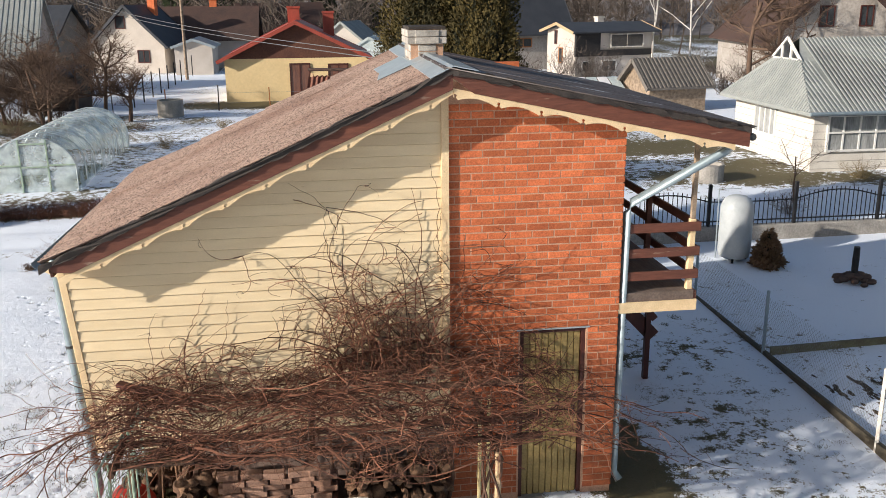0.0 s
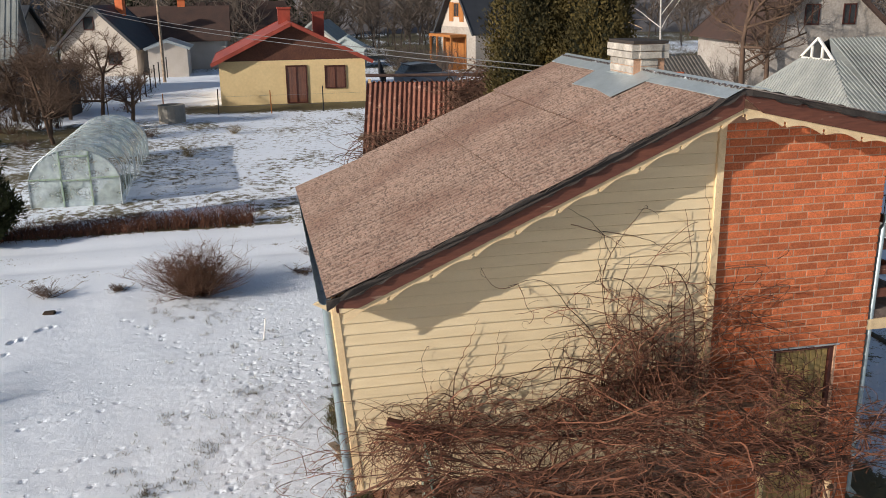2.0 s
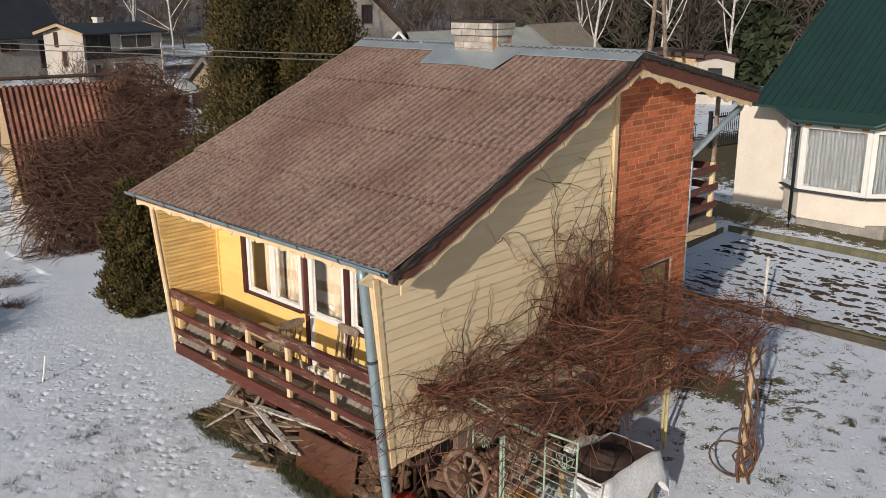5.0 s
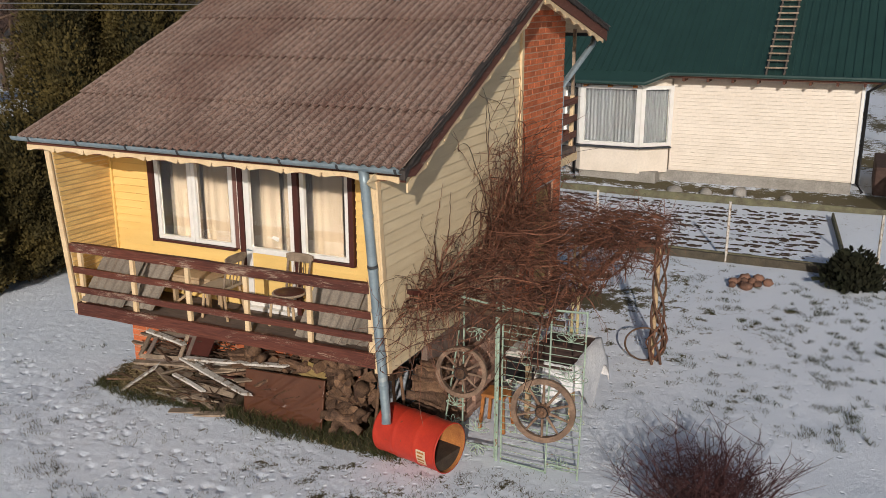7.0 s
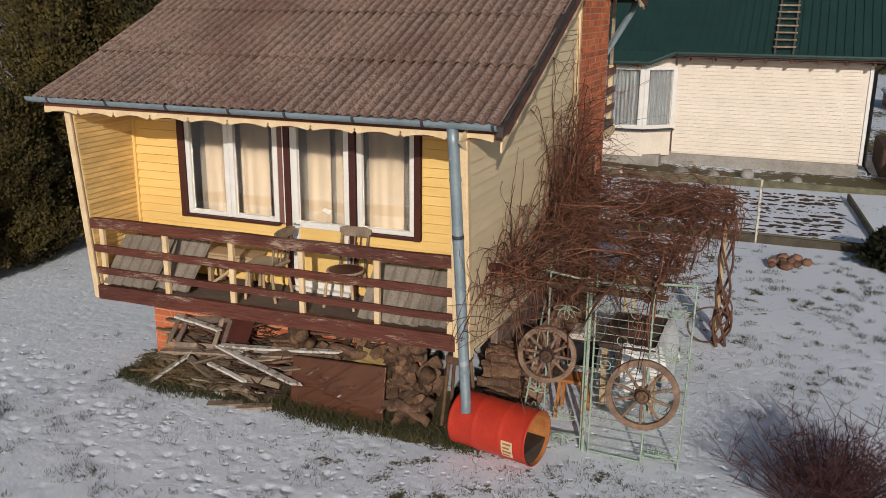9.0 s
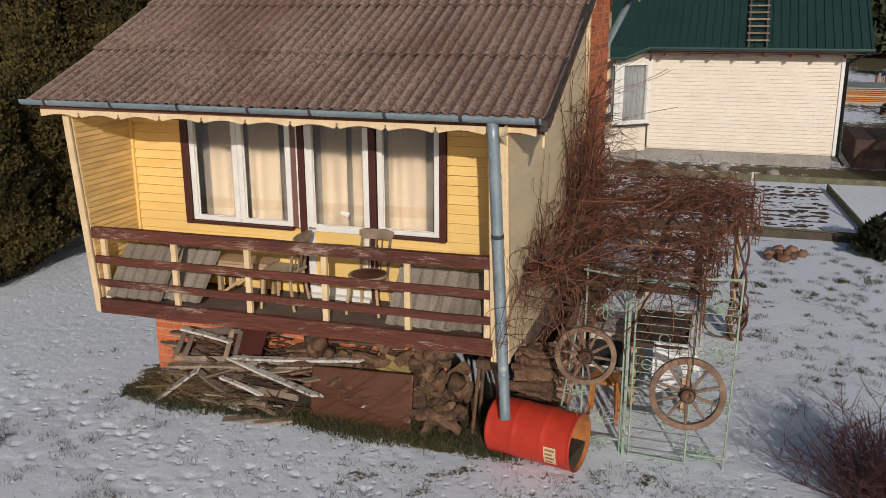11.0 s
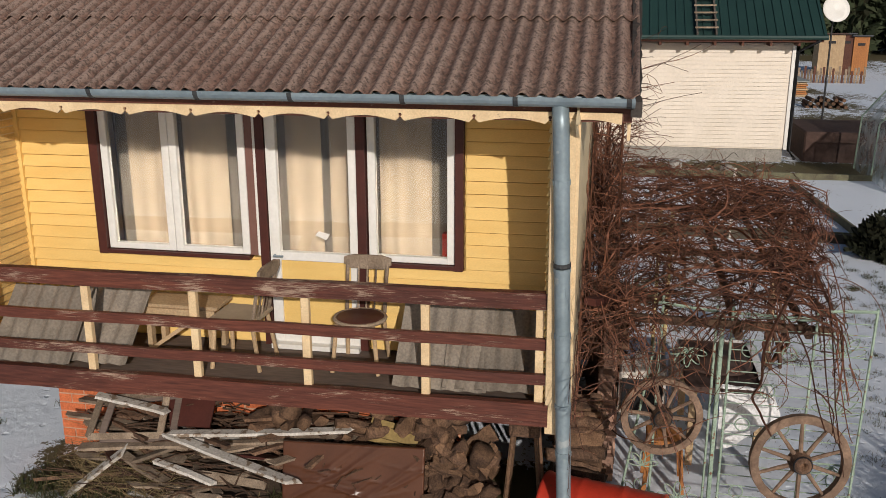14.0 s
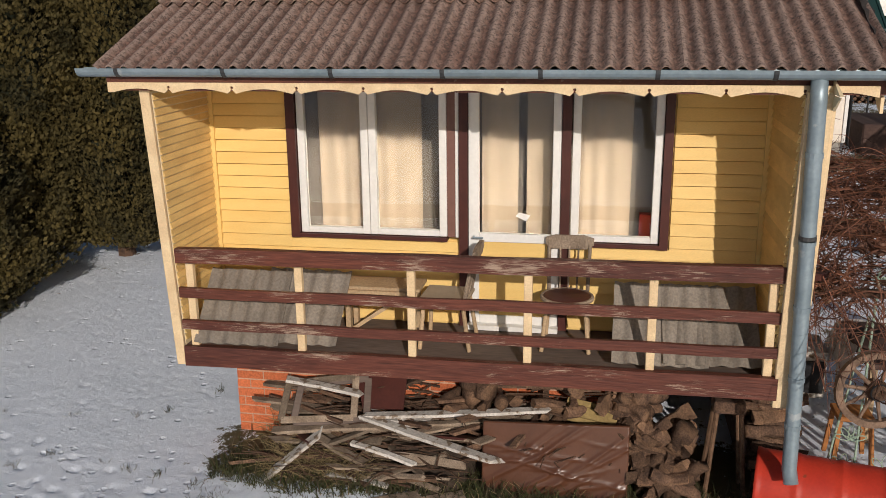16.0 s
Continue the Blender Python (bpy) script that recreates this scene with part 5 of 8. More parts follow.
gabled("striped_roof_house", "barn with a grey ribbed roof", -18.5, 50, 5, 9, 7, 2.6, 6.0, grey_wall, grey_roof, None, 0.3, ribs=0.3)
gabled("garden_shed", "dark garden shed with a white door", -10.6, 40.2, -8, 2.4, 2.0, 1.9, 2.3, black_board, dark_roof, None, 0.15, [("S", -0.5, 0.95, 0.75, 1.75, white_paint, 1)])
wgh = gabled("wooden_gable_house", "white house with orange timber windows, wooden porch and dark roof", 18.9, 63.0, 12, 6.2, 6.4, 3.3, 6.9, grey_wall, dark_roof, white_wall, 0.5,
             [("W", 0.2, 4.6, 1.0, 1.1, orange_wood, 1), ("S", -0.8, 2.2, 1.5, 0.7, orange_wood, 1), ("S", 2.2, 1.6, 1.5, 2.0, brown_board, 1)])
part("timber_panel", Build().box(-3.16, -3.105, 0.8, 1.5, 3.7, 5.2).box(-3.16, -3.105, -1.1, -0.4, 3.7, 5.2), orange_wood, wgh, "orange timber panels beside the window")
porch = part("porch", Build().box(-4.5, -3.1, -1.6, 2.6, 2.55, 2.75).box(-4.5, -3.1, -1.6, 2.6, 0.0, 0.5).box(-3.18, -3.11, -1.6, 2.6, 0.5, 2.55), orange_wood, wgh, "orange wooden porch")
for y in (-1.5, -0.2, 1.2, 2.5):
    part("post", Build().box(-4.45, -4.3, y - 0.07, y + 0.07, 0.5, 2.55), orange_wood, porch)
bw = gabled("black_and_white_house", "two-storey house, white brick below and black boards above", 23.4, 55.0, 12, 6.2, 4.4, 3.25, 3.75, white_wall, dark_roof, None, 0.45,
            [("W", 0.8, 2.8, 0.4, 1.0, bwood, 0), ("W", 0.0, 1.55, 0.6, 1.1, orange_wood, 0), ("S", -0.4, 0.85, 1.2, 0.85, white_paint, 1), ("S", -2.3, 0.85, 0.6, 0.8, white_paint, 0)], [(0.5, 1.0, 0.5, 4.2, white_brick)], verge=pale_wood)
part("upper_storey", Build().box(-3.12, -1.2, -2.32, -2.05, 1.55, 3.15).box(-1.2, 3.12, -2.32, -2.05, 1.55, 1.98).box(-1.2, 3.12, -2.15, -2.05, 1.98, 3.15), black_board, bw, "black-boarded upper storey")
far_window(bw, pose(0.95, -2.30, 2.6), 2.7, 0.95, white_wood, "window", 1)
part("post", Build().box(3.0, 3.1, -2.4, -2.3, 0, 3.1), white_wood, bw)
gabled("old_shed", "weathered shed with a corrugated roof", 20.1, 33.8, 8, 3.1, 2.8, 1.45, 2.55, grey_wood, surf("dark_fibre_cement", (0.17, 0.155, 0.14), (0.12, 0.11, 0.10), 4, 0.95, 0.3), None, 0.3, ribs=0.22)
gabled("grey_brick_house", "tall grey brick house with a brown roof", 34.0, 45.0, 82, 10, 8.4, 3.2, 6.9, grey_wall, brown_roof, None, 0.5, [("W", 1.0, 4.4, 0.9, 1.2, bwood, 1), ("W", -1.3, 4.4, 0.8, 1.2, bwood, 1), ("W", -1.8, 1.6, 1.1, 1.3, bwood, 1)], [(-2.0, 0.2, 0.6, 7.6, grey_wall)])
gabled("small_yellow_house", "small yellow house with a grey ribbed roof", 40.4, 28.8, 12, 6.6, 4.6, 1.75, 3.75, yellow, slate_grey, yellow, 0.3, ribs=0.3)
kio = gabled("flat_roofed_house", "low beige house with a flat brown roof and white lower walls", 37.07, 18.8, 29.4, 3.0, 3.4, 2.55, 2.68, white_wall, brown_roof, None, 0.3)
part("upper_panel", Build().box(-1.56, -1.5, -1.6, 1.6, 1.65, 2.5), pale_wood, kio, "beige boarded upper wall")
part("lower_roof", Build().beam((-2.3, 0, 1.35), (-1.5, 0, 1.62), 3.3, 0.08), brown_roof, kio)
gabled("white_boarded_wing", "white boarded house wing with a window", 38.3, 16.5, 29.4, 2.6, 1.9, 2.35, 2.55, white_wall, brown_roof, None, 0.15, [("W", 0.0, 1.4, 0.7, 1.1, iron, 1)])
gabled("distant_white_house", "small distant white house with grey roof", 6.0, 74, 70, 5, 4, 2.0, 3.6, white_wall, grey_roof, None, 0.3, [("W", 0, 1.2, 0.8, 0.9, bwood, 0)])
gabled("distant_glasshouse", "pale glasshouse in a distant garden", 7.5, 67, 80, 4, 3, 1.6, 2.5, film_mat, film_mat, None, 0.1)
gabled("distant_brown_house", "distant house among bare trees", -1.0, 90, 20, 9, 7, 2.6, 5.2, grey_wall, brown_roof, None, 0.4)
gabled("distant_grey_house", "distant grey house among bare trees", -24, 80, -10, 9, 7, 2.6, 5.2, grey_wall, dark_roof, None, 0.4)

# white brick neighbour with a half-hipped roof
wh = thing("white_brick_house", "white painted brick house with a grey corrugated hipped roof", "house", (22.5, 19.9, 0.55))
wall_wh = part("wall", Build().box(18.45, 26.5, 16.9, 22.4, 0.3, 2.68), white_brick, wh)
k = 0
zz = 0.75
while zz < 2.6:
    part("course_line", Build().box(18.442, 18.45, 16.9, 22.4, zz, zz + 0.012), concrete, wall_wh)
    part("course_line", Build().box(18.45, 26.5, 16.892, 16.9, zz, zz + 0.012), concrete, wall_wh)
    zz += 0.24
R = Build()
ex0, ey0, ey1, ez = 18.0, 16.4, 22.9, 2.62
R.add([(ex0, ey0, ez), (27, ey0, ez), (27, 19.9, 4.75), (19.35, 19.9, 4.75), (18.9, 18.95, 4.05), (18.9, 20.85, 4.05), (ex0, ey1, ez), (27, ey1, ez)],
      [(0, 1, 2, 3, 4), (6, 5, 3, 2, 7), (0, 4, 5, 6)])
R.add([(ex0, ey0, ez - 0.1), (27, ey0, ez - 0.1), (27, ey1, ez - 0.1), (ex0, ey1, ez - 0.1), (ex0, ey0, ez), (27, ey0, ez), (27, ey1, ez), (ex0, ey1, ez)], [(0, 1, 2, 3), (0, 4, 5, 1), (3, 7, 4, 0), (2, 6, 7, 3), (1, 5, 6, 2)])
rwh = part("roof", R, grey_roof, wh, "grey corrugated roof")
rib = Build()
for i in range(60):
    x = 18.2 + i * 0.15
    f = min(max((x - ex0) / 0.9, 0), 1)
    yt, zt = (19.9, 4.76) if x > 19.35 else (ey0 + (18.95 - ey0) * f, ez + (4.05 - ez) * f)
    rib.beam((x, ey0, ez + 0.02), (x, yt, zt + 0.02), 0.06, 0.03)
for i in range(42):
    y = ey0 + 0.1 + i * 0.15
    f = 1 - abs(y - 19.65) / 3.25
    g = min(f / 0.75, 1.0)
    rib.beam((ex0, y, ez + 0.02), (ex0 + 0.9 * g, y, ez + 0.02 + 1.43 * g), 0.06, 0.03)
part("roof_ribs", rib, grey_roof, rwh, kind="stuff")
part("gable_vent", Build().prism([(19.02, 4.06), (20.78, 4.06), (19.9, 4.74)], lambda u, v, d: (18.95 + d, u, v), 0.06), far_glass, wh)
for a, b2 in (((18.93, 18.92, 4.05), (18.93, 19.9, 4.78)), ((18.93, 20.88, 4.05), (18.93, 19.9, 4.78)), ((18.93, 18.92, 4.06), (18.93, 20.88, 4.06)), ((18.93, 19.6, 4.06), (18.93, 19.6, 4.5)), ((18.93, 20.2, 4.06), (18.93, 20.2, 4.5))):
    part("vent_trim", Build().beam(a, b2, 0.06, 0.09), white_paint, wh)
far_window(wh, pose(18.44, 20.05, 1.95, 0, 0, -90), 1.55, 1.0, white_paint, "window", 3, reflection_glass)
far_window(wh, pose(20.6, 16.88, 1.9), 3.4, 1.2, white_paint, "window", 5, reflection_glass)
part("window_bar", Build().box(18.95, 22.25, 16.81, 16.86, 1.9, 1.95), white_paint, wh)
part("chimney", Build().box(24, 24.6, 19.6, 20.2, 4.5, 5.0), white_brick, wh)
part("gutter", Build().tube([(17.98, 16.36, 2.6), (26.5, 16.36, 2.6)], 0.06, 8), zinc, wh)

# green-roofed neighbour with a bay window
gh = thing("green_roofed_house", "cream boarded house with a dark green metal roof", "house", (20, -1.5, 0.2))
gw = part("wall", Build().box(17.72, 26, -4.45, 0.35, 0.62, 3.2).box(17.9, 26, 0.35, 3.4, 0.62, 3.2).box(18.4, 26, 3.4, 5.2, 0.28, 3.2), vinyl, gh)
for i in range(25):
    za = 0.66 + i * 0.1005
    part("board", Build().add([(17.692, -4.45, za), (17.692, 0.35, za), (17.708, 0.35, za + 0.094), (17.708, -4.45, za + 0.094), (17.72, -4.45, za), (17.72, 0.35, za), (17.72, 0.35, za + 0.094), (17.72, -4.45, za + 0.094)],
                              [(0, 1, 2, 3), (7, 6, 5, 4), (0, 4, 5, 1), (1, 5, 6, 2), (2, 6, 7, 3), (3, 7, 4, 0)]), vinyl, gw)
part("foundation", Build().box(17.76, 26, -4.42, 3.4, 0.0, 0.64).box(18.44, 26, 3.4, 5.16, 0.0, 0.3).box(17.15, 17.9, 0.6, 2.8, 0.0, 0.6), concrete, gh, "grey concrete plinth")
part("corner_trim", Build().box(17.66, 17.74, -4.5, -4.42, 0.62, 3.15), white_paint, gh)
bayx = [(17.72, 0.35), (17.07, 1.1), (17.07, 2.8), (17.72, 3.5)]
bay = part("bay", Build().prism([(17.72, 0.4), (17.09, 1.12), (17.09, 2.78), (17.72, 3.45)], lambda u, v, d: (u, v, 0.55 + d), 0.76), vinyl, gh)
part("bay_head", Build().prism([(17.72, 0.4), (17.09, 1.12), (17.09, 2.78), (17.72, 3.45)], lambda u, v, d: (u, v, 2.98 + d), 0.2), vinyl, gh)
for (xa, ya), (xb, yb) in zip(bayx[:-1], bayx[1:]):
    a, b2 = Vector((xa, ya, 0)), Vector((xb, yb, 0))
    w, mid = (b2 - a).length, (a + b2) / 2
    ang = math.degrees(math.atan2(b2.y - a.y, b2.x - a.x))
    m = pose(mid.x, mid.y, 2.15, 0, 0, ang + 180)
    f = Build()
    for x0, x1, z0, z1 in ((-w / 2, w / 2, -0.84, -0.74), (-w / 2, w / 2, 0.74, 0.84), (-w / 2, -w / 2 + 0.12, -0.74, 0.74), (w / 2 - 0.12, w / 2, -0.74, 0.74)):
        f.box(x0, x1, -0.04, 0.04, z0, z1)
    f.v = [tuple(m @ Vector(v)) for v in f.v]
    win = part("window", f, white_paint, gh, "white window frame")
    g = Build().box(-w / 2 + 0.1, w / 2 - 0.1, -0.005, 0.005, -0.75, 0.75)
    g.v = [tuple(m @ Vector(v)) for v in g.v]
    pn = part("pane", g, glass, win, "clear glass")
    pn.visible_shadow = False
    c = Build()
    n = int(w / 0.02)
    vs = [tuple(m @ Vector((-w / 2 + 0.1 + (w - 0.2) * i / n, 0.10 + 0.02 * math.sin(i * 1.1) + 0.015 * math.sin(i * 0.43), zq))) for zq in (-0.8, 0.8) for i in range(n + 1)]
    c.add(vs, [(i, i + 1, n + 2 + i, n + 1 + i) for i in range(n)])
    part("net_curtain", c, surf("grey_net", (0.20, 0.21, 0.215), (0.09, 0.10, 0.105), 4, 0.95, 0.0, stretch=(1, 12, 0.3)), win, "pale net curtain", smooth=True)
    part("sill", Build().beam((xa - 0.05, ya, 1.28), (xb - 0.05, yb, 1.28), 0.18, 0.03), dark_roof, win)
part("bay_lining", Build().box(17.75, 17.8, 0.5, 3.3, 0.6, 3.0), room_dark, gh)
GR = Build()
GR.add([(17.1, -5.07, 3.38), (17.1, 0.35, 3.38), (16.75, 0.95, 3.12), (16.75, 2.95, 3.12), (17.1, 3.55, 3.38), (17.1, 4.3, 3.38), (23.6, 4.3, 7.28), (23.6, -5.07, 7.28),
        (17.1, -5.07, 3.32), (17.1, 0.35, 3.32), (16.75, 0.95, 3.06), (16.75, 2.95, 3.06), (17.1, 3.55, 3.32), (17.1, 4.3, 3.32), (30.1, 4.3, 3.38), (30.1, -5.07, 3.38)],
       [(0, 1, 4, 5, 6, 7), (1, 2, 3, 4), (0, 8, 9, 1), (1, 9, 10, 2), (2, 10, 11, 3), (3, 11, 12, 4), (4, 12, 13, 5), (6, 14, 15, 7), (8, 13, 12, 11, 10, 9), (5, 13, 14, 6), (8, 0, 7, 15)])
gr = part("roof", GR, green_roof, gh, "dark green ribbed metal roof")
rib = Build()
for i in range(45):
    y = -5.02 + i * 0.21
    rib.beam((17.1, y, 3.395), (23.6, y, 7.295), 0.05, 0.035)
part("roof_ribs", rib, green_roof, gr, kind="stuff")
part("eave_board", Build().box(17.12, 17.7, -5.0, 0.35, 3.25, 3.3), brown_board, gh)
for i in range(8):
    part("rafter_end", Build().box(17.16, 17.7, -4.5 + i * 0.64, -4.44 + i * 0.64, 3.16, 3.25), brown_board, gh)
part("gutter", Build().tube([(17.03, -5.07, 3.36), (17.03, 0.35, 3.36), (16.68, 0.95, 3.10), (16.68, 2.95, 3.10), (17.03, 3.55, 3.36)], 0.055, 8), green_roof, gh)
part("downpipe", Build().tube([(17.0, 3.3, 3.2), (17.3, 3.0, 2.9), (17.0, 2.92, 2.6), (17.0, 2.92, 0.5), (16.7, 2.8, 0.35)], 0.045, 8), iron, gh, smooth=True)
part("downpipe", Build().tube([(17.05, -4.9, 3.3), (17.75, -4.56, 3.0), (17.75, -4.56, 0.6), (17.6, -4.7, 0.4)], 0.045, 8), iron, gh, smooth=True)
for y in (1.25, 1.95, 2.65):
    part("rafter_end", Build().box(16.86, 17.05, y - 0.05, y + 0.05, 2.96, 3.06), orange_wood, gh)
lad = thing("roof_ladder", "weathered wooden ladder lying on the green roof", "ladder", (18, -2.3, 4))
sl = Vector((6.5, 0, 3.9)).normalized()
old_ladder = surf("dark_weathered_ladder", (0.13, 0.115, 0.10), (0.08, 0.07, 0.062), 6, 0.9, 0.3)
for y in (-2.55, -2.11):
    part("rail", Build().beam(Vector((17.0, y, 3.42)), Vector((17.0, y, 3.42)) + sl * 5.6, 0.045, 0.08), old_ladder, lad)
for i in range(17):
    p = Vector((17.0, 0, 3.46)) + sl * (0.2 + i * 0.33)
    part("rung", Build().box(p.x - 0.03, p.x + 0.03, -2.6, -2.06, p.z - 0.0, p.z + 0.04), grey_wood, lad)

# vine-grown shed with a steep rusty roof
sd = thing("vine_grown_shed", "steep shed with a rusty corrugated roof, overgrown with vines", "shed", (4.7, 16.4, 0.5), world=False)
sd.matrix_basis = pose(4.25, 16.55, 0.5, 0, 0, -14)
part("wall", Build().box(-1.6, 1.6, -1.7, 1.7, 0, 1.5), white_wall, sd)
for s in (-1, 1):
    part("gable", Build().prism([(-2.0, 0.9), (2.0, 0.9), (0, 3.62)], lambda u, v, d: (s * (1.58 + d * 1), u, v), 0.08), pale_wood, sd, "pale boarded gable")
    sh = sheet_mesh("rusty_sheet", 1.12, 3.3, 8, 0.028, 0.008, rusty_roof)
    for c in range(3):
        ob = hang(new("roof_sheet", sh), sd)
        m = pose(-1.68 + c * 1.10 if s < 0 else 1.68 - c * 1.10, s * 2.25, 0.98, 0, 0, 90 if s < 0 else -90)
        ob.matrix_basis = m @ pose(0, -1.12, 0, 0, -math.degrees(math.atan2(2.74, 2.25)), 0)
part("ridge_cap", Build().tube([(-1.72, 0, 3.72), (1.66, 0, 3.72)], 0.045, 8), brown_roof, sd)
part("side_roof", Build().box(-1.95, -1.6, -0.5, 0.3, 1.95, 2.0), slate_grey, sd)

# tunnel greenhouse
gt = thing("tunnel_greenhouse", "tunnel greenhouse of cloudy plastic film", "greenhouse", (-5.8, 22, 0.55))
arch = [(-1.25, 0.0), (-1.25, 0.75)] + [(-1.25 * math.cos(q), 0.75 + 1.0 * math.sin(q)) for q in np.linspace(0.15, math.pi - 0.15, 12)] + [(1.25, 0.75), (1.25, 0.0)]
gz = 0.52
F = Build()
ys_ = np.linspace(18.4, 26.2, 14)
for y in ys_:
    F.v += [(-5.8 + u + 0.02 * math.sin(y * 9 + u * 5), y, gz + v) for u, v in arch]
k = len(arch)
for i in range(len(ys_) - 1):
    for j in range(k - 1):
        F.f.append((i * k + j, i * k + j + 1, i * k + k + j + 1, i * k + k + j))
film = film_material()
part("film", F, film, gt, "cloudy plastic film", smooth=True)
for y in np.linspace(18.4, 26.2, 8):
    part("hoop", Build().tube([(-5.8 + u * 1.005, y, gz + v * 1.004) for u, v in arch], 0.018, 5), zinc_light, gt)
for y, nm in ((18.41, "front"), (26.19, "back")):
    part(nm, Build().prism(arch, lambda u, v, d: (-5.8 + u * 0.99, y + d, gz + v * 0.99), 0.01), film, gt)
for a, b2 in (((-0.35, 0), (-0.35, 1.7)), ((0.45, 0), (0.45, 1.68)), ((-0.35, 0.85), (0.45, 0.85)), ((-1.25, 0.9), (-0.35, 0.9)), ((0.45, 0.9), (1.25, 0.9)), ((-0.35, 1.55), (0.45, 1.55))):
    part("front_bar", Build().beam((-5.8 + a[0], 18.39, gz + a[1]), (-5.8 + b2[0], 18.39, gz + b2[1]), 0.04, 0.04, (0, 1, 0)), mint, gt)
part("bed", Build().box(-6.9, -6.1, 18.8, 26, gz - 0.1, gz + 0.15).box(-5.4, -4.7, 18.8, 26, gz - 0.1, gz + 0.15), green_grass, gt)

# ---- fences, poles, wires ----
fence = thing("iron_fence", "black iron fence with arched tops on a low concrete wall", "fence", (14, 10.1, 0.4))
part("low_wall", Build().box(7.4, 25.3, 10.05, 10.3, 0.1, 0.82), concrete, fence, "low concrete wall", bevel=0.02)
for i in range(8):
    x0 = 7.6 + i * 2.2
    part("post", Build().box(x0 - 0.035, x0 + 0.035, 10.14, 10.21, 0.8, 1.85), iron, fence)
    top = lambda x: 1.50 + (0.20 if i % 2 else -0.02) * math.sin(math.pi * (x - x0) / 2.2)
    part("lower_rail", Build().box(x0, x0 + 2.2, 10.16, 10.19, 0.92, 0.95), iron, fence)
    part("arched_rail", Build().tube([(x0 + 2.2 * q / 10, 10.175, top(x0 + 2.2 * q / 10) - 0.08) for q in range(11)], 0.016, 4), iron, fence)
    for j in range(1, 19):
        x = x0 + j * 2.2 / 19
        part("bar", Build().box(x - 0.008, x + 0.008, 10.167, 10.183, 0.82, top(x)), iron, fence)
link = thing("chain_link_fence", "wire mesh fence on thin posts along a concrete edge", "fence", (10.1, 3, 0.3))
part("edging", Build().beam((10.15, 6.6, 0.30), (9.95, -9.0, 0.28), 0.07, 0.18), surf("rotten_edging", (0.10, 0.085, 0.06), (0.06, 0.052, 0.04), 5, 0.9, 0.4), link, "weathered edging plank")
for y, mt in ((6.5, zinc), (3.6, zinc), (0.35, white_wood), (-2.3, white_wood), (-5.0, white_wood), (-7.8, zinc)):
    part("post", Build().tube([(10.05 + 0.012 * y, y, 0.1), (10.05 + 0.012 * y, y, 1.45)], 0.028, 6), mt, link)
wires = []
for i in range(76):
    for s in (-1, 1):
        y0 = 6.5 - i * 0.085
        wires.append(([(10.05 + 0.012 * y0, y0, 0.4), (10.05 + 0.012 * (y0 - s * 0.95), y0 - s * 0.95, 1.35)], 0.0018, 0.0018))
part("mesh", raw_mesh("mesh", strands(wires, 3), wire_mat), None, link, kind="stuff")
dg = thing("drive_gate", "long black iron gate across a drive", "gate", (26, 10, 0.5))
ga, gb = Vector((25.4, 9.75, 0.45)), Vector((30.0, 8.8, 0.5))
for zq in (0.12, 1.25):
    part("rail", Build().beam(ga + Vector((0, 0, zq)), gb + Vector((0, 0, zq)), 0.05, 0.06), iron, dg)
for i in range(2):
    part("post", Build().beam((ga, gb)[i], (ga, gb)[i] + Vector((0, 0, 1.5)), 0.12, 0.12, (1, 0, 0)), iron, dg)
for i in range(1, 40):
    p = ga.lerp(gb, i / 40)
    part("bar", Build().beam(p + Vector((0, 0, 0.1)), p + Vector((0, 0, 1.4)), 0.022, 0.022, (1, 0, 0)), iron, dg)
garden = thing("bed_edging", "greenish weathered plank edging round garden beds", "edging", (12, -2, 0.3))
for a, b2 in (((10.25, -0.2), (10.1, -6.5)), ((10.2, 3.55), (15.0, 3.75)), ((14.7, -4.1), (10.3, -4.5)), ((15.2, 3.7), (15.6, -6.0))):
    part("plank", Build().beam((*a, ground_z(*a) + 0.06), (*b2, ground_z(*b2) + 0.04), 0.045, 0.2), surf("mossy_plank", (0.17, 0.165, 0.10), (0.10, 0.09, 0.062), 5, 0.9, 0.4), garden)
clods = Build()
rnd = random.Random(8)
for i in range(1500):
    x, y = 10.6 + 0.42 * rnd.randrange(11) + rnd.gauss(0, 0.07), rnd.uniform(-3.9, 3.2)
    s = rnd.uniform(0.02, 0.055) if math.sin(x * 2.1 + y * 1.3) + rnd.gauss(0, 0.5) > -0.5 else 0.015
    clods.blob((x, y, ground_z(x, y) + s * 0.1), s, s * rnd.uniform(1.2, 3.0), s * 0.5, rnd, 0.35, 3, 6)
tagged(new("soil_clods", clods.mesh("soil_clods", surf("dark_soil", (0.045, 0.032, 0.024), (0.07, 0.05, 0.035), 8, 0.95, 0.3))), "dark soil clods in snowy garden beds", "soil", kind="stuff")
posts = []
fr = thing("field_fence", "row of thin rusty fence posts with two wires", "fence", (0, 37.6, 0.6))
for i in range(9):
    x = -7.5 + i * 2.62
    part("post", Build().tube([(x, 37.6, 0.5), (x + 0.03 * (i % 3 - 1), 37.6, 2.0 - 0.15 * (i % 2))], 0.03, 5), rust if i % 2 else iron, fr)
for zq in (1.1, 1.6):
    part("wire", Build().tube([(-7.5, 37.6, zq), (13.4, 37.6, zq)], 0.005, 3), wire_mat, fr)
fr2 = thing("side_fence", "row of dark fence posts beside a snowy lane", "fence", (-6.5, 48, 0.6))
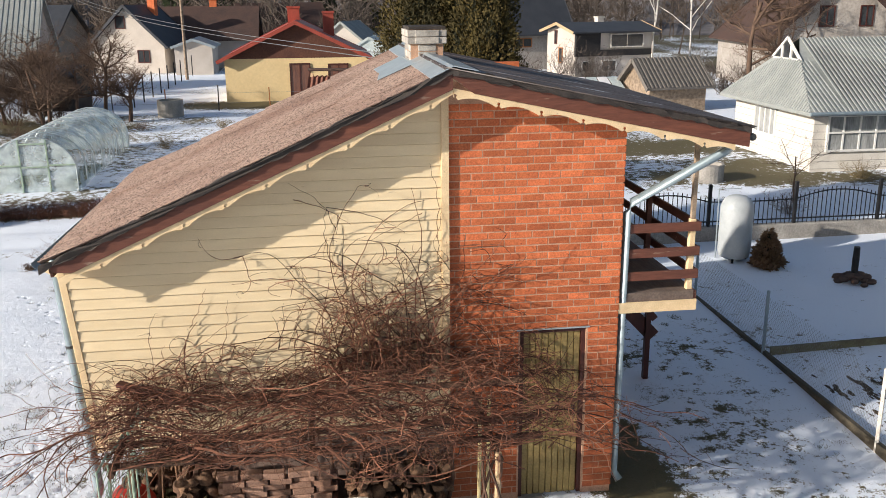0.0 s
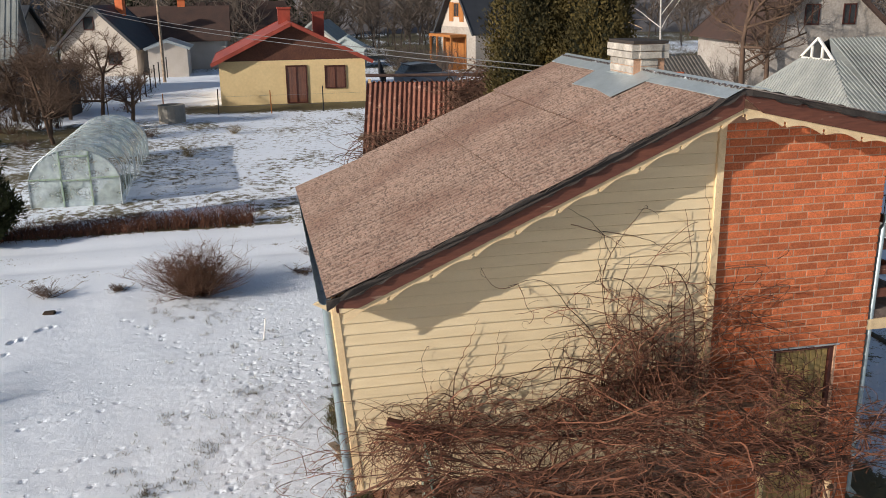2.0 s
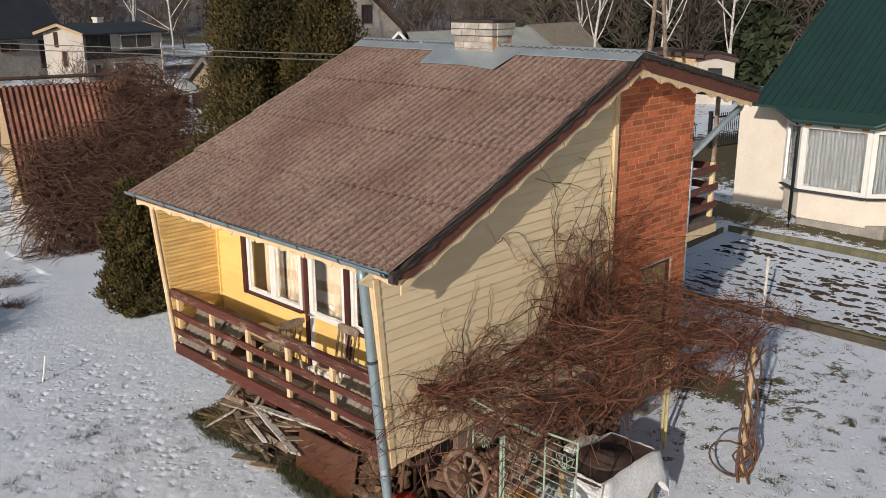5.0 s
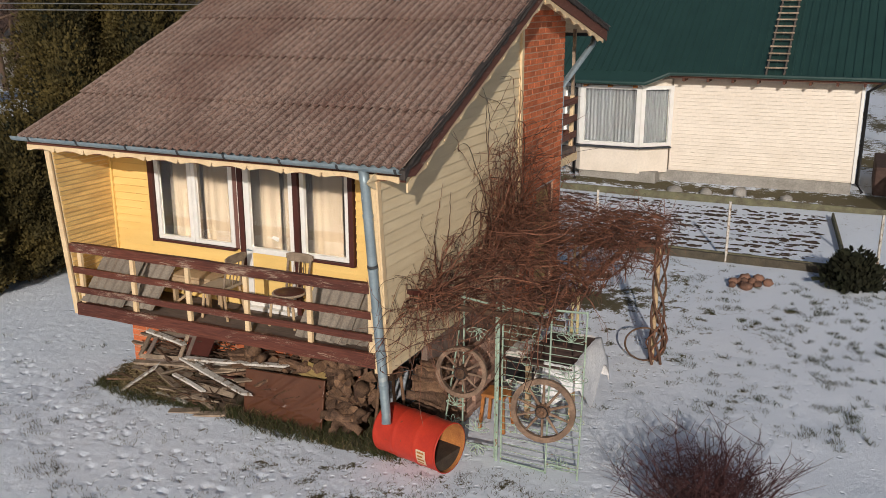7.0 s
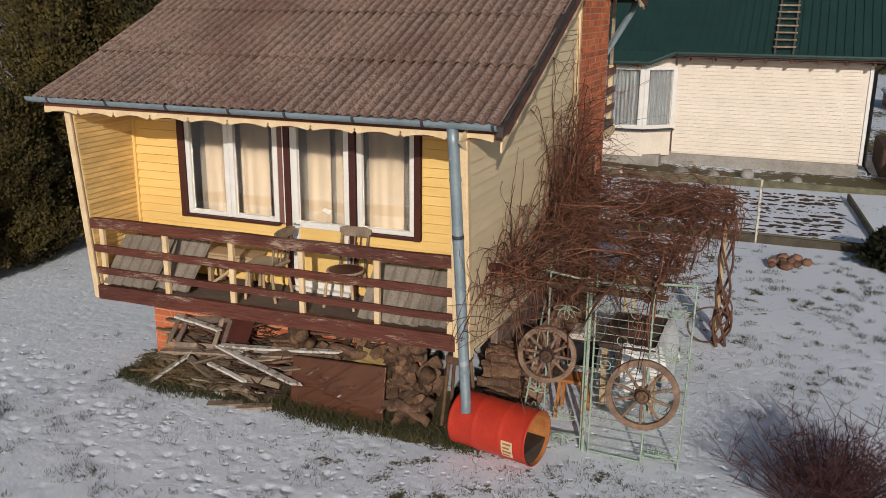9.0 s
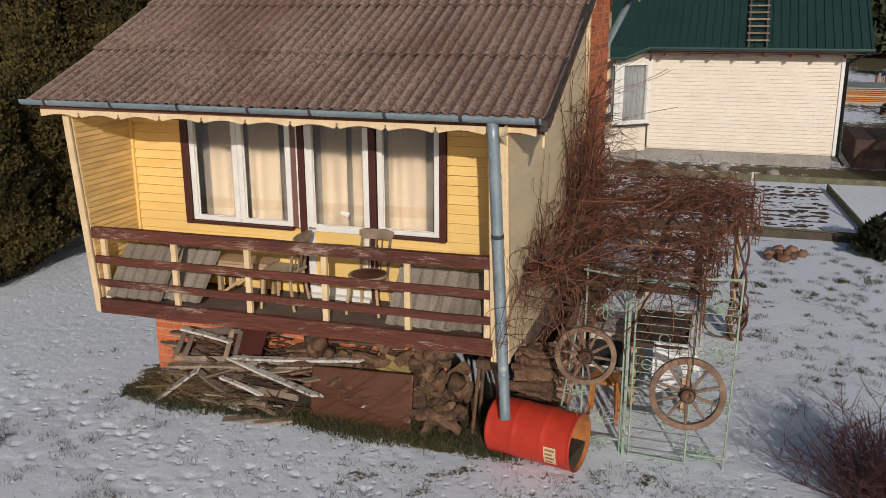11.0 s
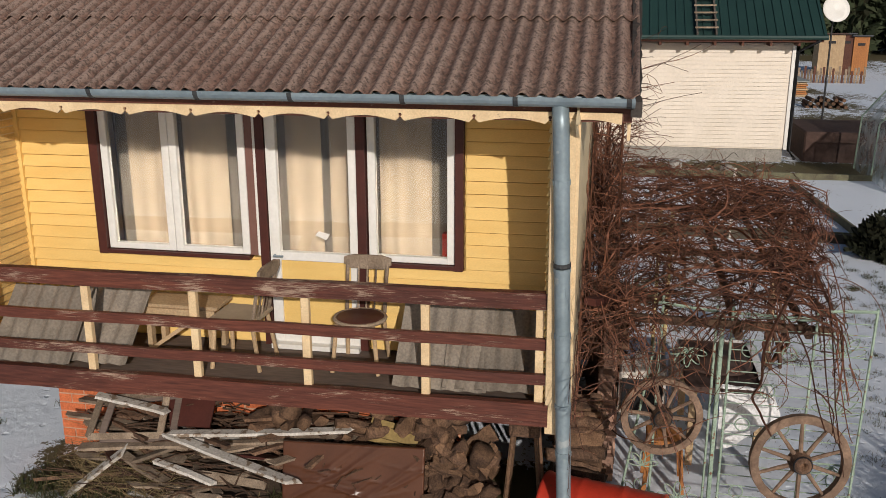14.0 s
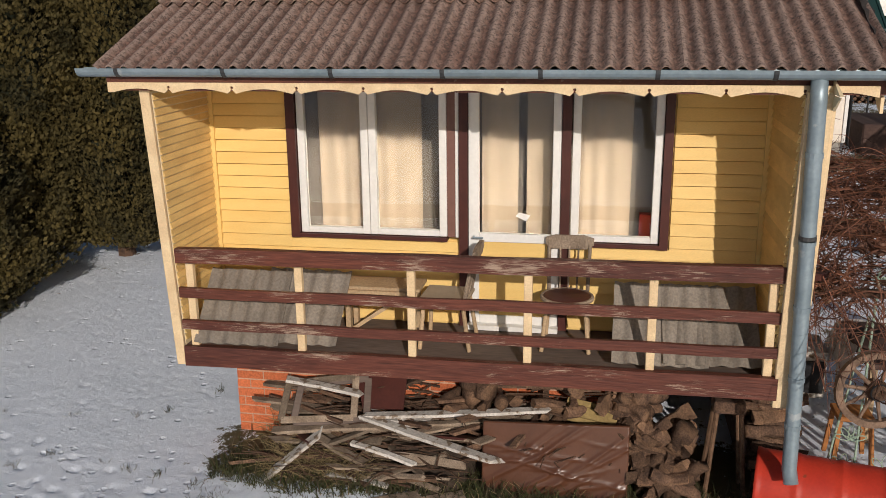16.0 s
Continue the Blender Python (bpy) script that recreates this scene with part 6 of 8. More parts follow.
for i in range(9):
    y = 40 + i * 2.6
    part("post", Build().tube([(-6.9 + 0.05 * i, y, 0.5), (-6.9 + 0.05 * i, y, 2.2)], 0.04, 5), black_board, fr2)
fr3 = thing("garden_fence", "row of dark fence posts behind the yellow house", "fence", (8, 48, 0.6))
for i in range(7):
    part("post", Build().tube([(7.2 + 0.25 * i, 44 + i * 2.2, 0.5), (7.2 + 0.25 * i, 44 + i * 2.2, 2.0)], 0.04, 5), black_board, fr3)


def pole(x, y, h, lean=0.0, brace=False):
    t = thing("utility_pole", "tall grey wooden utility pole", "pole", (x, y, ground_z(x, y)), "utility poles")
    z0 = ground_z(x, y) - 0.3
    part("shaft", Build().tube([(x, y, z0), (x + lean, y, z0 + h)], 0.12, 8, 0.08), grey_wood, t)
    if brace:
        part("brace", Build().tube([(x - 0.3, y - 1.6, z0), (x + lean, y, z0 + h * 0.95)], 0.11, 8, 0.08), grey_wood, t)
    part("insulator", Build().tube([(x + lean, y - 0.1, z0 + h - 0.3), (x + lean, y - 0.1, z0 + h - 0.1)], 0.04, 6), white_paint, t)


pole(-6.4, 57, 8.5)
pole(30.0, 15.6, 8.0, 0.9, True)
pole(-1.5, 95, 8)
cab = []
for dz in (0.0, -0.2):
    a, e = Vector((-15, 57, 7.2 + dz)), Vector((5.3, 4.7, 5.15 + 0.5 * dz))
    cab.append([a.lerp(e, q / 20) - Vector((0, 0, 0.55 * math.sin(math.pi * q / 20))) for q in range(21)])
for pts in cab:
    solo("overhead_cable", Build().tube(pts, 0.009, 4), wire_mat, "thin overhead cable sagging between poles", "cable", group="overhead cables")

# ---- garden things in the distance ----
tk = thing("gas_tank", "upright white gas tank on short feet", "tank", (11.95, 8.65, 0.4), world=False)
tk.scale = (0.88, 0.88, 1.0)
part("shell", Build().lathe([(0.02, 1.52), (0.22, 1.50), (0.34, 1.42), (0.40, 1.30), (0.41, 1.25), (0.41, 0.25), (0.38, 0.14), (0.25, 0.08), (0.02, 0.06)], 28), tank_mat, tk, smooth=True)
for a in range(3):
    part("foot", Build().tube([(0.33 * math.cos(a * 2.1), 0.33 * math.sin(a * 2.1), -0.08), (0.33 * math.cos(a * 2.1), 0.33 * math.sin(a * 2.1), 0.2)], 0.03, 6), iron, tk)
part("valve_pipe", Build().tube([(-0.4, 0.2, 0.0), (-0.42, 0.2, 1.65), (0.1, 0.1, 1.65)], 0.015, 5), zinc_light, tk)


def stone(x, y, s, seed, mat=stone_mat, label="rounded grey-brown field stone", group="stones", lift=0.0):
    b = Build().blob((0, 0, 0), s, s * 0.8, s * 0.6, random.Random(seed), 0.18, 6, 9)
    ob = solo("stone", b, mat, label, "stone", group=group, smooth=True)
    ob.location = (x, y, ground_z(x, y) + s * 0.3 + lift)
    return ob


for i, (x, y, s) in enumerate(((15.96, -0.18, 0.27), (16.2, -0.95, 0.22), (16.55, -1.75, 0.24), (16.26, -2.96, 0.2))):
    stone(x, y, s, i, concrete, "pale grey boulder beside the house wall", "boulders")
rnd = random.Random(4)
for i in range(16):
    stone(8.6 + rnd.gauss(0, 0.22), -2.9 + rnd.gauss(0, 0.2), rnd.uniform(0.07, 0.13), 20 + i, mat=bpy.data.materials.get("brown_heap_stone") or surf("brown_heap_stone", (0.24, 0.13, 0.09), (0.15, 0.085, 0.06), 6, 0.9, 0.4, per_piece=0.3), label="brownish stone in a small heap", group="stone heap", lift=rnd.uniform(0, 0.07))
for i in range(18):
    a = i * 2.4
    stone(13.7 + 0.34 * math.cos(a) * (0.4 + 0.6 * (i % 3) / 2), 6.76 + 0.34 * math.sin(a) * (0.4 + 0.6 * (i % 3) / 2), rnd.uniform(0.08, 0.13), 50 + i, surf("dark_stone", (0.10, 0.07, 0.06), (0.07, 0.05, 0.045), 5, 0.9, 0.3) if i == 0 else bpy.data.materials["dark_stone"], "dark rounded stone in a ring", "stone ring", 0.12 - 0.1 * (i % 3) / 2)
solo("garden_light", Build().lathe([(0.0, 0.75), (0.06, 0.75), (0.07, 0.45), (0.06, 0.0), (0.0, 0.0)], 12, (13.7, 6.76, 0.42)), iron, "short black garden light among stones", "lamp")
for x, y, r, h in ((-4.35, 35.6, 0.62, 0.85), (14.75, 16.4, 0.5, 0.55)):
    solo("well_ring", Build().lathe([(r * 0.85, h - 0.1), (r * 0.85, h), (r, h), (r, 0), (r * 0.85, 0), (r * 0.85, h - 0.1), (0.0, h - 0.1)], 24, (x, y, ground_z(x, y) - 0.02)), concrete, "pale round concrete well ring", "well", group="well rings", smooth=False)
solo("white_stake", Build().tube([(-0.75, 7.2, 0.2), (-0.68, 7.1, 0.75)], 0.014, 5), white_paint, "thin white stake leaning in the snow", "stake")
pl = thing("plank_stack", "covered stack of pale sawn planks", "planks", (35, -7, 0.4))
for i in range(7):
    part("plank", Build().box(33.6, 36.4, -8.0 - 0.05 * (i % 2), -6.3, 0.42 + i * 0.085, 0.49 + i * 0.085), orange_wood if i % 3 else pale_wood, pl)
part("cover", Build().box(33.5, 36.5, -8.1, -6.2, 1.02, 1.07), grey_roof, pl)
for nm, lbl, x, y, w, d, h, wall, rf in (("garden_hut", "pale boarded garden hut with a flat dark roof", 45.0, -11.3, 1.25, 1.3, 2.15, pale_wood, brown_roof), ("outhouse", "narrow orange wooden outhouse", 45.0, -12.75, 0.75, 1.2, 2.05, orange_wood, dark_roof), ("outhouse", "narrow dark wooden outhouse", 45.1, -12.05, 0.65, 1.2, 2.15, brown_board, dark_roof)):
    ht = thing(nm, lbl, "shed", (x, y, 0.4))
    wl = part("wall", Build().box(x, x + d, y - w / 2, y + w / 2, 0.35, 0.4 + h), wall, ht)
    for q in range(1, 7):
        part("batten", Build().box(x - 0.012, x, y - w / 2 + w * q / 7 - 0.012, y - w / 2 + w * q / 7 + 0.012, 0.4, 0.38 + h), wall, wl)
    part("vent", Build().box(x - 0.02, x - 0.002, y - 0.18, y + 0.18, h - 0.05, h + 0.09), black_board, ht, "dark vent opening")
    part("roof", Build().beam((x - 0.15, y, 0.46 + h), (x + d + 0.15, y, 0.38 + h), w + 0.25, 0.07), rf, ht)
bf = thing("board_fence", "low fence of weathered brown boards", "fence", (40, -9.5, 0.4))
for i in range(26):
    y = -8.3 - i * 0.14
    part("board", Build().box(40.0, 40.03, y - 0.05, y + 0.05, 0.36, 1.15 + 0.12 * math.sin(i * 2.3)), grey_wood if i % 3 else brown_board, bf)
for i in range(16):
    ob = solo("dark_log", Build().tube([(29.6, -7.3 - 0.09 * i, 0.42 + 0.13 * (i % 3)), (30.4, -7.3 - 0.09 * i + 0.1 * math.sin(i), 0.45 + 0.13 * (i % 3))], 0.07, 7), bark, "dark log on a small pile in the far garden", "firewood", group="far log pile")
solo("green_post", Build().tube([(30.0, -10.2, 0.3), (30.0, -10.2, 1.75)], 0.04, 6), mint, "pale green metal post in the far garden", "post")
solo("dark_crate", Build().box(17.9, 20.6, -7.6, -4.95, 0.25, 1.05), brown_roof, "long dark brown crate beside the house", "crate", bevel=0.04)
dish = thing("satellite_dish", "white satellite dish on a post", "dish", (20, -6.3, 3), world=False)
dish.matrix_basis = pose(24.0, -6.66, 3.93, 0, -70, 10) @ Matrix.Diagonal((0.9, 0.9, 0.9, 1))
part("bowl", Build().lathe([(0.0, 0.0), (0.2, 0.02), (0.34, 0.06), (0.45, 0.12), (0.45, 0.135), (0.3, 0.06), (0.0, 0.015)], 20), white_paint, dish, smooth=True)
solo("dish_post", Build().tube([(24.12, -6.66, 0.2), (24.12, -6.66, 3.9)], 0.03, 6), iron, "thin dark steel post of a dish", "post")
cb = thing("coldframe_hut", "low hut with a pale glass lean-to roof", "shed", (16.5, 35, 0.6))
part("wall", Build().box(14.7, 18.2, 35.0, 36.4, 0.5, 2.0), grey_wood, cb)
for i in range(6):
    part("glass_sash", Build().beam((15.0 + i * 0.58, 33.5, 1.55), (15.0 + i * 0.58, 35.3, 2.2), 0.5, 0.05), plastic_white if i in (1, 2, 4) else film_mat, cb)
for i in range(4):
    part("post", Build().box(14.75 + i * 1.1, 14.85 + i * 1.1, 33.5, 33.6, 0.5, 1.6), brown_board, cb)
solo("concrete_trough", Build().box(13.0, 14.5, 30.3, 31.0, 0.5, 1.15), concrete, "low pale concrete trough by the hut", "trough", bevel=0.03)
solo("blue_barrel", Build().lathe([(0.0, 0.9), (0.27, 0.9), (0.3, 0.8), (0.3, 0.1), (0.27, 0.0), (0.0, 0.0)], 16, (14.95, 31.0, 0.6)), blue_plastic, "blue plastic barrel beside a hut", "barrel", smooth=True)
silver = surf("grey_car_paint", (0.20, 0.22, 0.25), (0.16, 0.18, 0.21), 2, 0.3, 0.0, metal=0.4, grain=0.03)
car = thing("parked_car", "grey hatchback parked by the lane", "car", (11.0, 48.5, 0.7), world=False)
car.matrix_basis = pose(10.6, 48.8, 0.7, 0, 0, 12)
part("body", Build().prism([(-1.95, 0.3), (1.95, 0.3), (2.0, 0.55), (1.9, 0.78), (0.95, 0.92), (-1.85, 0.98), (-2.0, 0.6)], lambda u, v, d: (u, -0.82 + d, v), 1.64), silver, car, bevel=0.06)
part("cabin", Build().prism([(-1.8, 0.95), (1.0, 0.92), (0.35, 1.40), (-0.4, 1.47), (-1.45, 1.40)], lambda u, v, d: (u, -0.72 + d, v), 1.44), far_glass, car, bevel=0.05)
part("roof", Build().prism([(-1.45, 1.40), (-0.4, 1.47), (0.35, 1.40), (0.35, 1.45), (-0.4, 1.52), (-1.45, 1.45)], lambda u, v, d: (u, -0.70 + d, v), 1.40), silver, car, bevel=0.015)
for y in (-0.55, 0.55):
    part("headlight", Build().box(1.88, 2.0, y - 0.18, y + 0.18, 0.6, 0.75), plastic_white, car)
for x in (-1.25, 1.25):
    for y in (-0.84, 0.66):
        w = part("wheel", Build().tube([(x, y, 0.3), (x, y + 0.18, 0.3)], 0.3, 14), tar, car)
        part("rim", Build().tube([(x, y - 0.01, 0.3), (x, y + 0.19, 0.3)], 0.17, 10), zinc_light, w)
sg = thing("small_greenhouse", "small greenhouse of cloudy plastic film", "greenhouse", (15.5, -6.5, 0.25))
sarch = [(-1.1, 0.0), (-1.05, 1.3), (-0.55, 1.95), (0.55, 1.95), (1.05, 1.3), (1.1, 0.0)]
for a, b2 in zip(sarch, sarch[1:]):
    part("sheet", Build().add([(14.2, -7.1 + a[0], 0.25 + a[1]), (17.2, -7.1 + a[0], 0.25 + a[1]), (17.2, -7.1 + b2[0], 0.25 + b2[1]), (14.2, -7.1 + b2[0], 0.25 + b2[1])], [(0, 1, 2, 3)]), film, sg)
for x in (14.2, 15.7, 17.2):
    part("frame", Build().tube([(x, -7.1 + u, 0.25 + v) for u, v in sarch], 0.022, 5), mint, sg)
part("front", Build().prism(sarch, lambda u, v, d: (14.21 + d, -7.1 + u * 0.99, 0.25 + v * 0.99), 0.01), film, sg)

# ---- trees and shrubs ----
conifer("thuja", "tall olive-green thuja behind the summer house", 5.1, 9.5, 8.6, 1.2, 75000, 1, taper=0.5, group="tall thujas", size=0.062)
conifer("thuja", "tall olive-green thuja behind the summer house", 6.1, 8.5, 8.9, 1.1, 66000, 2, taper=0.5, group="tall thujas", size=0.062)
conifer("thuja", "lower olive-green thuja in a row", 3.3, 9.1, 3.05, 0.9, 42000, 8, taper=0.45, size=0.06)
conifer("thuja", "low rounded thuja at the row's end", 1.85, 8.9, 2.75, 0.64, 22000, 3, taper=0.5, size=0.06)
conifer("thuja", "dark young thuja beside the lane", -7.55, 14.9, 4.3, 0.95, 16000, 4, surf("dark_thuja_green", (0.05, 0.055, 0.02), (0.03, 0.035, 0.014), 2, 0.9, 0.0), taper=0.7, size=0.1)
conifer("dwarf_conifer", "dark dwarf conifer in the snow", 9.3, -4.6, 0.75, 0.5, 1500, 5, thuja_dark, taper=0.5, size=0.12)
conifer("young_fir", "small brownish fir in a pot", 12.45, 8.05, 0.9, 0.33, 2600, 6, surf("brown_fir", (0.22, 0.13, 0.075), (0.14, 0.09, 0.05), 3, 0.9, 0.0), taper=0.8, sag=0.7, size=0.09)
for i, (x, y, h) in enumerate(((-14, 110, 11), (-9, 118, 12), (4, 112, 9), (-32, 105, 10), (10, 125, 11), (-22, 120, 9), (60, 40, 10), (66, 30, 11), (70, 48, 12), (58, 20, 9), (50, 27, 8), (53, 22, 9), (49, 19, 7), (56, 33, 10), (52, 38, 8), (62, -8, 12), (64, -12, 13), (63, -16, 12), (66, -20, 14), (61, -22, 12), (65, -5, 11), (68, -14, 14), (62, -27, 13), (60, -1, 10), (70, -25, 14), (64, -32, 12))):
    conifer("spruce", "dark distant spruce among bare woods", x, y, h, h * 0.2, 900, 30 + i, spruce_mat, taper=0.9, group="distant spruces", sag=0.9, size=0.9)
for i, (x, y, h) in enumerate(((-10.6, 37.0, 4.6), (-7.6, 36.4, 4.4), (-12.6, 34.0, 4.2), (-6.0, 34.2, 3.0), (-14.5, 38.0, 5.0), (-9.3, 33.0, 3.8))):
    plant_tree("fruit_tree", "bare old fruit tree with a twisted crown", x, y, 60 + i, h, 0.11, group="bare fruit trees", spread=0.65, kids=6)
trn = random.Random(77)
for i in range(30):
    x, y = trn.uniform(-24, -8.5), trn.uniform(28, 47)
    plant_tree("fruit_tree", "bare old fruit tree with a twisted crown", x, y, 200 + i % 5, trn.uniform(3.2, 4.6), 0.09, group="bare fruit trees", spread=0.65, kids=5)
for i in range(22):
    shrub("garden_bush", "bare brown garden bush", trn.uniform(-24, -7.5), trn.uniform(33, 50), trn.uniform(0.8, 1.5), trn.uniform(1.0, 2.0), 60, 300 + i % 6, twig_mat, "garden bushes", r=0.014)
for i in range(26):
    q = trn.random()
    shrub("garden_bush", "bare brown garden bush", 9 + 26 * q + trn.uniform(-2, 2), trn.uniform(52, 66) - 22 * q, trn.uniform(0.8, 1.6), trn.uniform(1.0, 2.2), 60, 320 + i % 6, twig_far, "garden bushes", r=0.016)
plant_tree("old_tree", "wide bare old garden tree", 26.5, 37.5, 80, 8.5, 0.17, spread=0.6, kids=6)
plant_tree("old_tree", "wide bare old garden tree", 29.5, 40, 81, 7.5, 0.15, spread=0.6, kids=5)
plant_tree("sapling", "bare young tree in front of the white house", 15.9, 13.2, 82, 2.2, 0.03, spread=0.6, kids=4, levels=3)
plant_tree("sapling", "thin bare tree behind the shed", 11.4, 24.5, 83, 3.6, 0.05, spread=0.6, kids=4, levels=3)
for i, (x, y, h) in enumerate(((38, 24, 13), (40, 21, 13), (43, 18, 12), (33, 70, 15), (36, 68, 15), (24, 82, 14), (55, 60, 14), (46, 30, 12))):
    plant_tree("birch", "tall white-barked bare birch", x, y, 90 + i, h, 0.10, birch_mat, "birches", spread=0.4, kids=5, levels=3)
plant_tree("shade_tree", "bare tree whose shadow lies on the snow", -16.3, 0.2, 85, 5.9, 0.13, spread=0.6, kids=5)
shrub("dry_shrub", "dry brown rounded shrub in the snow", -2.1, 10.0, 1.0, 0.70, 520, 1, surf("brown_twig", (0.15, 0.078, 0.048), (0.085, 0.046, 0.031), 3, 0.9, 0.0), r=0.007)
shrub("red_twig_shrub", "dense reddish leafless shrub", 0.45, -3.42, 0.78, 0.68, 340, 2, surf("red_twig", (0.085, 0.036, 0.036), (0.05, 0.024, 0.024), 3, 0.9, 0.0), r=0.0068)
for i, (x, y, s) in enumerate(((-9.5, 29.0, 0.6), (-3.0, 25.5, 0.5), (-7.5, 31.5, 0.5), (-1.5, 31.0, 0.4), (15.2, 12.2, 0.6), (19.5, 15.8, 0.6), (-4.9, 22.0 + 9, 0.4), (21.5, 16.0, 0.7))):
    shrub("dry_shrub", "small dry shrub in the snow", x, y, s, s * 0.9, 60, 10 + i, straw if i % 2 else twig_mat, "dry shrubs")
# strip of dead stalks along the lane
rnd = random.Random(12)
items = []
for i in range(2600):
    q = rnd.random()
    x, y = -8.0 + 7.2 * q, 15.3 + 0.25 * q + rnd.gauss(0, 0.2)
    h = rnd.uniform(0.15, 0.5) * (0.7 + 0.5 * q)
    p = Vector((x, y, ground_z(x, y) - 0.02))
    items.append(([p, p + Vector((rnd.gauss(0, 0.05), rnd.gauss(0, 0.05), h * 0.6)), p + Vector((rnd.gauss(0, 0.14), rnd.gauss(0, 0.14), h))], 0.007, 0.003))
tagged(new("dead_stalks", raw_mesh("dead_stalks", strands(items, 3), vine_mat)), "strip of dead brown stalks along the lane", "dry plants", kind="stuff")

# distant woods
rnd = random.Random(21)
wood_items = []
for i in range(900):
    a = radians(rnd.uniform(-35, 125))
    d = rnd.uniform(68, 150) if i < 760 else rnd.uniform(52, 75)
    if i >= 760:
        a = radians(rnd.uniform(52, 90))
    x, y = d * math.sin(a) * 1.0, d * math.cos(a)
    if y < 74 and x < 46:
        continue
    h = rnd.uniform(5, 10)
    w, t = bare_tree(rnd.randrange(99), h, 0.1, levels=2, kids=6, spread=0.5)
    for pts, r0, r1 in w + t:
        wood_items.append(([(p.x + x, p.y + y, p.z + 0.6) for p in pts], max(r0, 0.04), max(r1, 0.03)))
tagged(new("distant_woods", raw_mesh("distant_woods", strands(wood_items, 3), twig_far)), "bare grey-brown distant woods", "woods", kind="stuff")
hill = Build()
n = 240
for j, (d, hz) in enumerate(((130, 0.5), (150, 5.0), (210, 8.0), (300, 12.0))):
    for i in range(n + 1):
        a = radians(-75 + 240 * i / n)
        hh = hz * (0.75 + 0.35 * math.sin(i * 0.21 + j) + 0.25 * math.sin(i * 0.83 + 2 * j) + 0.2 * rnd.random()) if j else 0.2
        hill.v.append((d * math.sin(a), d * math.cos(a), 0.4 + hh))
for j in range(3):
    for i in range(n):
        hill.f.append((j * (n + 1) + i, j * (n + 1) + i + 1, (j + 1) * (n + 1) + i + 1, (j + 1) * (n + 1) + i))
tagged(new("backdrop", hill.mesh("backdrop", wood_haze)), "hazy brown wooded rise on the horizon", "backdrop", kind="structure")


# ---- vines on the pergola and wall ----
vrnd = np.random.RandomState(17)


def wander(p, d, length, n, axis, turn, sag, wob=0.05):
    """A curved stem: starts at p along d, bends by turn radians about the axis, and sags."""
    p, d, axis = np.array(p, float), np.array(d, float), np.array(axis, float)
    d /= np.linalg.norm(d)
    axis /= np.linalg.norm(axis)
    pts, ph = [p], vrnd.rand() * 6.28
    for i in range(n):
        a = turn / n * (1 + 0.8 * math.sin(ph + i * 0.7))
        d = d * math.cos(a) + np.cross(axis, d) * math.sin(a) + axis * axis.dot(d) * (1 - math.cos(a))
        d = d + vrnd.randn(3) * wob + np.array([0, 0, -sag / n])
        d /= np.linalg.norm(d)
        pts.append(pts[-1] + d * length / n)
    return np.array(pts)


def wall_top(x):
    """How high the vines climb on the gable at x."""
    return float(np.interp(x, [0.3, 0.8, 1.15, 1.7, 2.2, 2.6, 2.9, 3.6, 4.2, 4.8, 5.3, 5.8], [1.95, 2.4, 2.85, 2.5, 2.45, 2.55, 3.75, 3.9, 3.75, 3.1, 2.6, 2.2]))


def keep_out(pts):
    pts[:, 1] = np.minimum(pts[:, 1], -0.045 - 0.02 * vrnd.rand())
    pts[:, 2] = np.maximum(pts[:, 2], 0.25)
    return pts


sign = lambda: 1.0 if vrnd.rand() < 0.5 else -1.0
mat_items, wall_items, hang_items = [], [], []


def mat_top(x, y):
    """Height of the growth lying over the frame; it rises outwards and at the brick corner."""
    return 1.96 + 0.22 * min(1.0, max(0.0, -y)) + 0.22 * math.exp(-((x - 3.8) / 1.0) ** 2 - (y / 0.6) ** 2) + 0.11 * math.sin(x * 2.3 + 0.7) * math.sin(y * 3.1) + 0.04 * math.sin(x * 5.1 - y * 4.0)


def settle(pts, lift):
    """Lets a stem lie on the frame and droop past its edges."""
    edge = float(np.interp(pts[len(pts) // 2, 0], [0.55, 2.2, 2.65, 3.3, 4.0, 4.7], [-1.6, -1.75, -1.95, -2.15, -2.05, -1.9]))
    over = np.maximum(pts[:, 0] - 5.2, 0) + np.maximum(0.62 - pts[:, 0], 0) + np.maximum(edge - pts[:, 1], 0)
    top = np.array([mat_top(float(a), float(b)) for a, b in pts[:, :2]])
    pts[:, 1] = np.maximum(pts[:, 1], edge - 0.04 - 0.14 * vrnd.rand())
    pts[:, 2] = np.clip(pts[:, 2], top - 0.11, top + lift) - 0.22 * over ** 1.3
    return keep_out(pts)


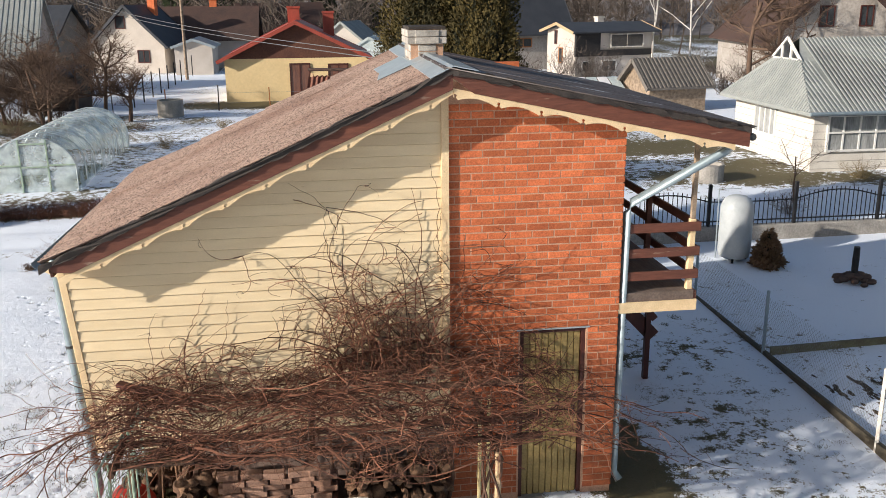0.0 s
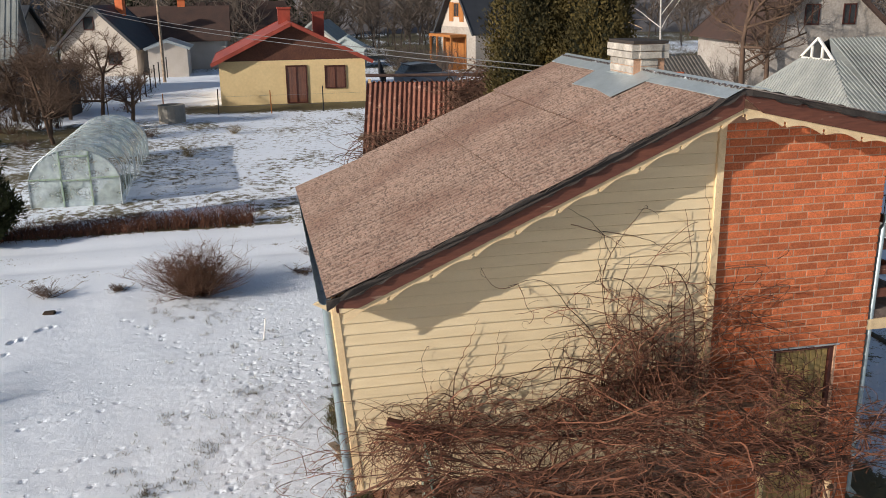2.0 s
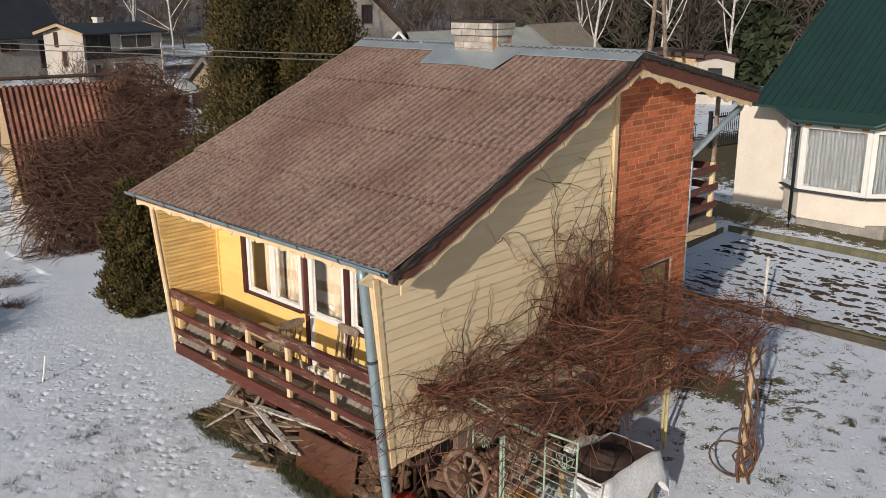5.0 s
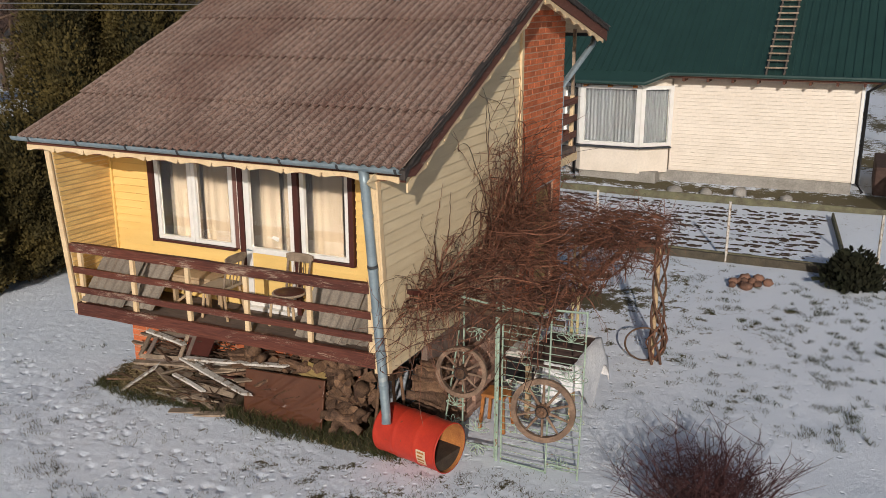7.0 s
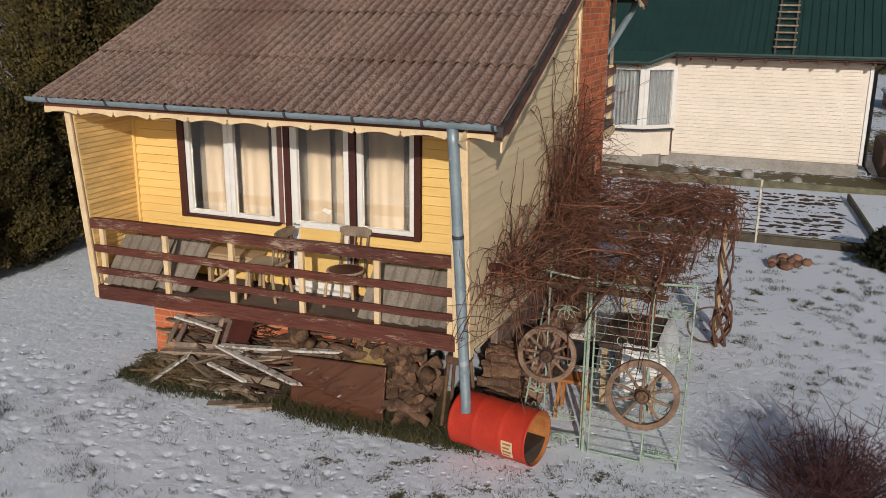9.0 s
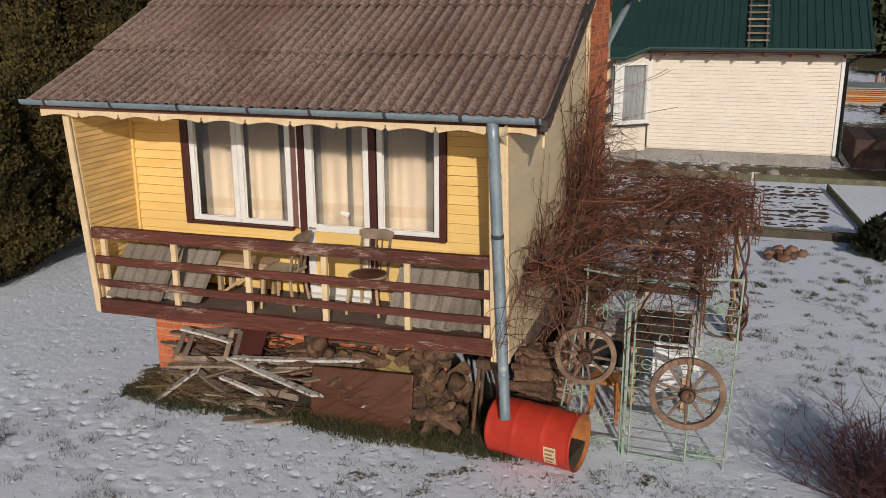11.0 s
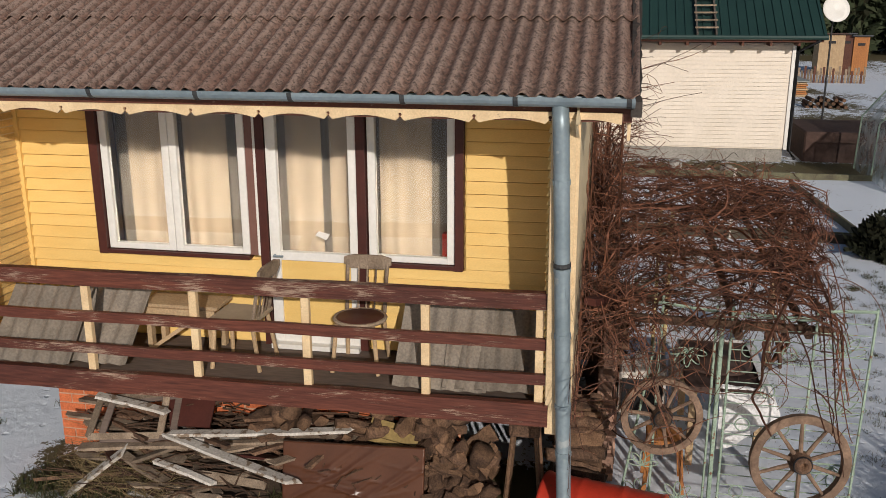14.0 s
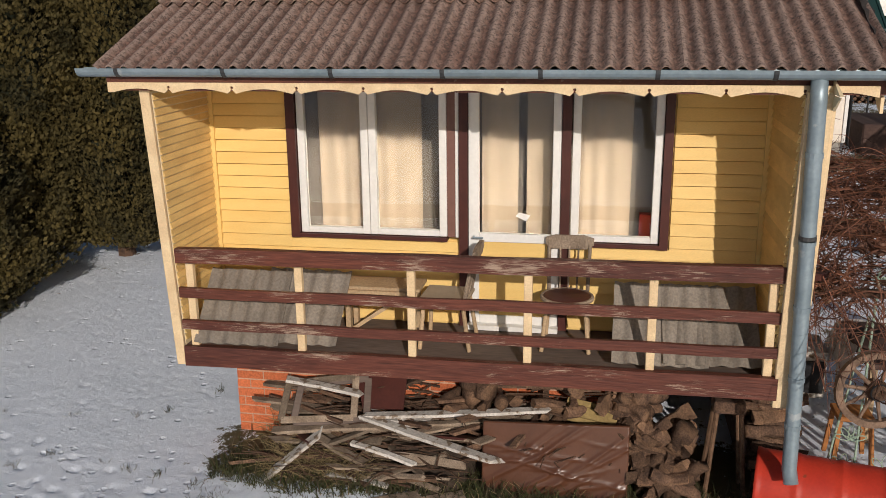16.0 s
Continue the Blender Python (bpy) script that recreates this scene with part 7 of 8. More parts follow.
def shoots(out, pts, count, length, flat, r):
    """Side shoots that curl away from a stem, each with a twig or two."""
    for _ in range(count):
        p = pts[vrnd.randint(2, len(pts))]
        d = vrnd.randn(3) * (1.0, 1.0, 0.35 if flat else 1.0) + (0, -0.15, 0.25)
        ax = (0.5 * vrnd.randn(), 0.5 * vrnd.randn(), 1) if flat else (0.3 * vrnd.randn(), 1, 0.3 * vrnd.randn())
        q = wander(p, d, length * (0.35 + 0.9 * vrnd.rand()), 10, ax, sign() * (0.6 + 3.2 * vrnd.rand() ** 1.5), 0.45, 0.13)
        if flat:
            q = settle(q, 0.22)
        out.append((keep_out(q), r * (0.6 + 0.3 * vrnd.rand()), r * 0.35))
        for k in range(vrnd.randint(1, 3)):
            tw = wander(q[vrnd.randint(2, 9)], vrnd.randn(3) + (0, 0, 0.2), 0.06 + 0.22 * vrnd.rand(), 5, vrnd.randn(3), 2.0 * vrnd.randn(), 0.2, 0.15)
            out.append((keep_out(tw), r * 0.42, r * 0.25))


# long canes lying criss-cross over the frame, with curling side shoots
for i in range(190):
    x, y = 0.7 + 4.3 * vrnd.rand(), -0.12 - 1.95 * vrnd.rand() ** 0.75
    if x < 1.5:
        y = max(y, -1.5)
    a = vrnd.rand() * 6.28 if vrnd.rand() < 0.4 else vrnd.randn() * 0.4 + (math.pi if vrnd.rand() < 0.5 else 0)
    pts = wander((x, y, mat_top(x, y) + 0.1 * vrnd.randn()), (math.cos(a), math.sin(a), 0.15 * vrnd.randn()), 1.0 + 1.5 * vrnd.rand(), 22, (0.3 * vrnd.randn(), 0.3 * vrnd.randn(), 1), sign() * 1.5 * vrnd.rand(), 0.15, 0.08)
    pts = settle(pts, 0.06 + 0.26 * vrnd.rand() ** 1.8)
    r = 0.0065 + 0.009 * vrnd.rand() ** 2.5
    mat_items.append((pts, r, r * 0.45))
    shoots(mat_items, pts, 7, 0.62, True, 0.0066)
# canes climbing the boards and arching over
k = 0
while k < 105:
    x = 0.7 + 4.7 * vrnd.rand()
    if vrnd.rand() > 0.10 + 0.9 * (2.75 < x < 4.2) + 0.25 * math.exp(-((x - 1.2) / 0.4) ** 2):
        continue
    k += 1
    z0 = 1.85 + 0.25 * vrnd.rand()
    rise = max(wall_top(x) - z0, 0.25)
    pts = wander((x, -0.06 - 0.16 * vrnd.rand() ** 2, z0), (0.45 * vrnd.randn(), -0.05, 1.0), rise * (0.85 + 0.6 * vrnd.rand()), 22, (0.1 * vrnd.randn(), 1, 0.1 * vrnd.randn()), sign() * (0.8 + 3.4 * vrnd.rand()), 0.45, 0.11)
    pts[:, 1] = np.maximum(pts[:, 1], -0.32)
    wall_items.append((keep_out(pts), 0.0066 + 0.004 * vrnd.rand(), 0.003))
    shoots(wall_items, pts, 4 if 2.7 < x < 4.4 else 2, 0.5, False, 0.006)
# loose hoops standing up from the growth
for i in range(62):
    x, y = 0.9 + 4.1 * vrnd.rand(), -0.3 - 1.7 * vrnd.rand()
    a = vrnd.rand() * 6.28
    pts = wander((x, max(y, -1.5) if x < 1.5 else y, mat_top(x, y)), (math.cos(a), math.sin(a), 1.1), 0.5 + 0.9 * vrnd.rand(), 14, (-math.sin(a), math.cos(a), 0.2), 1.2 + 1.6 * vrnd.rand(), 0.3, 0.07)
    hang_items.append((keep_out(pts), 0.005, 0.002))
# stems drooping from the growth's two ends
for i in range(80):
    if i % 5 < 3:
        x, y, d = 0.6 + 0.5 * vrnd.rand(), -0.1 - 1.5 * vrnd.rand(), (-0.7, 1.0 * vrnd.randn(), 0.4)
    else:
        x, y, d = 4.6 + 0.5 * vrnd.rand(), -0.6 - 1.4 * vrnd.rand(), (1.0, 1.0 * vrnd.randn() - 0.2, 0.5)
    ln = 0.25 + 0.8 * vrnd.rand() ** 1.6
    pts = wander((x, y, 1.9 + 0.2 * vrnd.rand()), d, ln, 12, (0.5 * vrnd.randn(), 0.5 * vrnd.randn(), 1), sign() * (0.5 + 2.6 * vrnd.rand()), 0.9 + 1.3 * vrnd.rand(), 0.14)
    hang_items.append((keep_out(pts), 0.0055 + 0.003 * vrnd.rand(), 0.002))
# the veil hanging against the wall's foot by the porch corner
for i in range(80):
    x = 0.5 + 0.9 * vrnd.rand() ** 1.4
    pts = wander((x, -0.06 - 0.35 * vrnd.rand(), 1.85 + 0.3 * vrnd.rand()), (1.0 * vrnd.randn(), -0.2, 0.3), 0.5 + 1.2 * vrnd.rand(), 16, (0, 1, 0), sign() * 2.6 * vrnd.rand(), 1.5, 0.14)
    hang_items.append((keep_out(pts), 0.005, 0.002))
    shoots(hang_items, pts, 1, 0.4, False, 0.005)
# thin stems trailing down through the gate
for i in range(85):
    x, y = 0.75 + 1.3 * vrnd.rand() ** 1.3, -0.2 - 1.3 * vrnd.rand()
    pts = wander((x, y, 1.95), (0.6 * vrnd.randn(), 0.6 * vrnd.randn(), 0.2), 0.3 + 0.8 * vrnd.rand(), 13, (vrnd.randn(), vrnd.randn(), 0.3), sign() * 1.8 * vrnd.rand(), 1.7, 0.14)
    hang_items.append((keep_out(pts), 0.0045, 0.0018))
# single long shoots on the boards
for x0, z0, x1, z1, bow in ((2.95, 3.7, 2.45, 4.28, 0.1), (2.9, 3.3, 2.85, 4.0, -0.05), (2.5, 4.1, 3.1, 3.8, 0.05), (4.05, 3.6, 3.98, 4.45, 0.06), (4.1, 3.2, 4.15, 4.0, -0.05), (2.85, 4.0, 3.6, 3.75, 0.06), (1.3, 2.7, 1.5, 3.15, 0.03), (1.6, 2.3, 1.72, 3.0, 0.04), (3.9, 3.9, 3.3, 3.6, 0.1), (4.3, 3.3, 4.9, 3.0, 0.2), (4.4, 2.9, 5.1, 3.35, 0.2), (4.3, 3.5, 4.8, 3.1, 0.3)):
    q = np.linspace(0, 1, 12)
    wall_items.append((np.stack([x0 + (x1 - x0) * q + bow * np.sin(q * np.pi) + 0.015 * np.sin(q * 21), np.full(12, -0.05), z0 + (z1 - z0) * q + 0.5 * abs(bow) * np.sin(q * np.pi)], 1), 0.005, 0.002))
creeper = thing("climbing_vine", "leafless reddish-brown climbing vine over a pergola and wall", "vine", (3.4, -0.6, 0.3))
part("pergola_growth", raw_mesh("pergola_growth", strands(mat_items, 3), vine_mat), None, creeper, kind="stuff")
# loose twigs arching away from the wall
for i in range(46):
    x, z = 2.9 + 1.9 * vrnd.rand(), 1.95 + 1.45 * vrnd.rand() ** 1.3
    pts = wander((x, -0.06, min(z, wall_top(x) + 0.1)), (vrnd.randn() * 0.5, -0.6 - 0.5 * vrnd.rand(), 0.9 * vrnd.rand()), 0.45 + 0.75 * vrnd.rand(), 12, vrnd.randn(3), 2.2 * vrnd.rand() * sign(), 0.5, 0.09)
    wall_items.append((keep_out(pts), 0.0055, 0.0025))
    for k in range(2):
        tw = wander(pts[4 + 3 * k], vrnd.randn(3), 0.2 + 0.25 * vrnd.rand(), 6, vrnd.randn(3), vrnd.randn() * 1.2, 0.2, 0.1)
        wall_items.append((keep_out(tw), 0.0035, 0.002))
part("wall_growth", raw_mesh("wall_growth", strands(wall_items, 3), vine_mat), None, creeper, kind="stuff")
part("hanging_growth", raw_mesh("hanging_growth", strands(hang_items, 3), vine_mat), None, creeper, kind="stuff")
for i in range(9):
    x0 = 2.7 + 0.35 * i if i < 5 else 4.30
    y0 = -0.2 if i < 5 else -2.1
    q = np.linspace(0, 1, 16)
    tw = 0.09 if i >= 5 else 0.05
    pts = np.stack([x0 + tw * np.sin(q * 7 + i * 1.6) + 0.2 * q * (i < 5), y0 + tw * np.cos(q * 7 + i * 1.6), 0.2 + 1.85 * q], 1)
    part("stem", raw_mesh("stem", strands([(pts, 0.028 if i < 5 else 0.022, 0.012)], 6), vine_grey, True), None, creeper)
q = np.linspace(0, 1, 14)
for i in range(7):
    a = vrnd.rand() * 6.28
    pts = np.stack([4.3 + 0.16 * np.cos(a + q * 4) * np.sin(q * np.pi), -2.1 + 0.16 * np.sin(a + q * 4) * np.sin(q * np.pi), 0.25 + 0.75 * q], 1)
    part("stem", raw_mesh("stem", strands([(pts, 0.014, 0.010)], 5), vine_mat, True), None, creeper)

# pergola frame under the vine
perg = thing("pergola", "rough pole pergola hidden in vines", "pergola", (2.8, -1.1, 0.2))
for x, y, mt in ((4.35, -2.05, pale_wood), (4.5, -0.80, pipe_yellow), (4.38, -0.92, pipe_yellow), (0.75, -1.06, mint)):
    part("post", Build().tube([(x, y, 0.1), (x + 0.02, y, 2.0)], 0.022 if mt is pipe_yellow else 0.017 if mt is mint else 0.032, 7), mt, perg)
for a, b2 in (((0.6, -0.25, 1.92), (5.0, -0.35, 1.95)), ((0.6, -1.15, 1.90), (5.0, -1.25, 1.95)), ((0.65, -1.62, 1.92), (4.9, -1.65, 1.94)), ((0.7, -0.05, 1.96), (0.75, -1.8, 1.92)), ((2.6, -0.05, 1.97), (2.6, -1.8, 1.93)), ((4.35, -0.05, 1.99), (4.38, -2.1, 1.95))):
    part("pole", Build().tube([a, b2], 0.035, 6), bark, perg)
part("old_beam", Build().beam((0.5, -0.12, 2.12), (1.1, -0.35, 2.0), 0.09, 0.05), brown_frame, perg)

# ---- mint-green gate with wagon wheels ----
gate = thing("garden_gate", "mint-green wrought metal gate and fence panels", "gate", (0.75, -1.2, 0.2))
for x, y0, y1, zt in ((0.78, -0.36, -0.60, 1.75), (0.80, -0.62, -0.64, 2.1), (0.80, -1.02, -1.02, 2.05), (0.74, -1.12, -1.12, 2.1), (0.70, -1.66, -1.68, 2.1), (0.70, -2.02, -2.06, 2.12)):
    part("upright", Build().tube([(x, y0, 0.15), (x, y1, zt)], 0.010, 6), mint, gate)
for i in range(22):
    zq = 0.25 + i * 0.083
    part("bar", Build().tube([(0.74, -1.12, zq), (0.705, -1.67, zq + 0.01), (0.70, -2.03, zq + 0.01)], 0.0045, 5), mint, gate)
for a, b2 in (((0.78, -0.36, 0.3), (0.80, -1.02, 0.3)), ((0.80, -0.6, 2.05), (0.80, -1.02, 2.0)), ((0.70, -1.67, 2.08), (0.70, -2.06, 2.1)), ((0.70, -1.67, 0.3), (0.70, -2.03, 0.3)), ((0.74, -1.12, 0.2), (0.70, -1.67, 0.2)), ((0.74, -1.12, 2.02), (0.70, -1.67, 2.02))):
    part("bar", Build().tube([a, b2], 0.012, 5), mint, gate)
for yq, zq, rr_ in ((-1.25, 0.62, 0.05), (-1.52, 0.62, 0.05), (-1.25, 1.17, 0.05), (-1.52, 1.17, 0.05), (-1.4, 1.45, 0.05), (-1.25, 1.75, 0.05), (-1.52, 1.75, 0.05)):
    part("circle", Build().ring((0.735 + (yq + 1.12) * 0.07, yq, zq), (1, 0, 0), rr_, 0.005, 16, 4), mint, gate)
for yc, zc, sc, up in ((-0.83, 0.50, 0.15, 0), (-0.53, 0.50, 0.14, 0), (-0.56, 0.76, 0.12, 0), (-0.83, 1.72, 0.14, 180), (-1.90, 1.30, 0.19, 0), (-1.90, 0.88, 0.17, 180), (-1.80, 0.24, 0.14, 0), (-0.83, 0.32, 0.13, 180), (-1.88, 1.75, 0.16, 0)):
    for k in range(5):
        a = radians(-76 + 38 * k + up)
        pts = []
        for q in range(13):
            w, along = math.sin(math.pi * q / 6) * 0.17 * sc, (1 - math.cos(math.pi * q / 6)) * 0.5 * sc
            pts.append((0.745, yc + along * math.sin(a) + w * math.cos(a), zc + along * math.cos(a) - w * math.sin(a)))
        part("petal", Build().tube(pts, 0.0045, 4), mint, gate)


def wagon_wheel(x, y, zc, R, tilt, seed):
    """Rim with iron tyre, hub and ten spokes, its axle along local z."""
    t = thing("wagon_wheel", "old wooden wagon wheel hung on the gate", "wheel", (x, y, zc), "wagon wheels", world=False)
    t.matrix_basis = pose(x, y, zc, 0, -90 + tilt, 6)
    w, d = 0.048 * R / 0.33, 0.03
    rim = Build().lathe([(R - w, -d), (R, -d), (R, d), (R - w, d), (R - w, -d)], 30)
    part("rim", rim, wheel_wood, t, "worn wooden rim")
    part("tyre", Build().lathe([(R, -d * 0.9), (R + 0.008, -d * 0.9), (R + 0.008, d * 0.9), (R, d * 0.9), (R, -d * 0.9)], 30), wheel_wood, t, "thin worn tyre")
    for k in range(10):
        a = 2 * math.pi * k / 10 + seed
        part("spoke", Build().tube([(0.05 * math.cos(a), 0.05 * math.sin(a), 0.01), (0.5 * R * math.cos(a), 0.5 * R * math.sin(a), 0), ((R - w * 0.8) * math.cos(a), (R - w * 0.8) * math.sin(a), 0)], 0.018, 7, 0.012), wheel_wood, t)
    hub = part("hub", Build().lathe([(0.0, -0.09), (0.055, -0.09), (0.075, -0.05), (0.085, 0.0), (0.07, 0.06), (0.05, 0.10), (0.03, 0.10), (0.028, 0.05), (0.0, 0.05)], 16), bark, t, "dark weathered hub", smooth=True)
    part("hub_ring", Build().ring((0, 0, 0.075), (0, 0, 1), 0.062, 0.008, 18, 5), iron, hub)


wagon_wheel(0.66, -0.67, 1.22, 0.288, 4, 0.2)
wagon_wheel(0.60, -1.645, 0.975, 0.345, 6, 0.0)
solo("iron_hoop", Build().ring((4.2, -1.97, 0.50), (1, 0.2, 0.25), 0.28, 0.014, 24, 6), bark, "thin dark hoop leaning on the pergola post", "hoop", smooth=True)

# ---- red drum under the downpipe ----
drum = thing("oil_drum", "red steel drum lying on its side, open end rusty inside", "barrel", (0.3, -0.3, 0.46), world=False)
ax = Vector((-0.20, -0.90, 0.0)).normalized()
dm = Matrix.Translation((0.47, 0.16, 0.475)) @ ax.to_track_quat("Z", "Y").to_matrix().to_4x4()
drum.matrix_basis = dm
prof = [(0.0, 0.012), (0.262, 0.012), (0.272, 0.0), (0.282, 0.0), (0.285, 0.02)]
for zq in np.linspace(0.04, 0.86, 42):
    prof.append((0.278 + 0.012 * math.exp(-((zq - 0.29) / 0.013) ** 2) + 0.012 * math.exp(-((zq - 0.59) / 0.013) ** 2), float(zq)))
prof += [(0.285, 0.87), (0.285, 0.885), (0.275, 0.885)]
part("shell", Build().lathe(prof, 36), red_paint, drum, smooth=True)
part("inside", Build().lathe([(0.275, 0.885), (0.272, 0.87), (0.270, 0.03), (0.0, 0.03)], 36), rust, drum, "rusty orange inside", smooth=True)
lab = Build()
for k in range(7):
    a = radians(174 + k * 6.5)
    for zq in (0.63, 0.755):
        lab.v.append((0.2835 * math.cos(a), 0.2835 * math.sin(a), zq))
lab.f = [(2 * k, 2 * k + 2, 2 * k + 3, 2 * k + 1) for k in range(6)]
lb = part("label_plate", lab, surf("yellowed_label", (0.66, 0.55, 0.38), (0.56, 0.45, 0.30), 30, 0.7, 0.0), drum, "pale label with faded print")
for k in range(4):
    bar = Build()
    for a in (radians(178 + k * 9.0), radians(182.5 + k * 9.0)):
        for zq in (0.645, 0.74 - 0.02 * (k % 2)):
            bar.v.append((0.2845 * math.cos(a), 0.2845 * math.sin(a), zq))
    bar.f = [(0, 2, 3, 1)]
    part("print_bar", bar, rust, lb)
part("soil", Build().prism([(0.262 * math.cos(q), 0.262 * math.sin(q)) for q in np.linspace(-2.75, -0.39, 14)], lambda u, v, d: (u, v, 0.35 + d), 0.50), bpy.data.materials["dark_soil"], drum, "dark soil and leaves in the drum")
stool = thing("old_stool", "dark broken stool standing under the porch", "stool", (0.86, 0.34, 0.2))
part("seat", Build().box(0.74, 0.98, 0.22, 0.46, 0.90, 1.00), bark, stool, bevel=0.012)
for sx in (-1, 1):
    for sy in (-1, 1):
        part("leg", Build().tube([(0.86 + 0.09 * sx, 0.34 + 0.09 * sy, 0.92), (0.86 + 0.14 * sx, 0.34 + 0.15 * sy, 0.18)], 0.020, 7), split_wood, stool)

# ---- table and clutter under the pergola ----
tb = thing("garden_table", "low garden table under a torn white plastic sheet", "table", (1.95, -1.25, 0.2))
part("tabletop", Build().box(1.85, 3.0, -1.65, -0.95, 0.90, 0.95), brown_roof, tb, bevel=0.01)
for x in (1.92, 2.93):
    for y in (-1.58, -1.02):
        part("leg", Build().box(x - 0.03, x + 0.03, y - 0.03, y + 0.03, 0.18, 0.905), pale_wood, tb)
cl = Build()
n, crn = 14, random.Random(6)
for i in range(n + 1):
    for j in range(n + 1):
        u, v = -0.17 + 1.34 * i / n, -0.2 + 1.4 * j / n
        x, y = 1.85 + 1.15 * u, -1.65 + 0.7 * v
        o = max(-u, u - 1, -v, v - 1, 0)
        cl.v.append((min(max(x, 1.78), 3.09), min(max(y, -1.74), -0.88), 0.965 - o * 3.0 * (0.8 + 0.3 * math.sin(7 * u + 5 * v)) + crn.uniform(0, 0.022)))
for i in range(n):
    for j in range(n):
        if i > 11 or j < 3 or (j > 11 and i > 4) or (i < 2 and j < 8):
            cl.f.append((i * 15 + j, i * 15 + j + 1, i * 15 + 16 + j, i * 15 + 15 + j))
solo("plastic_sheet", cl, plastic_white, "crumpled white plastic sheet over the table", "sheet", smooth=True)
lid = Build().lathe([(0.0, 0.06), (0.1, 0.06), (0.12, 0.03), (0.30, 0.02), (0.33, 0.0), (0.30, -0.01), (0.0, -0.01)], 20, (2.42, -1.25, 0.965))
solo("round_lid", lid, brown_roof, "brown round lid on the table", "lid", smooth=True)
stv = thing("old_stove", "old white enamel stove with a dark front", "stove", (2.95, -0.62, 0.2))
part("body", Build().box(2.75, 3.2, -0.85, -0.4, 0.2, 0.66), white_wood, stv, bevel=0.02)
part("front", Build().box(2.70, 2.75, -0.82, -0.43, 0.28, 0.60), iron, stv, "dark open front")
part("top_lid", Build().beam((2.75, -0.70, 0.675), (3.2, -0.70, 0.70), 0.30, 0.03), white_wood, stv)
stl = thing("wooden_stool", "small orange-brown wooden stool", "stool", (1.5, -0.75, 0.2))
part("seat", Build().box(1.35, 1.65, -0.92, -0.62, 0.62, 0.66), orange_wood, stl, bevel=0.01)
for sx, sy in ((1.38, -0.89), (1.62, -0.89), (1.38, -0.65), (1.62, -0.65)):
    part("leg", Build().beam((sx, sy, 0.63), (sx + (sx - 1.5) * 0.3, sy + (sy + 0.77) * 0.3, 0.2), 0.035, 0.035, (0, 1, 0)), orange_wood, stl)

# ---- bricks and firewood along the gable foot ----
brk = Build().box(-0.122, 0.122, -0.06, 0.06, -0.036, 0.036).mesh("loose_brick", old_brick, 0.006)
brn = random.Random(31)
for r in range(11):
    for c in range(5):
        ob = tagged(new("loose_brick", brk), "orange brick in a dry stack beside the wall", "brick", "brick stack")
        ob.matrix_basis = pose(1.62 + c * 0.26 + brn.uniform(-0.02, 0.02) + (0.06 if r % 2 else 0), -0.28 + brn.uniform(-0.03, 0.03), 0.215 + r * 0.075, 0, 0, brn.uniform(-6, 6))


def log_mesh(seed, r, ln, split):
    rnd2 = random.Random(seed)
    b = Build()
    n = 12
    pr = []
    for j in range(n):
        a = 2 * math.pi * j / n
        k = r * rnd2.uniform(0.9, 1.08)
        x, y = k * math.cos(a), k * math.sin(a)
        if split:
            y = min(y, 0.15 * r * rnd2.uniform(0.7, 1.2))
            if split > 1:
                x = max(x, -0.1 * r + 0.25 * y)
        pr.append((x, y))
    for zq in (-ln / 2, -ln * 0.3, -ln * 0.1, ln * 0.1, ln * 0.3, ln / 2):
        jx, jy, jk = rnd2.uniform(-0.014, 0.014), rnd2.uniform(-0.014, 0.014), rnd2.uniform(0.9, 1.1)
        b.v += [(x * jk + jx + rnd2.uniform(-0.005, 0.005), y * jk + jy + rnd2.uniform(-0.005, 0.005), zq + rnd2.uniform(-0.012, 0.012)) for x, y in pr]
    for i in range(5):
        for j in range(n):
            b.f.append((i * n + j, i * n + (j + 1) % n, i * n + n + (j + 1) % n, i * n + n + j))
    b.f += [tuple(range(n))[::-1], tuple(range(5 * n, 6 * n))]
    me = b.mesh("log", bark, smooth=not split)
    me.materials.append(split_wood)
    for p in me.polygons:
        nrm = p.normal
        if abs(nrm.z) > 0.9 or (split and nrm.y > 0.7) or (split > 1 and nrm.x < -0.7):
            p.material_index = 1
    return me


logs = [log_mesh(i, 0.052 + 0.018 * (i % 3), 0.30 + 0.04 * (i % 4), (2, 1, 2, 0, 1, 2, 1, 2, 0)[i]) for i in range(9)]
lrn = random.Random(9)
for r in range(6):
    for c in range(9):
        ob = tagged(new("log", lrn.choice(logs)), "split birch log in the stack under the gable", "firewood", "stacked firewood")
        ob.matrix_basis = pose(2.98 + c * 0.135 + (0.06 if r % 2 else 0) + lrn.uniform(-0.02, 0.02), -0.24 + lrn.uniform(-0.05, 0.05), 0.26 + r * 0.135, 90, lrn.uniform(0, 360), lrn.uniform(-9, 9))
for rw in range(6):
    for c in range(6):
        ob = tagged(new("log", lrn.choice(logs)), "dark split log piled under the gable corner", "firewood", "corner firewood")
        ob.matrix_basis = pose(0.87 + c * 0.125 + lrn.uniform(-0.03, 0.03) + 0.05 * rw * (c < 2), -0.06 + lrn.uniform(-0.05, 0.05), 0.25 + rw * 0.13, 90 + lrn.uniform(-12, 12), lrn.uniform(0, 360), lrn.uniform(-25, 25))
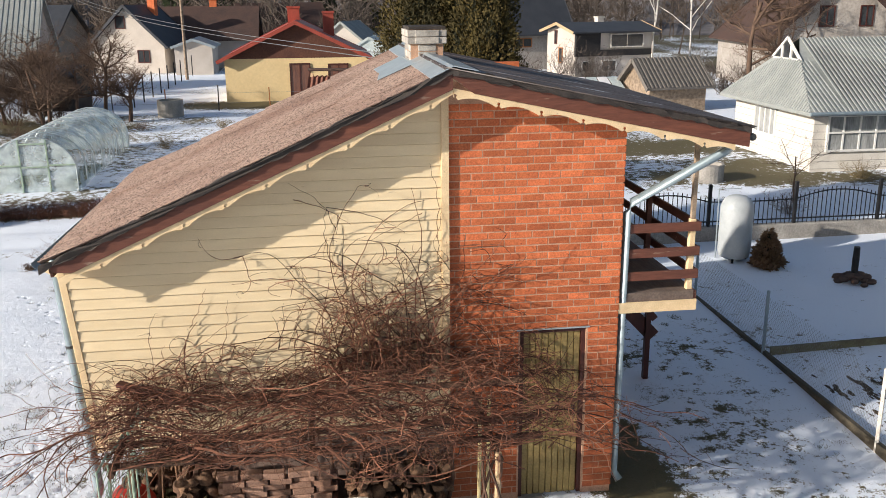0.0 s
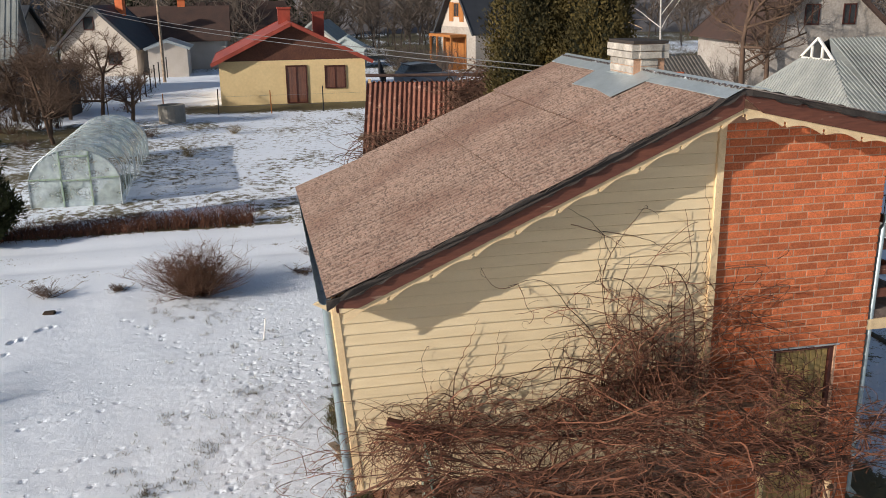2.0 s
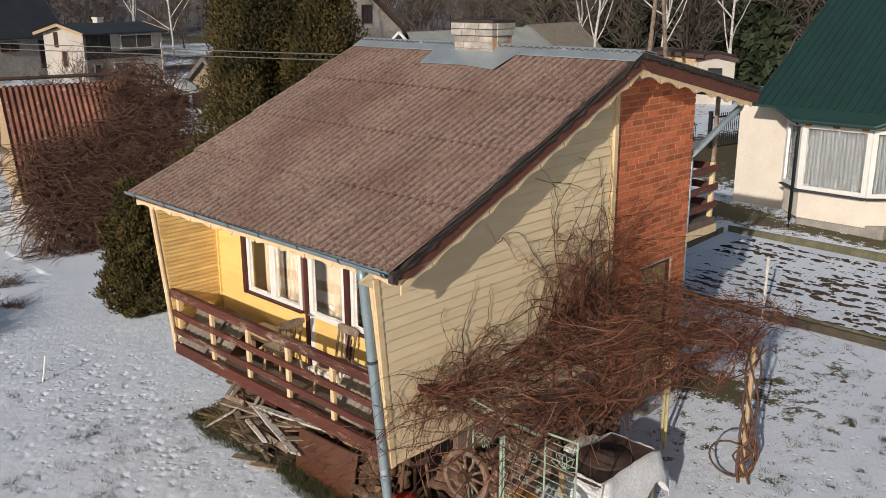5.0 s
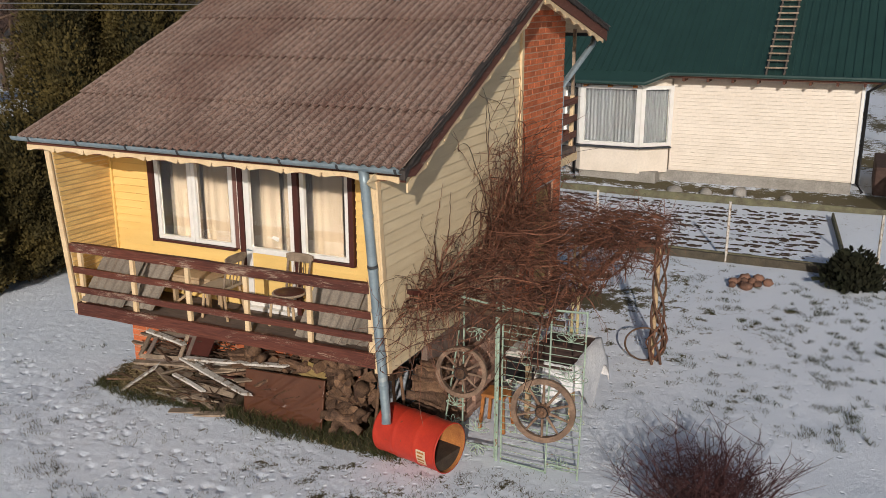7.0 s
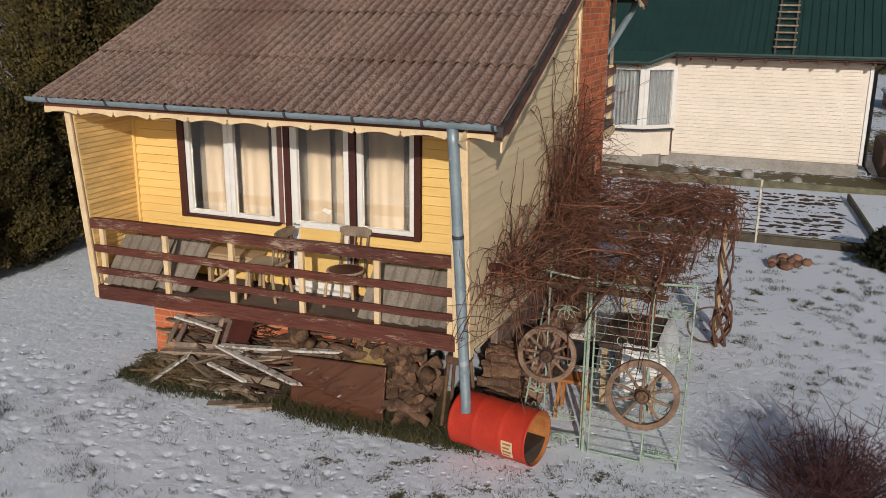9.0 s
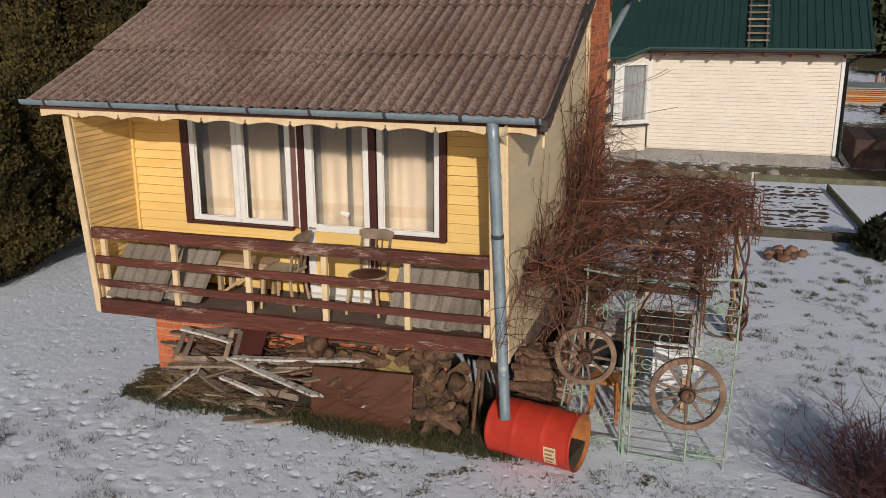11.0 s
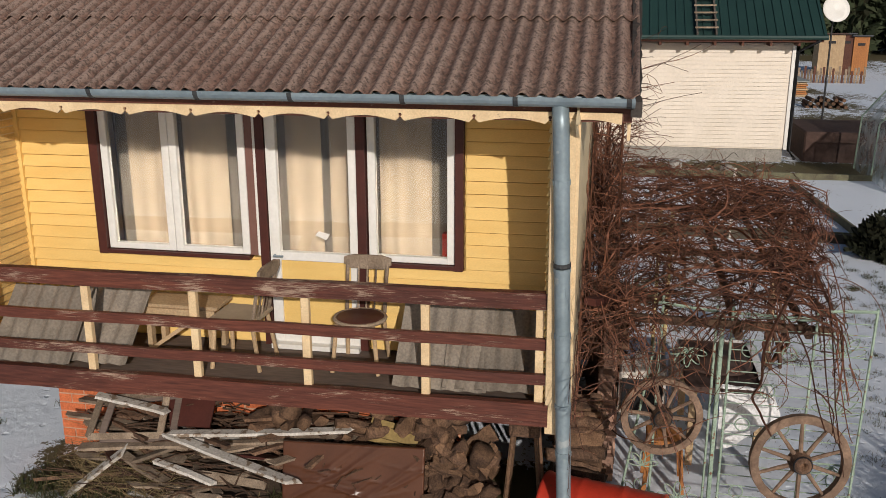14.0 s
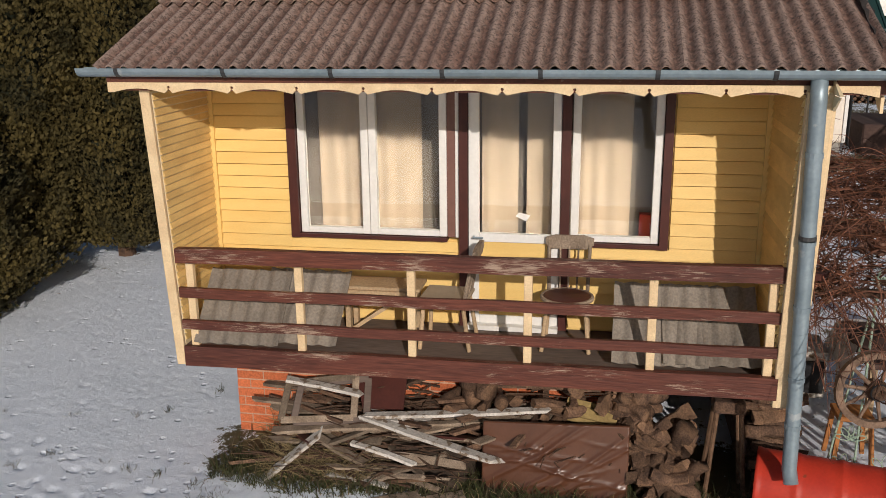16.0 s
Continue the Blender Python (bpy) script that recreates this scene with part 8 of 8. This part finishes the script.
for i in range(80):
    y = lrn.uniform(0.66, 1.25)
    x = lrn.uniform(0.5 if y < 1.0 else 0.75, 1.02)
    zq = 0.24 + (x - 0.35) * 1.05 * lrn.uniform(0.35, 1.0)
    ob = tagged(new("log", lrn.choice(logs)), "rough split log thrown on a heap under the porch", "firewood", "heaped firewood")
    ob.matrix_basis = pose(x, y, zq, 0, 0, lrn.uniform(-65, 65)) @ pose(0, 0, 0, 90 + lrn.uniform(-65, 55), 0, 0) @ pose(0, 0, 0, 0, 0, lrn.uniform(0, 360))
for i in range(20):
    y = lrn.uniform(1.25, 2.65)
    ob = tagged(new("log", lrn.choice(logs)), "short log lying against the basement wall", "firewood", "logs by the basement")
    ob.matrix_basis = pose(lrn.uniform(0.85, 1.05), y, lrn.uniform(0.55, 0.95), lrn.uniform(60, 120), lrn.uniform(0, 360), lrn.uniform(40, 140))

# ---- scrap timber heap ----
srn = random.Random(14)


def rough_plank(a, b2, w, t, seed, up=(0, 0, 1)):
    """A warped board from a to b2 with uneven edges and splintered ends."""
    rnd2 = random.Random(seed)
    a, b2 = Vector(a), Vector(b2)
    d = (b2 - a).normalized()
    side = d.cross(Vector(up)).normalized()
    nrm = side.cross(d)
    b = Build()
    n, bow, skew = 6, rnd2.uniform(-0.012, 0.012), rnd2.uniform(-0.3, 0.3)
    for i in range(n + 1):
        q = i / n
        c = a.lerp(b2, q) + nrm * bow * math.sin(math.pi * q)
        wl, wr = w / 2 * rnd2.uniform(0.88, 1.05), w / 2 * rnd2.uniform(0.88, 1.05)
        end = 0.5 * w if i in (0, n) else 0.0
        for o, h in ((-wl, -t / 2), (wr, -t / 2), (wr, t / 2), (-wl, t / 2)):
            b.v.append(tuple(c + side * o + nrm * h + d * (skew * o + (rnd2.uniform(-end, end) if end else 0.0))))
    for i in range(n):
        for j in range(4):
            b.f.append((i * 4 + j, i * 4 + (j + 1) % 4, i * 4 + 4 + (j + 1) % 4, i * 4 + 4 + j))
    b.f += [(3, 2, 1, 0), (n * 4, n * 4 + 1, n * 4 + 2, n * 4 + 3)]
    return b


# added fill under the boards, its dark colour standing for the heap's shaded gaps
mound = Build()
for i in range(30):
    for j in range(11):
        y, u = 1.15 + 3.15 * i / 29, j / 10
        x0 = (0.70 if y < 2.4 else 0.34) + 0.06 * math.sin(y * 9)
        fade = min(1.0, (4.35 - y) / 0.6)
        mound.v.append((x0 + (1.12 - x0) * u, y, 0.17 + (0.50 * fade * u ** 0.8) + srn.uniform(-0.03, 0.03) * (0 < j)))
mound.f = [(i * 11 + j, i * 11 + j + 1, i * 11 + j + 12, i * 11 + j + 11) for i in range(29) for j in range(10)]
tagged(new("rubbish_mound", mound.mesh("rubbish_mound", bpy.data.materials["dark_soil"])), "dark soil fill added for the shaded gaps under the scrap timber", "debris", kind="stuff")
pm = [rough_plank((-ln / 2, 0, 0), (ln / 2, 0, 0), w, t, i).mesh("scrap_plank", m) for i, (ln, w, t, m) in enumerate(((0.85, 0.07, 0.02, grey_wood), (0.6, 0.085, 0.02, grey_wood), (0.95, 0.05, 0.028, bark), (0.45, 0.08, 0.025, white_wood), (0.6, 0.04, 0.03, grey_wood), (0.55, 0.12, 0.02, brown_frame), (0.7, 0.035, 0.025, split_wood), (0.35, 0.07, 0.03, bark)))]
for i in range(64):
    y = srn.uniform(1.7, 3.95)
    x = srn.uniform(0.36 if y > 2.5 else 0.78, 1.0)
    zq = 0.22 + (x - 0.25) * 0.80 * srn.uniform(0.75, 1.0)
    ob = tagged(new("scrap_plank", pm[srn.choice((0, 1, 2, 0, 1, 3, 4, 5, 6, 7, 2, 7))]), "weathered board thrown on a scrap heap", "plank", "scrap heap")
    ob.matrix_basis = pose(x, y, zq, srn.uniform(-30, 30), srn.uniform(-14, 14), srn.gauss(92, 28))
for x0, y0, z0, x1, y1, z1, w, mt, lbl in ((0.78, 3.99, 0.94, 0.70, 3.29, 0.88, 0.085, white_wood, "peeling white board on the scrap heap"),
                                           (0.26, 4.04, 0.26, 0.52, 3.60, 0.60, 0.10, white_wood, "peeling white board propped against the scrap heap"),
                                           (0.64, 3.24, 0.72, 0.78, 1.75, 0.82, 0.085, white_wood, "long pale board on the scrap heap"),
                                           (0.68, 3.05, 0.62, 0.82, 1.95, 0.70, 0.06, grey_wood, "long grey board on the scrap heap"),
                                           (0.62, 3.25, 0.72, 0.44, 2.12, 0.50, 0.095, white_wood, "long grey board sloping off the scrap heap"),
                                           (0.56, 4.02, 0.56, 0.64, 3.10, 0.64, 0.12, grey_wood, "wide grey board on the scrap heap"),
                                           (0.53, 3.62, 0.54, 0.42, 3.20, 0.40, 0.09, grey_wood, "grey board on the scrap heap"),
                                           (0.52, 3.34, 0.52, 0.43, 2.80, 0.42, 0.06, white_wood, "short pale board on the scrap heap"),
                                           (0.40, 3.52, 0.30, 0.36, 2.98, 0.26, 0.10, white_wood, "broken pale board at the heap's foot"),
                                           (0.50, 3.55, 0.50, 0.62, 3.18, 0.62, 0.05, grey_wood, "grey batten on the scrap heap"),
                                           (0.96, 4.25, 0.80, 0.84, 3.72, 0.84, 0.07, grey_wood, "grey board on the scrap heap"),
                                           (0.95, 2.28, 0.92, 0.97, 1.34, 0.94, 0.05, bark, "long dark board along the basement wall"),
                                           (0.94, 2.98, 0.90, 1.04, 2.56, 1.02, 0.12, bark, "dark broken beam on the scrap heap")):
    solo("scrap_board", rough_plank((x0, y0, z0), (x1, y1, z1), w, 0.026, int(1000 * (x0 + y0))), mt, lbl, "plank", group="scrap boards")
ochre_panel = thing("ochre_crate_side", "ochre slatted crate side lying among the logs", "crate", (0.84, 1.4, 0.75))
for i in range(4):
    part("slat", Build().beam((0.905 - 0.035 * i, 1.60, 0.86 - 0.035 * i), (0.875 - 0.035 * i, 1.20 + 0.03 * (i % 2), 0.80 - 0.035 * i), 0.046, 0.014, (-0.7, 0, 0.7)), leaf, ochre_panel)
for sh in (0.0, -0.11):
    wf = thing("old_window_frame", "old grey-brown wooden frame lying on the scrap heap", "window frame", (0.7, 3.6 + sh, 0.6), "old frames")
    cs = [Vector((0.60, 3.98 + sh, 0.64 + 0.1 * sh)), Vector((0.84, 3.98 + sh, 0.87 + 0.1 * sh)), Vector((0.92, 3.40 + sh, 0.94 + 0.1 * sh)), Vector((0.66, 3.36 + sh, 0.68 + 0.1 * sh))]
    for a, b2 in zip(cs, cs[1:] + cs[:1]):
        part("bar", Build().beam(a, b2, 0.06, 0.026, (-0.7, 0, 0.7)), floor_wood if sh else grey_wood, wf, bevel=0.006)
fp = [Vector(q) for q in ((1.00, 3.42, 0.98), (1.02, 2.96, 1.02), (0.75, 2.95, 0.74), (0.74, 3.30, 0.73))]
solo("fibreboard_sheet", Build().add([*fp, *[q + Vector((-0.012, 0, 0.012)) for q in fp]], [(0, 1, 2, 3), (7, 6, 5, 4), (0, 4, 5, 1), (1, 5, 6, 2), (2, 6, 7, 3), (3, 7, 4, 0)]), brown_frame, "dark brown fibreboard sheet on the scrap heap", "panel")
# brown padded board propped in front
pb = Build()
n1, n2 = 84, 48
prn = random.Random(2)
folds = [(prn.uniform(0, 1), prn.uniform(0.0, 0.75), prn.uniform(0.15, 1.5) * (1 if k % 4 else -0.6), prn.uniform(0.010, 0.018), prn.uniform(-0.9, 0.9), prn.uniform(0.10, 0.30)) for k in range(30)]
for s in (0, 1):
    for i in range(n1 + 1):
        for j in range(n2 + 1):
            u, v = i / n1, j / n2
            d = 0.0
            if s == 0:
                for fu, fv, sl_, am, bow, ext in folds:
                    w = ((v - fv) - sl_ * (u - fu) - bow * (u - fu) ** 2) / (1 + abs(sl_))
                    d += am * math.exp(-abs(w / 0.013) ** 1.4) * math.exp(-((u - fu) / ext) ** 2)
            pb.v.append((0.50 + 0.12 * v - d - (0.0 if s == 0 else -0.035), 2.26 - 1.16 * u, 0.14 + 0.61 * v + 0.045 * u))
k = (n1 + 1) * (n2 + 1)
for i in range(n1):
    for j in range(n2):
        a = i * (n2 + 1) + j
        pb.f += [(a, a + 1, a + n2 + 2, a + n2 + 1), (k + a, k + a + n2 + 1, k + a + n2 + 2, k + a + 1)]
for i in range(n1):
    for j in (0, n2):
        a = i * (n2 + 1) + j
        pb.f.append((a, a + n2 + 1, k + a + n2 + 1, k + a))
for j in range(n2):
    for i in (0, n1):
        a = i * (n2 + 1) + j
        pb.f.append((a, a + 1, k + a + 1, k + a))
solo("padded_board", pb, leatherette, "brown leatherette-covered door panel propped on the ground", "panel", smooth=True)
for x, y, a in ((0.18, 2.75, 35), (0.12, 3.1, 80)):
    solo("loose_board", Build().beam((x, y, 0.22), (x + 0.15, y - 0.38, 0.24), 0.12, 0.03), grey_wood, "grey board lying in the grass", "plank", group="loose boards")

brush = []
for i in range(420):
    y = srn.uniform(1.1, 3.95)
    x = srn.uniform(0.3 if y > 2.5 else 0.6, 1.05)
    p = Vector((x, y, 0.24 + (x - 0.2) * 0.85 * srn.uniform(0.3, 1.0)))
    a, ln = srn.uniform(0, 6.28), srn.uniform(0.15, 0.6)
    e = p + Vector((0.35 * math.cos(a) * ln, math.sin(a) * ln, srn.uniform(-0.12, 0.12) * ln))
    e.z = max(e.z, 0.22)
    brush.append(([p, p.lerp(e, 0.5) + Vector((0, 0, 0.02)), e], srn.uniform(0.004, 0.013), 0.004))
tagged(new("brushwood", raw_mesh("brushwood", strands(brush, 5), bark)), "thin broken sticks scattered through the scrap heap", "sticks", kind="stuff")

# dry stems and grass round the heap and walls
grn = random.Random(41)
items_s, items_g, items_d = [], [], []
for i in range(800):
    y = grn.uniform(3.2, 4.1)
    x = grn.uniform(0.3, 0.9)
    p = Vector((x, y, ground_z(x, y) + grn.uniform(0, 0.35) * max(0.0, (x - 0.1))))
    a = grn.uniform(0, 6.28)
    ln = grn.uniform(0.1, 0.34)
    e = p + Vector((math.cos(a) * ln * 0.7, math.sin(a) * ln, grn.uniform(0.02, 0.2)))
    items_s.append(([p, p.lerp(e, 0.5) + Vector((0, 0, 0.04)), e], 0.003, 0.0015))
for i in range(3600):
    y = grn.uniform(-0.1, 4.5)
    x = 0.20 + abs(grn.gauss(0, 0.26)) + 0.07 * math.sin(y * 3)
    h = grn.uniform(0.04, 0.17)
    p = Vector((x, y, ground_z(x, y) - 0.03))
    e = p + Vector((grn.gauss(0, 0.06), grn.gauss(0, 0.06), h))
    (items_g if grn.random() < 0.65 else items_d if grn.random() < 0.7 else items_s).append(([p, p.lerp(e, 0.6) + Vector((0, 0, 0.02)), e], 0.004, 0.0015))
for cx, cy, rad_, green in CLUMPS:
    for i in range(int((40 if green else 26) * rad_ / 0.1)):
        x, y = cx + grn.gauss(0, rad_ * 0.6), cy + grn.gauss(0, rad_ * 0.6)
        h = grn.uniform(0.01, 0.045) if green else grn.uniform(0.005, 0.04)
        p = Vector((x, y, ground_z(x, y) - 0.03))
        e = p + Vector((grn.gauss(0, 0.03), grn.gauss(0, 0.03), h + 0.03))
        (items_g if grn.random() < (0.7 if green else 0.15) else items_d).append(([p, e], 0.0028, 0.0014))
tagged(new("withered_grass", raw_mesh("withered_grass", strands(items_d, 3), surf("withered_grass", (0.10, 0.08, 0.05), (0.06, 0.055, 0.035), 3, 0.9, 0.0))), "dark withered grass blades poking through snow", "grass", kind="stuff")
tagged(new("dry_stems", raw_mesh("dry_stems", strands(items_s, 3), straw)), "dry straw-coloured stems and grass in the snow", "dry grass", kind="stuff")
tagged(new("grass_tufts", raw_mesh("grass_tufts", strands(items_g, 3), green_grass)), "sparse green grass tufts poking through snow", "grass", kind="stuff")
# dark things lying on the snow
solo("dark_block", Build().box(-5.0, -4.76, 9.36, 9.54, 0.3, 0.43), bpy.data.materials["dark_soil"], "dark block lying on the snow", "block", bevel=0.03)
for i, (x, y, rad_, h) in enumerate(((-5.1, 10.5, 0.45, 0.22), (-3.7, 10.6, 0.25, 0.12), (-7.0, 10.2, 0.3, 0.12), (0.2, 10.9, 0.35, 0.12), (0.6, 12.3, 0.5, 0.14))):
    shrub("grass_mound", "low mound of dead grass in the snow", x, y, rad_, h, 70, 400 + i, twig_mat, "grass mounds", r=0.006)

# ---- porch furniture ----
gsheet = sheet_mesh("grey_sheet", 0.69, 0.66, 5, 0.015, 0.008, slate_grey)
for x, y, zb, lean, yaw, lbl in ((0.26, 3.82, 1.435, -49, 1, "grey corrugated sheet leaning in the porch corner"), (0.29, 3.36, 1.45, -47, -2, "grey corrugated sheet leaning beside the first"),
                                 (0.31, 0.58, 1.44, -50, -1, "grey corrugated sheet leaning against the porch wall"), (0.34, 0.21, 1.455, -46, 2, "grey corrugated sheet leaning in a dark corner")):
    ob = tagged(new("corrugated_sheet", gsheet), lbl, "roof sheet", "corrugated sheets")
    ob.matrix_basis = pose(x, y, zb, 0, lean, yaw)


def chair(x, y, yaw, seat_mat, label, round_seat, seat_name):
    t = thing("wooden_chair", label, "chair", (x, y, 1.42), "porch chairs", world=False)
    t.matrix_basis = pose(x, y, 1.42, 0, 0, yaw) @ Matrix.Diagonal((0.95, 0.95, 0.87, 1))
    if round_seat:
        part("seat", Build().lathe([(0.0, 0.475), (0.17, 0.472), (0.20, 0.46), (0.205, 0.44), (0.0, 0.43)], 22), seat_mat, t, "round brown seat", smooth=True)
        part("seat_ring", Build().ring((0, 0, 0.45), (0, 0, 1), 0.205, 0.018, 24, 6), grey_wood, t)
    else:
        part("seat", Build().box(-0.2, 0.2, -0.2, 0.2, 0.43, 0.475), seat_mat, t, seat_name, bevel=0.012)
    for sx in (-1, 1):
        part("leg", Build().tube([(0.16, sx * 0.15, 0.44), (0.19, sx * 0.19, 0.0)], 0.018, 8), pale_wood, t)
        part("leg", Build().tube([(-0.16, sx * 0.15, 0.44), (-0.22, sx * 0.18, 0.0)], 0.018, 8), pale_wood, t)
        part("back_post", Build().tube([(-0.17, sx * 0.16, 0.44), (-0.22, sx * 0.165, 0.70), (-0.27, sx * 0.17, 0.92)], 0.016, 8), grey_wood, t)
    part("backrest", Build().prism([(-0.2, 0.86), (-0.14, 0.82), (0.14, 0.82), (0.2, 0.86), (0.2, 0.92), (0.12, 0.945), (-0.12, 0.945), (-0.2, 0.92)], lambda u, v, d: (-0.25 - d - 0.05 * (v - 0.86), u, v), 0.025), grey_wood, t, "weathered curved back board")
    for k in range(3):
        part("spindle", Build().tube([(-0.18, (k - 1) * 0.07, 0.46), (-0.255, (k - 1) * 0.075, 0.85)], 0.008, 6), grey_wood, t)


chair(0.72, 1.62, 180, brown_frame, "old wooden chair with a round brown seat", True, "")
chair(0.62, 2.55, 88, cloth_beige, "old wooden chair with a woven seat", False, "pale woven seat")
bench = thing("wooden_bench", "pale wooden trestle bench against the porch wall", "bench", (0.8, 3.0, 1.42))
part("top", Build().box(0.68, 0.98, 2.78, 3.45, 1.80, 1.83), pale_wood, bench, bevel=0.005)
part("apron", Build().box(0.67, 0.69, 2.8, 3.43, 1.70, 1.80), pale_wood, bench)
for y in (2.85, 3.38):
    part("leg", Build().beam((0.72, y, 1.42), (0.72, y, 1.8), 0.06, 0.04, (0, 1, 0)), pale_wood, bench)
    part("leg", Build().beam((0.94, y, 1.42), (0.94, y, 1.8), 0.06, 0.04, (0, 1, 0)), pale_wood, bench)
part("brace", Build().beam((0.71, 3.36, 1.45), (0.71, 2.95, 1.74), 0.03, 0.05, (1, 0, 0)), pale_wood, bench)

# vine heap on the shed
srn2 = np.random.RandomState(5)
its = []
M = np.array(pose(4.25, 16.55, 0.5, 0, 0, -14))
for i in range(4300):
    u = -1.6 + 4.1 * srn2.rand() ** 0.85
    hmax = 2.15 + 1.7 * min(max(0.0, (u - 0.5) / 0.8), 1.0) - 0.9 * max(0.0, (u - 1.9) / 0.8) + 0.2 * srn2.randn()
    h = max(hmax, 0.4) * srn2.rand() ** 0.8
    v = -2.7 + 0.82 * max(0.0, h - 0.9) - 0.8 * srn2.rand() * (1 - h / 4)
    a = srn2.rand() * 6.28
    pts = wander((u, v, h + 0.05), (math.cos(a), 0.3 * math.sin(a) - 0.1, 0.5 * math.sin(a)), 0.5 + 0.9 * srn2.rand(), 7, (0.4 * vrnd.randn(), 1, 0.4 * vrnd.randn()), sign() * 2.0 * srn2.rand(), 1.2, 0.12)
    pts[:, 2] = np.maximum(pts[:, 2], 0.0)
    its.append((pts @ M[:3, :3].T + M[:3, 3], 0.012, 0.006))
tagged(new("shed_creeper", raw_mesh("shed_creeper", strands(its, 3), vine_grey)), "tangled leafless creeper over the shed roof", "vine", kind="stuff")


# ---- bricks ----
def lay_bricks(wall, x0, x1, z0, z1, at, skip, near, seed, top=lambda x: 99):
    """Courses of running bond as pieces of their own near the eye, the others as one part."""
    rnd = random.Random(seed)
    full = Build().box(0, 0.243, -0.009, 0.03, 0, 0.0715).mesh("brick", brick_mat, 0.003)
    rest, k, zz = Build(), 0, z0
    while zz < z1:
        x = x0 - (0.1275 if k % 2 else 0.0) - (0.06 if k % 5 == 3 else 0.0)
        while x < x1 - 0.02:
            a, b = max(x, x0), min(x + 0.245, x1)
            for sa, sb, za, zb in skip:
                if za - 0.04 < zz < zb - 0.03 and b > sa and a < sb:
                    a, b = (a, sa) if a < sa else ((sb, b) if b > sb else (0, 0))
            if b - a > 0.03 and zz < top(b):
                m = at @ pose(a, rnd.uniform(-0.002, 0.002), zz, 0, 0, rnd.uniform(-0.4, 0.4))
                if near(a, zz):
                    ob = hang(new("brick", full), wall)
                    ob.matrix_basis = m @ Matrix.Diagonal(((b - a) / 0.245, 1, 1, 1))
                else:
                    o = Build().box(0, b - a - 0.002, -0.009, 0.03, 0, 0.0715)
                    rest.add([m @ Vector(v) for v in o.v], o.f)
            x += 0.2555
        zz += 0.0855
        k += 1
    if rest.v:
        part("lower_bricks", rest, brick_mat, wall, kind="stuff")


lay_bricks(brick_wall, 4.205, 6.226, 0.30, 5.02, pose(0, 0, 0), ((5.02, 5.86, 0.3, 2.44),), lambda x, zz: zz > 2.05, 1, lambda x: ROOF_E(x) - 0.16)
lay_bricks(base_wall, 0.0, 3.68, 0.25, 1.28, pose(1.13, 4.58, 0, 0, 0, -90), (), lambda x, zz: zz > 0.6, 2)
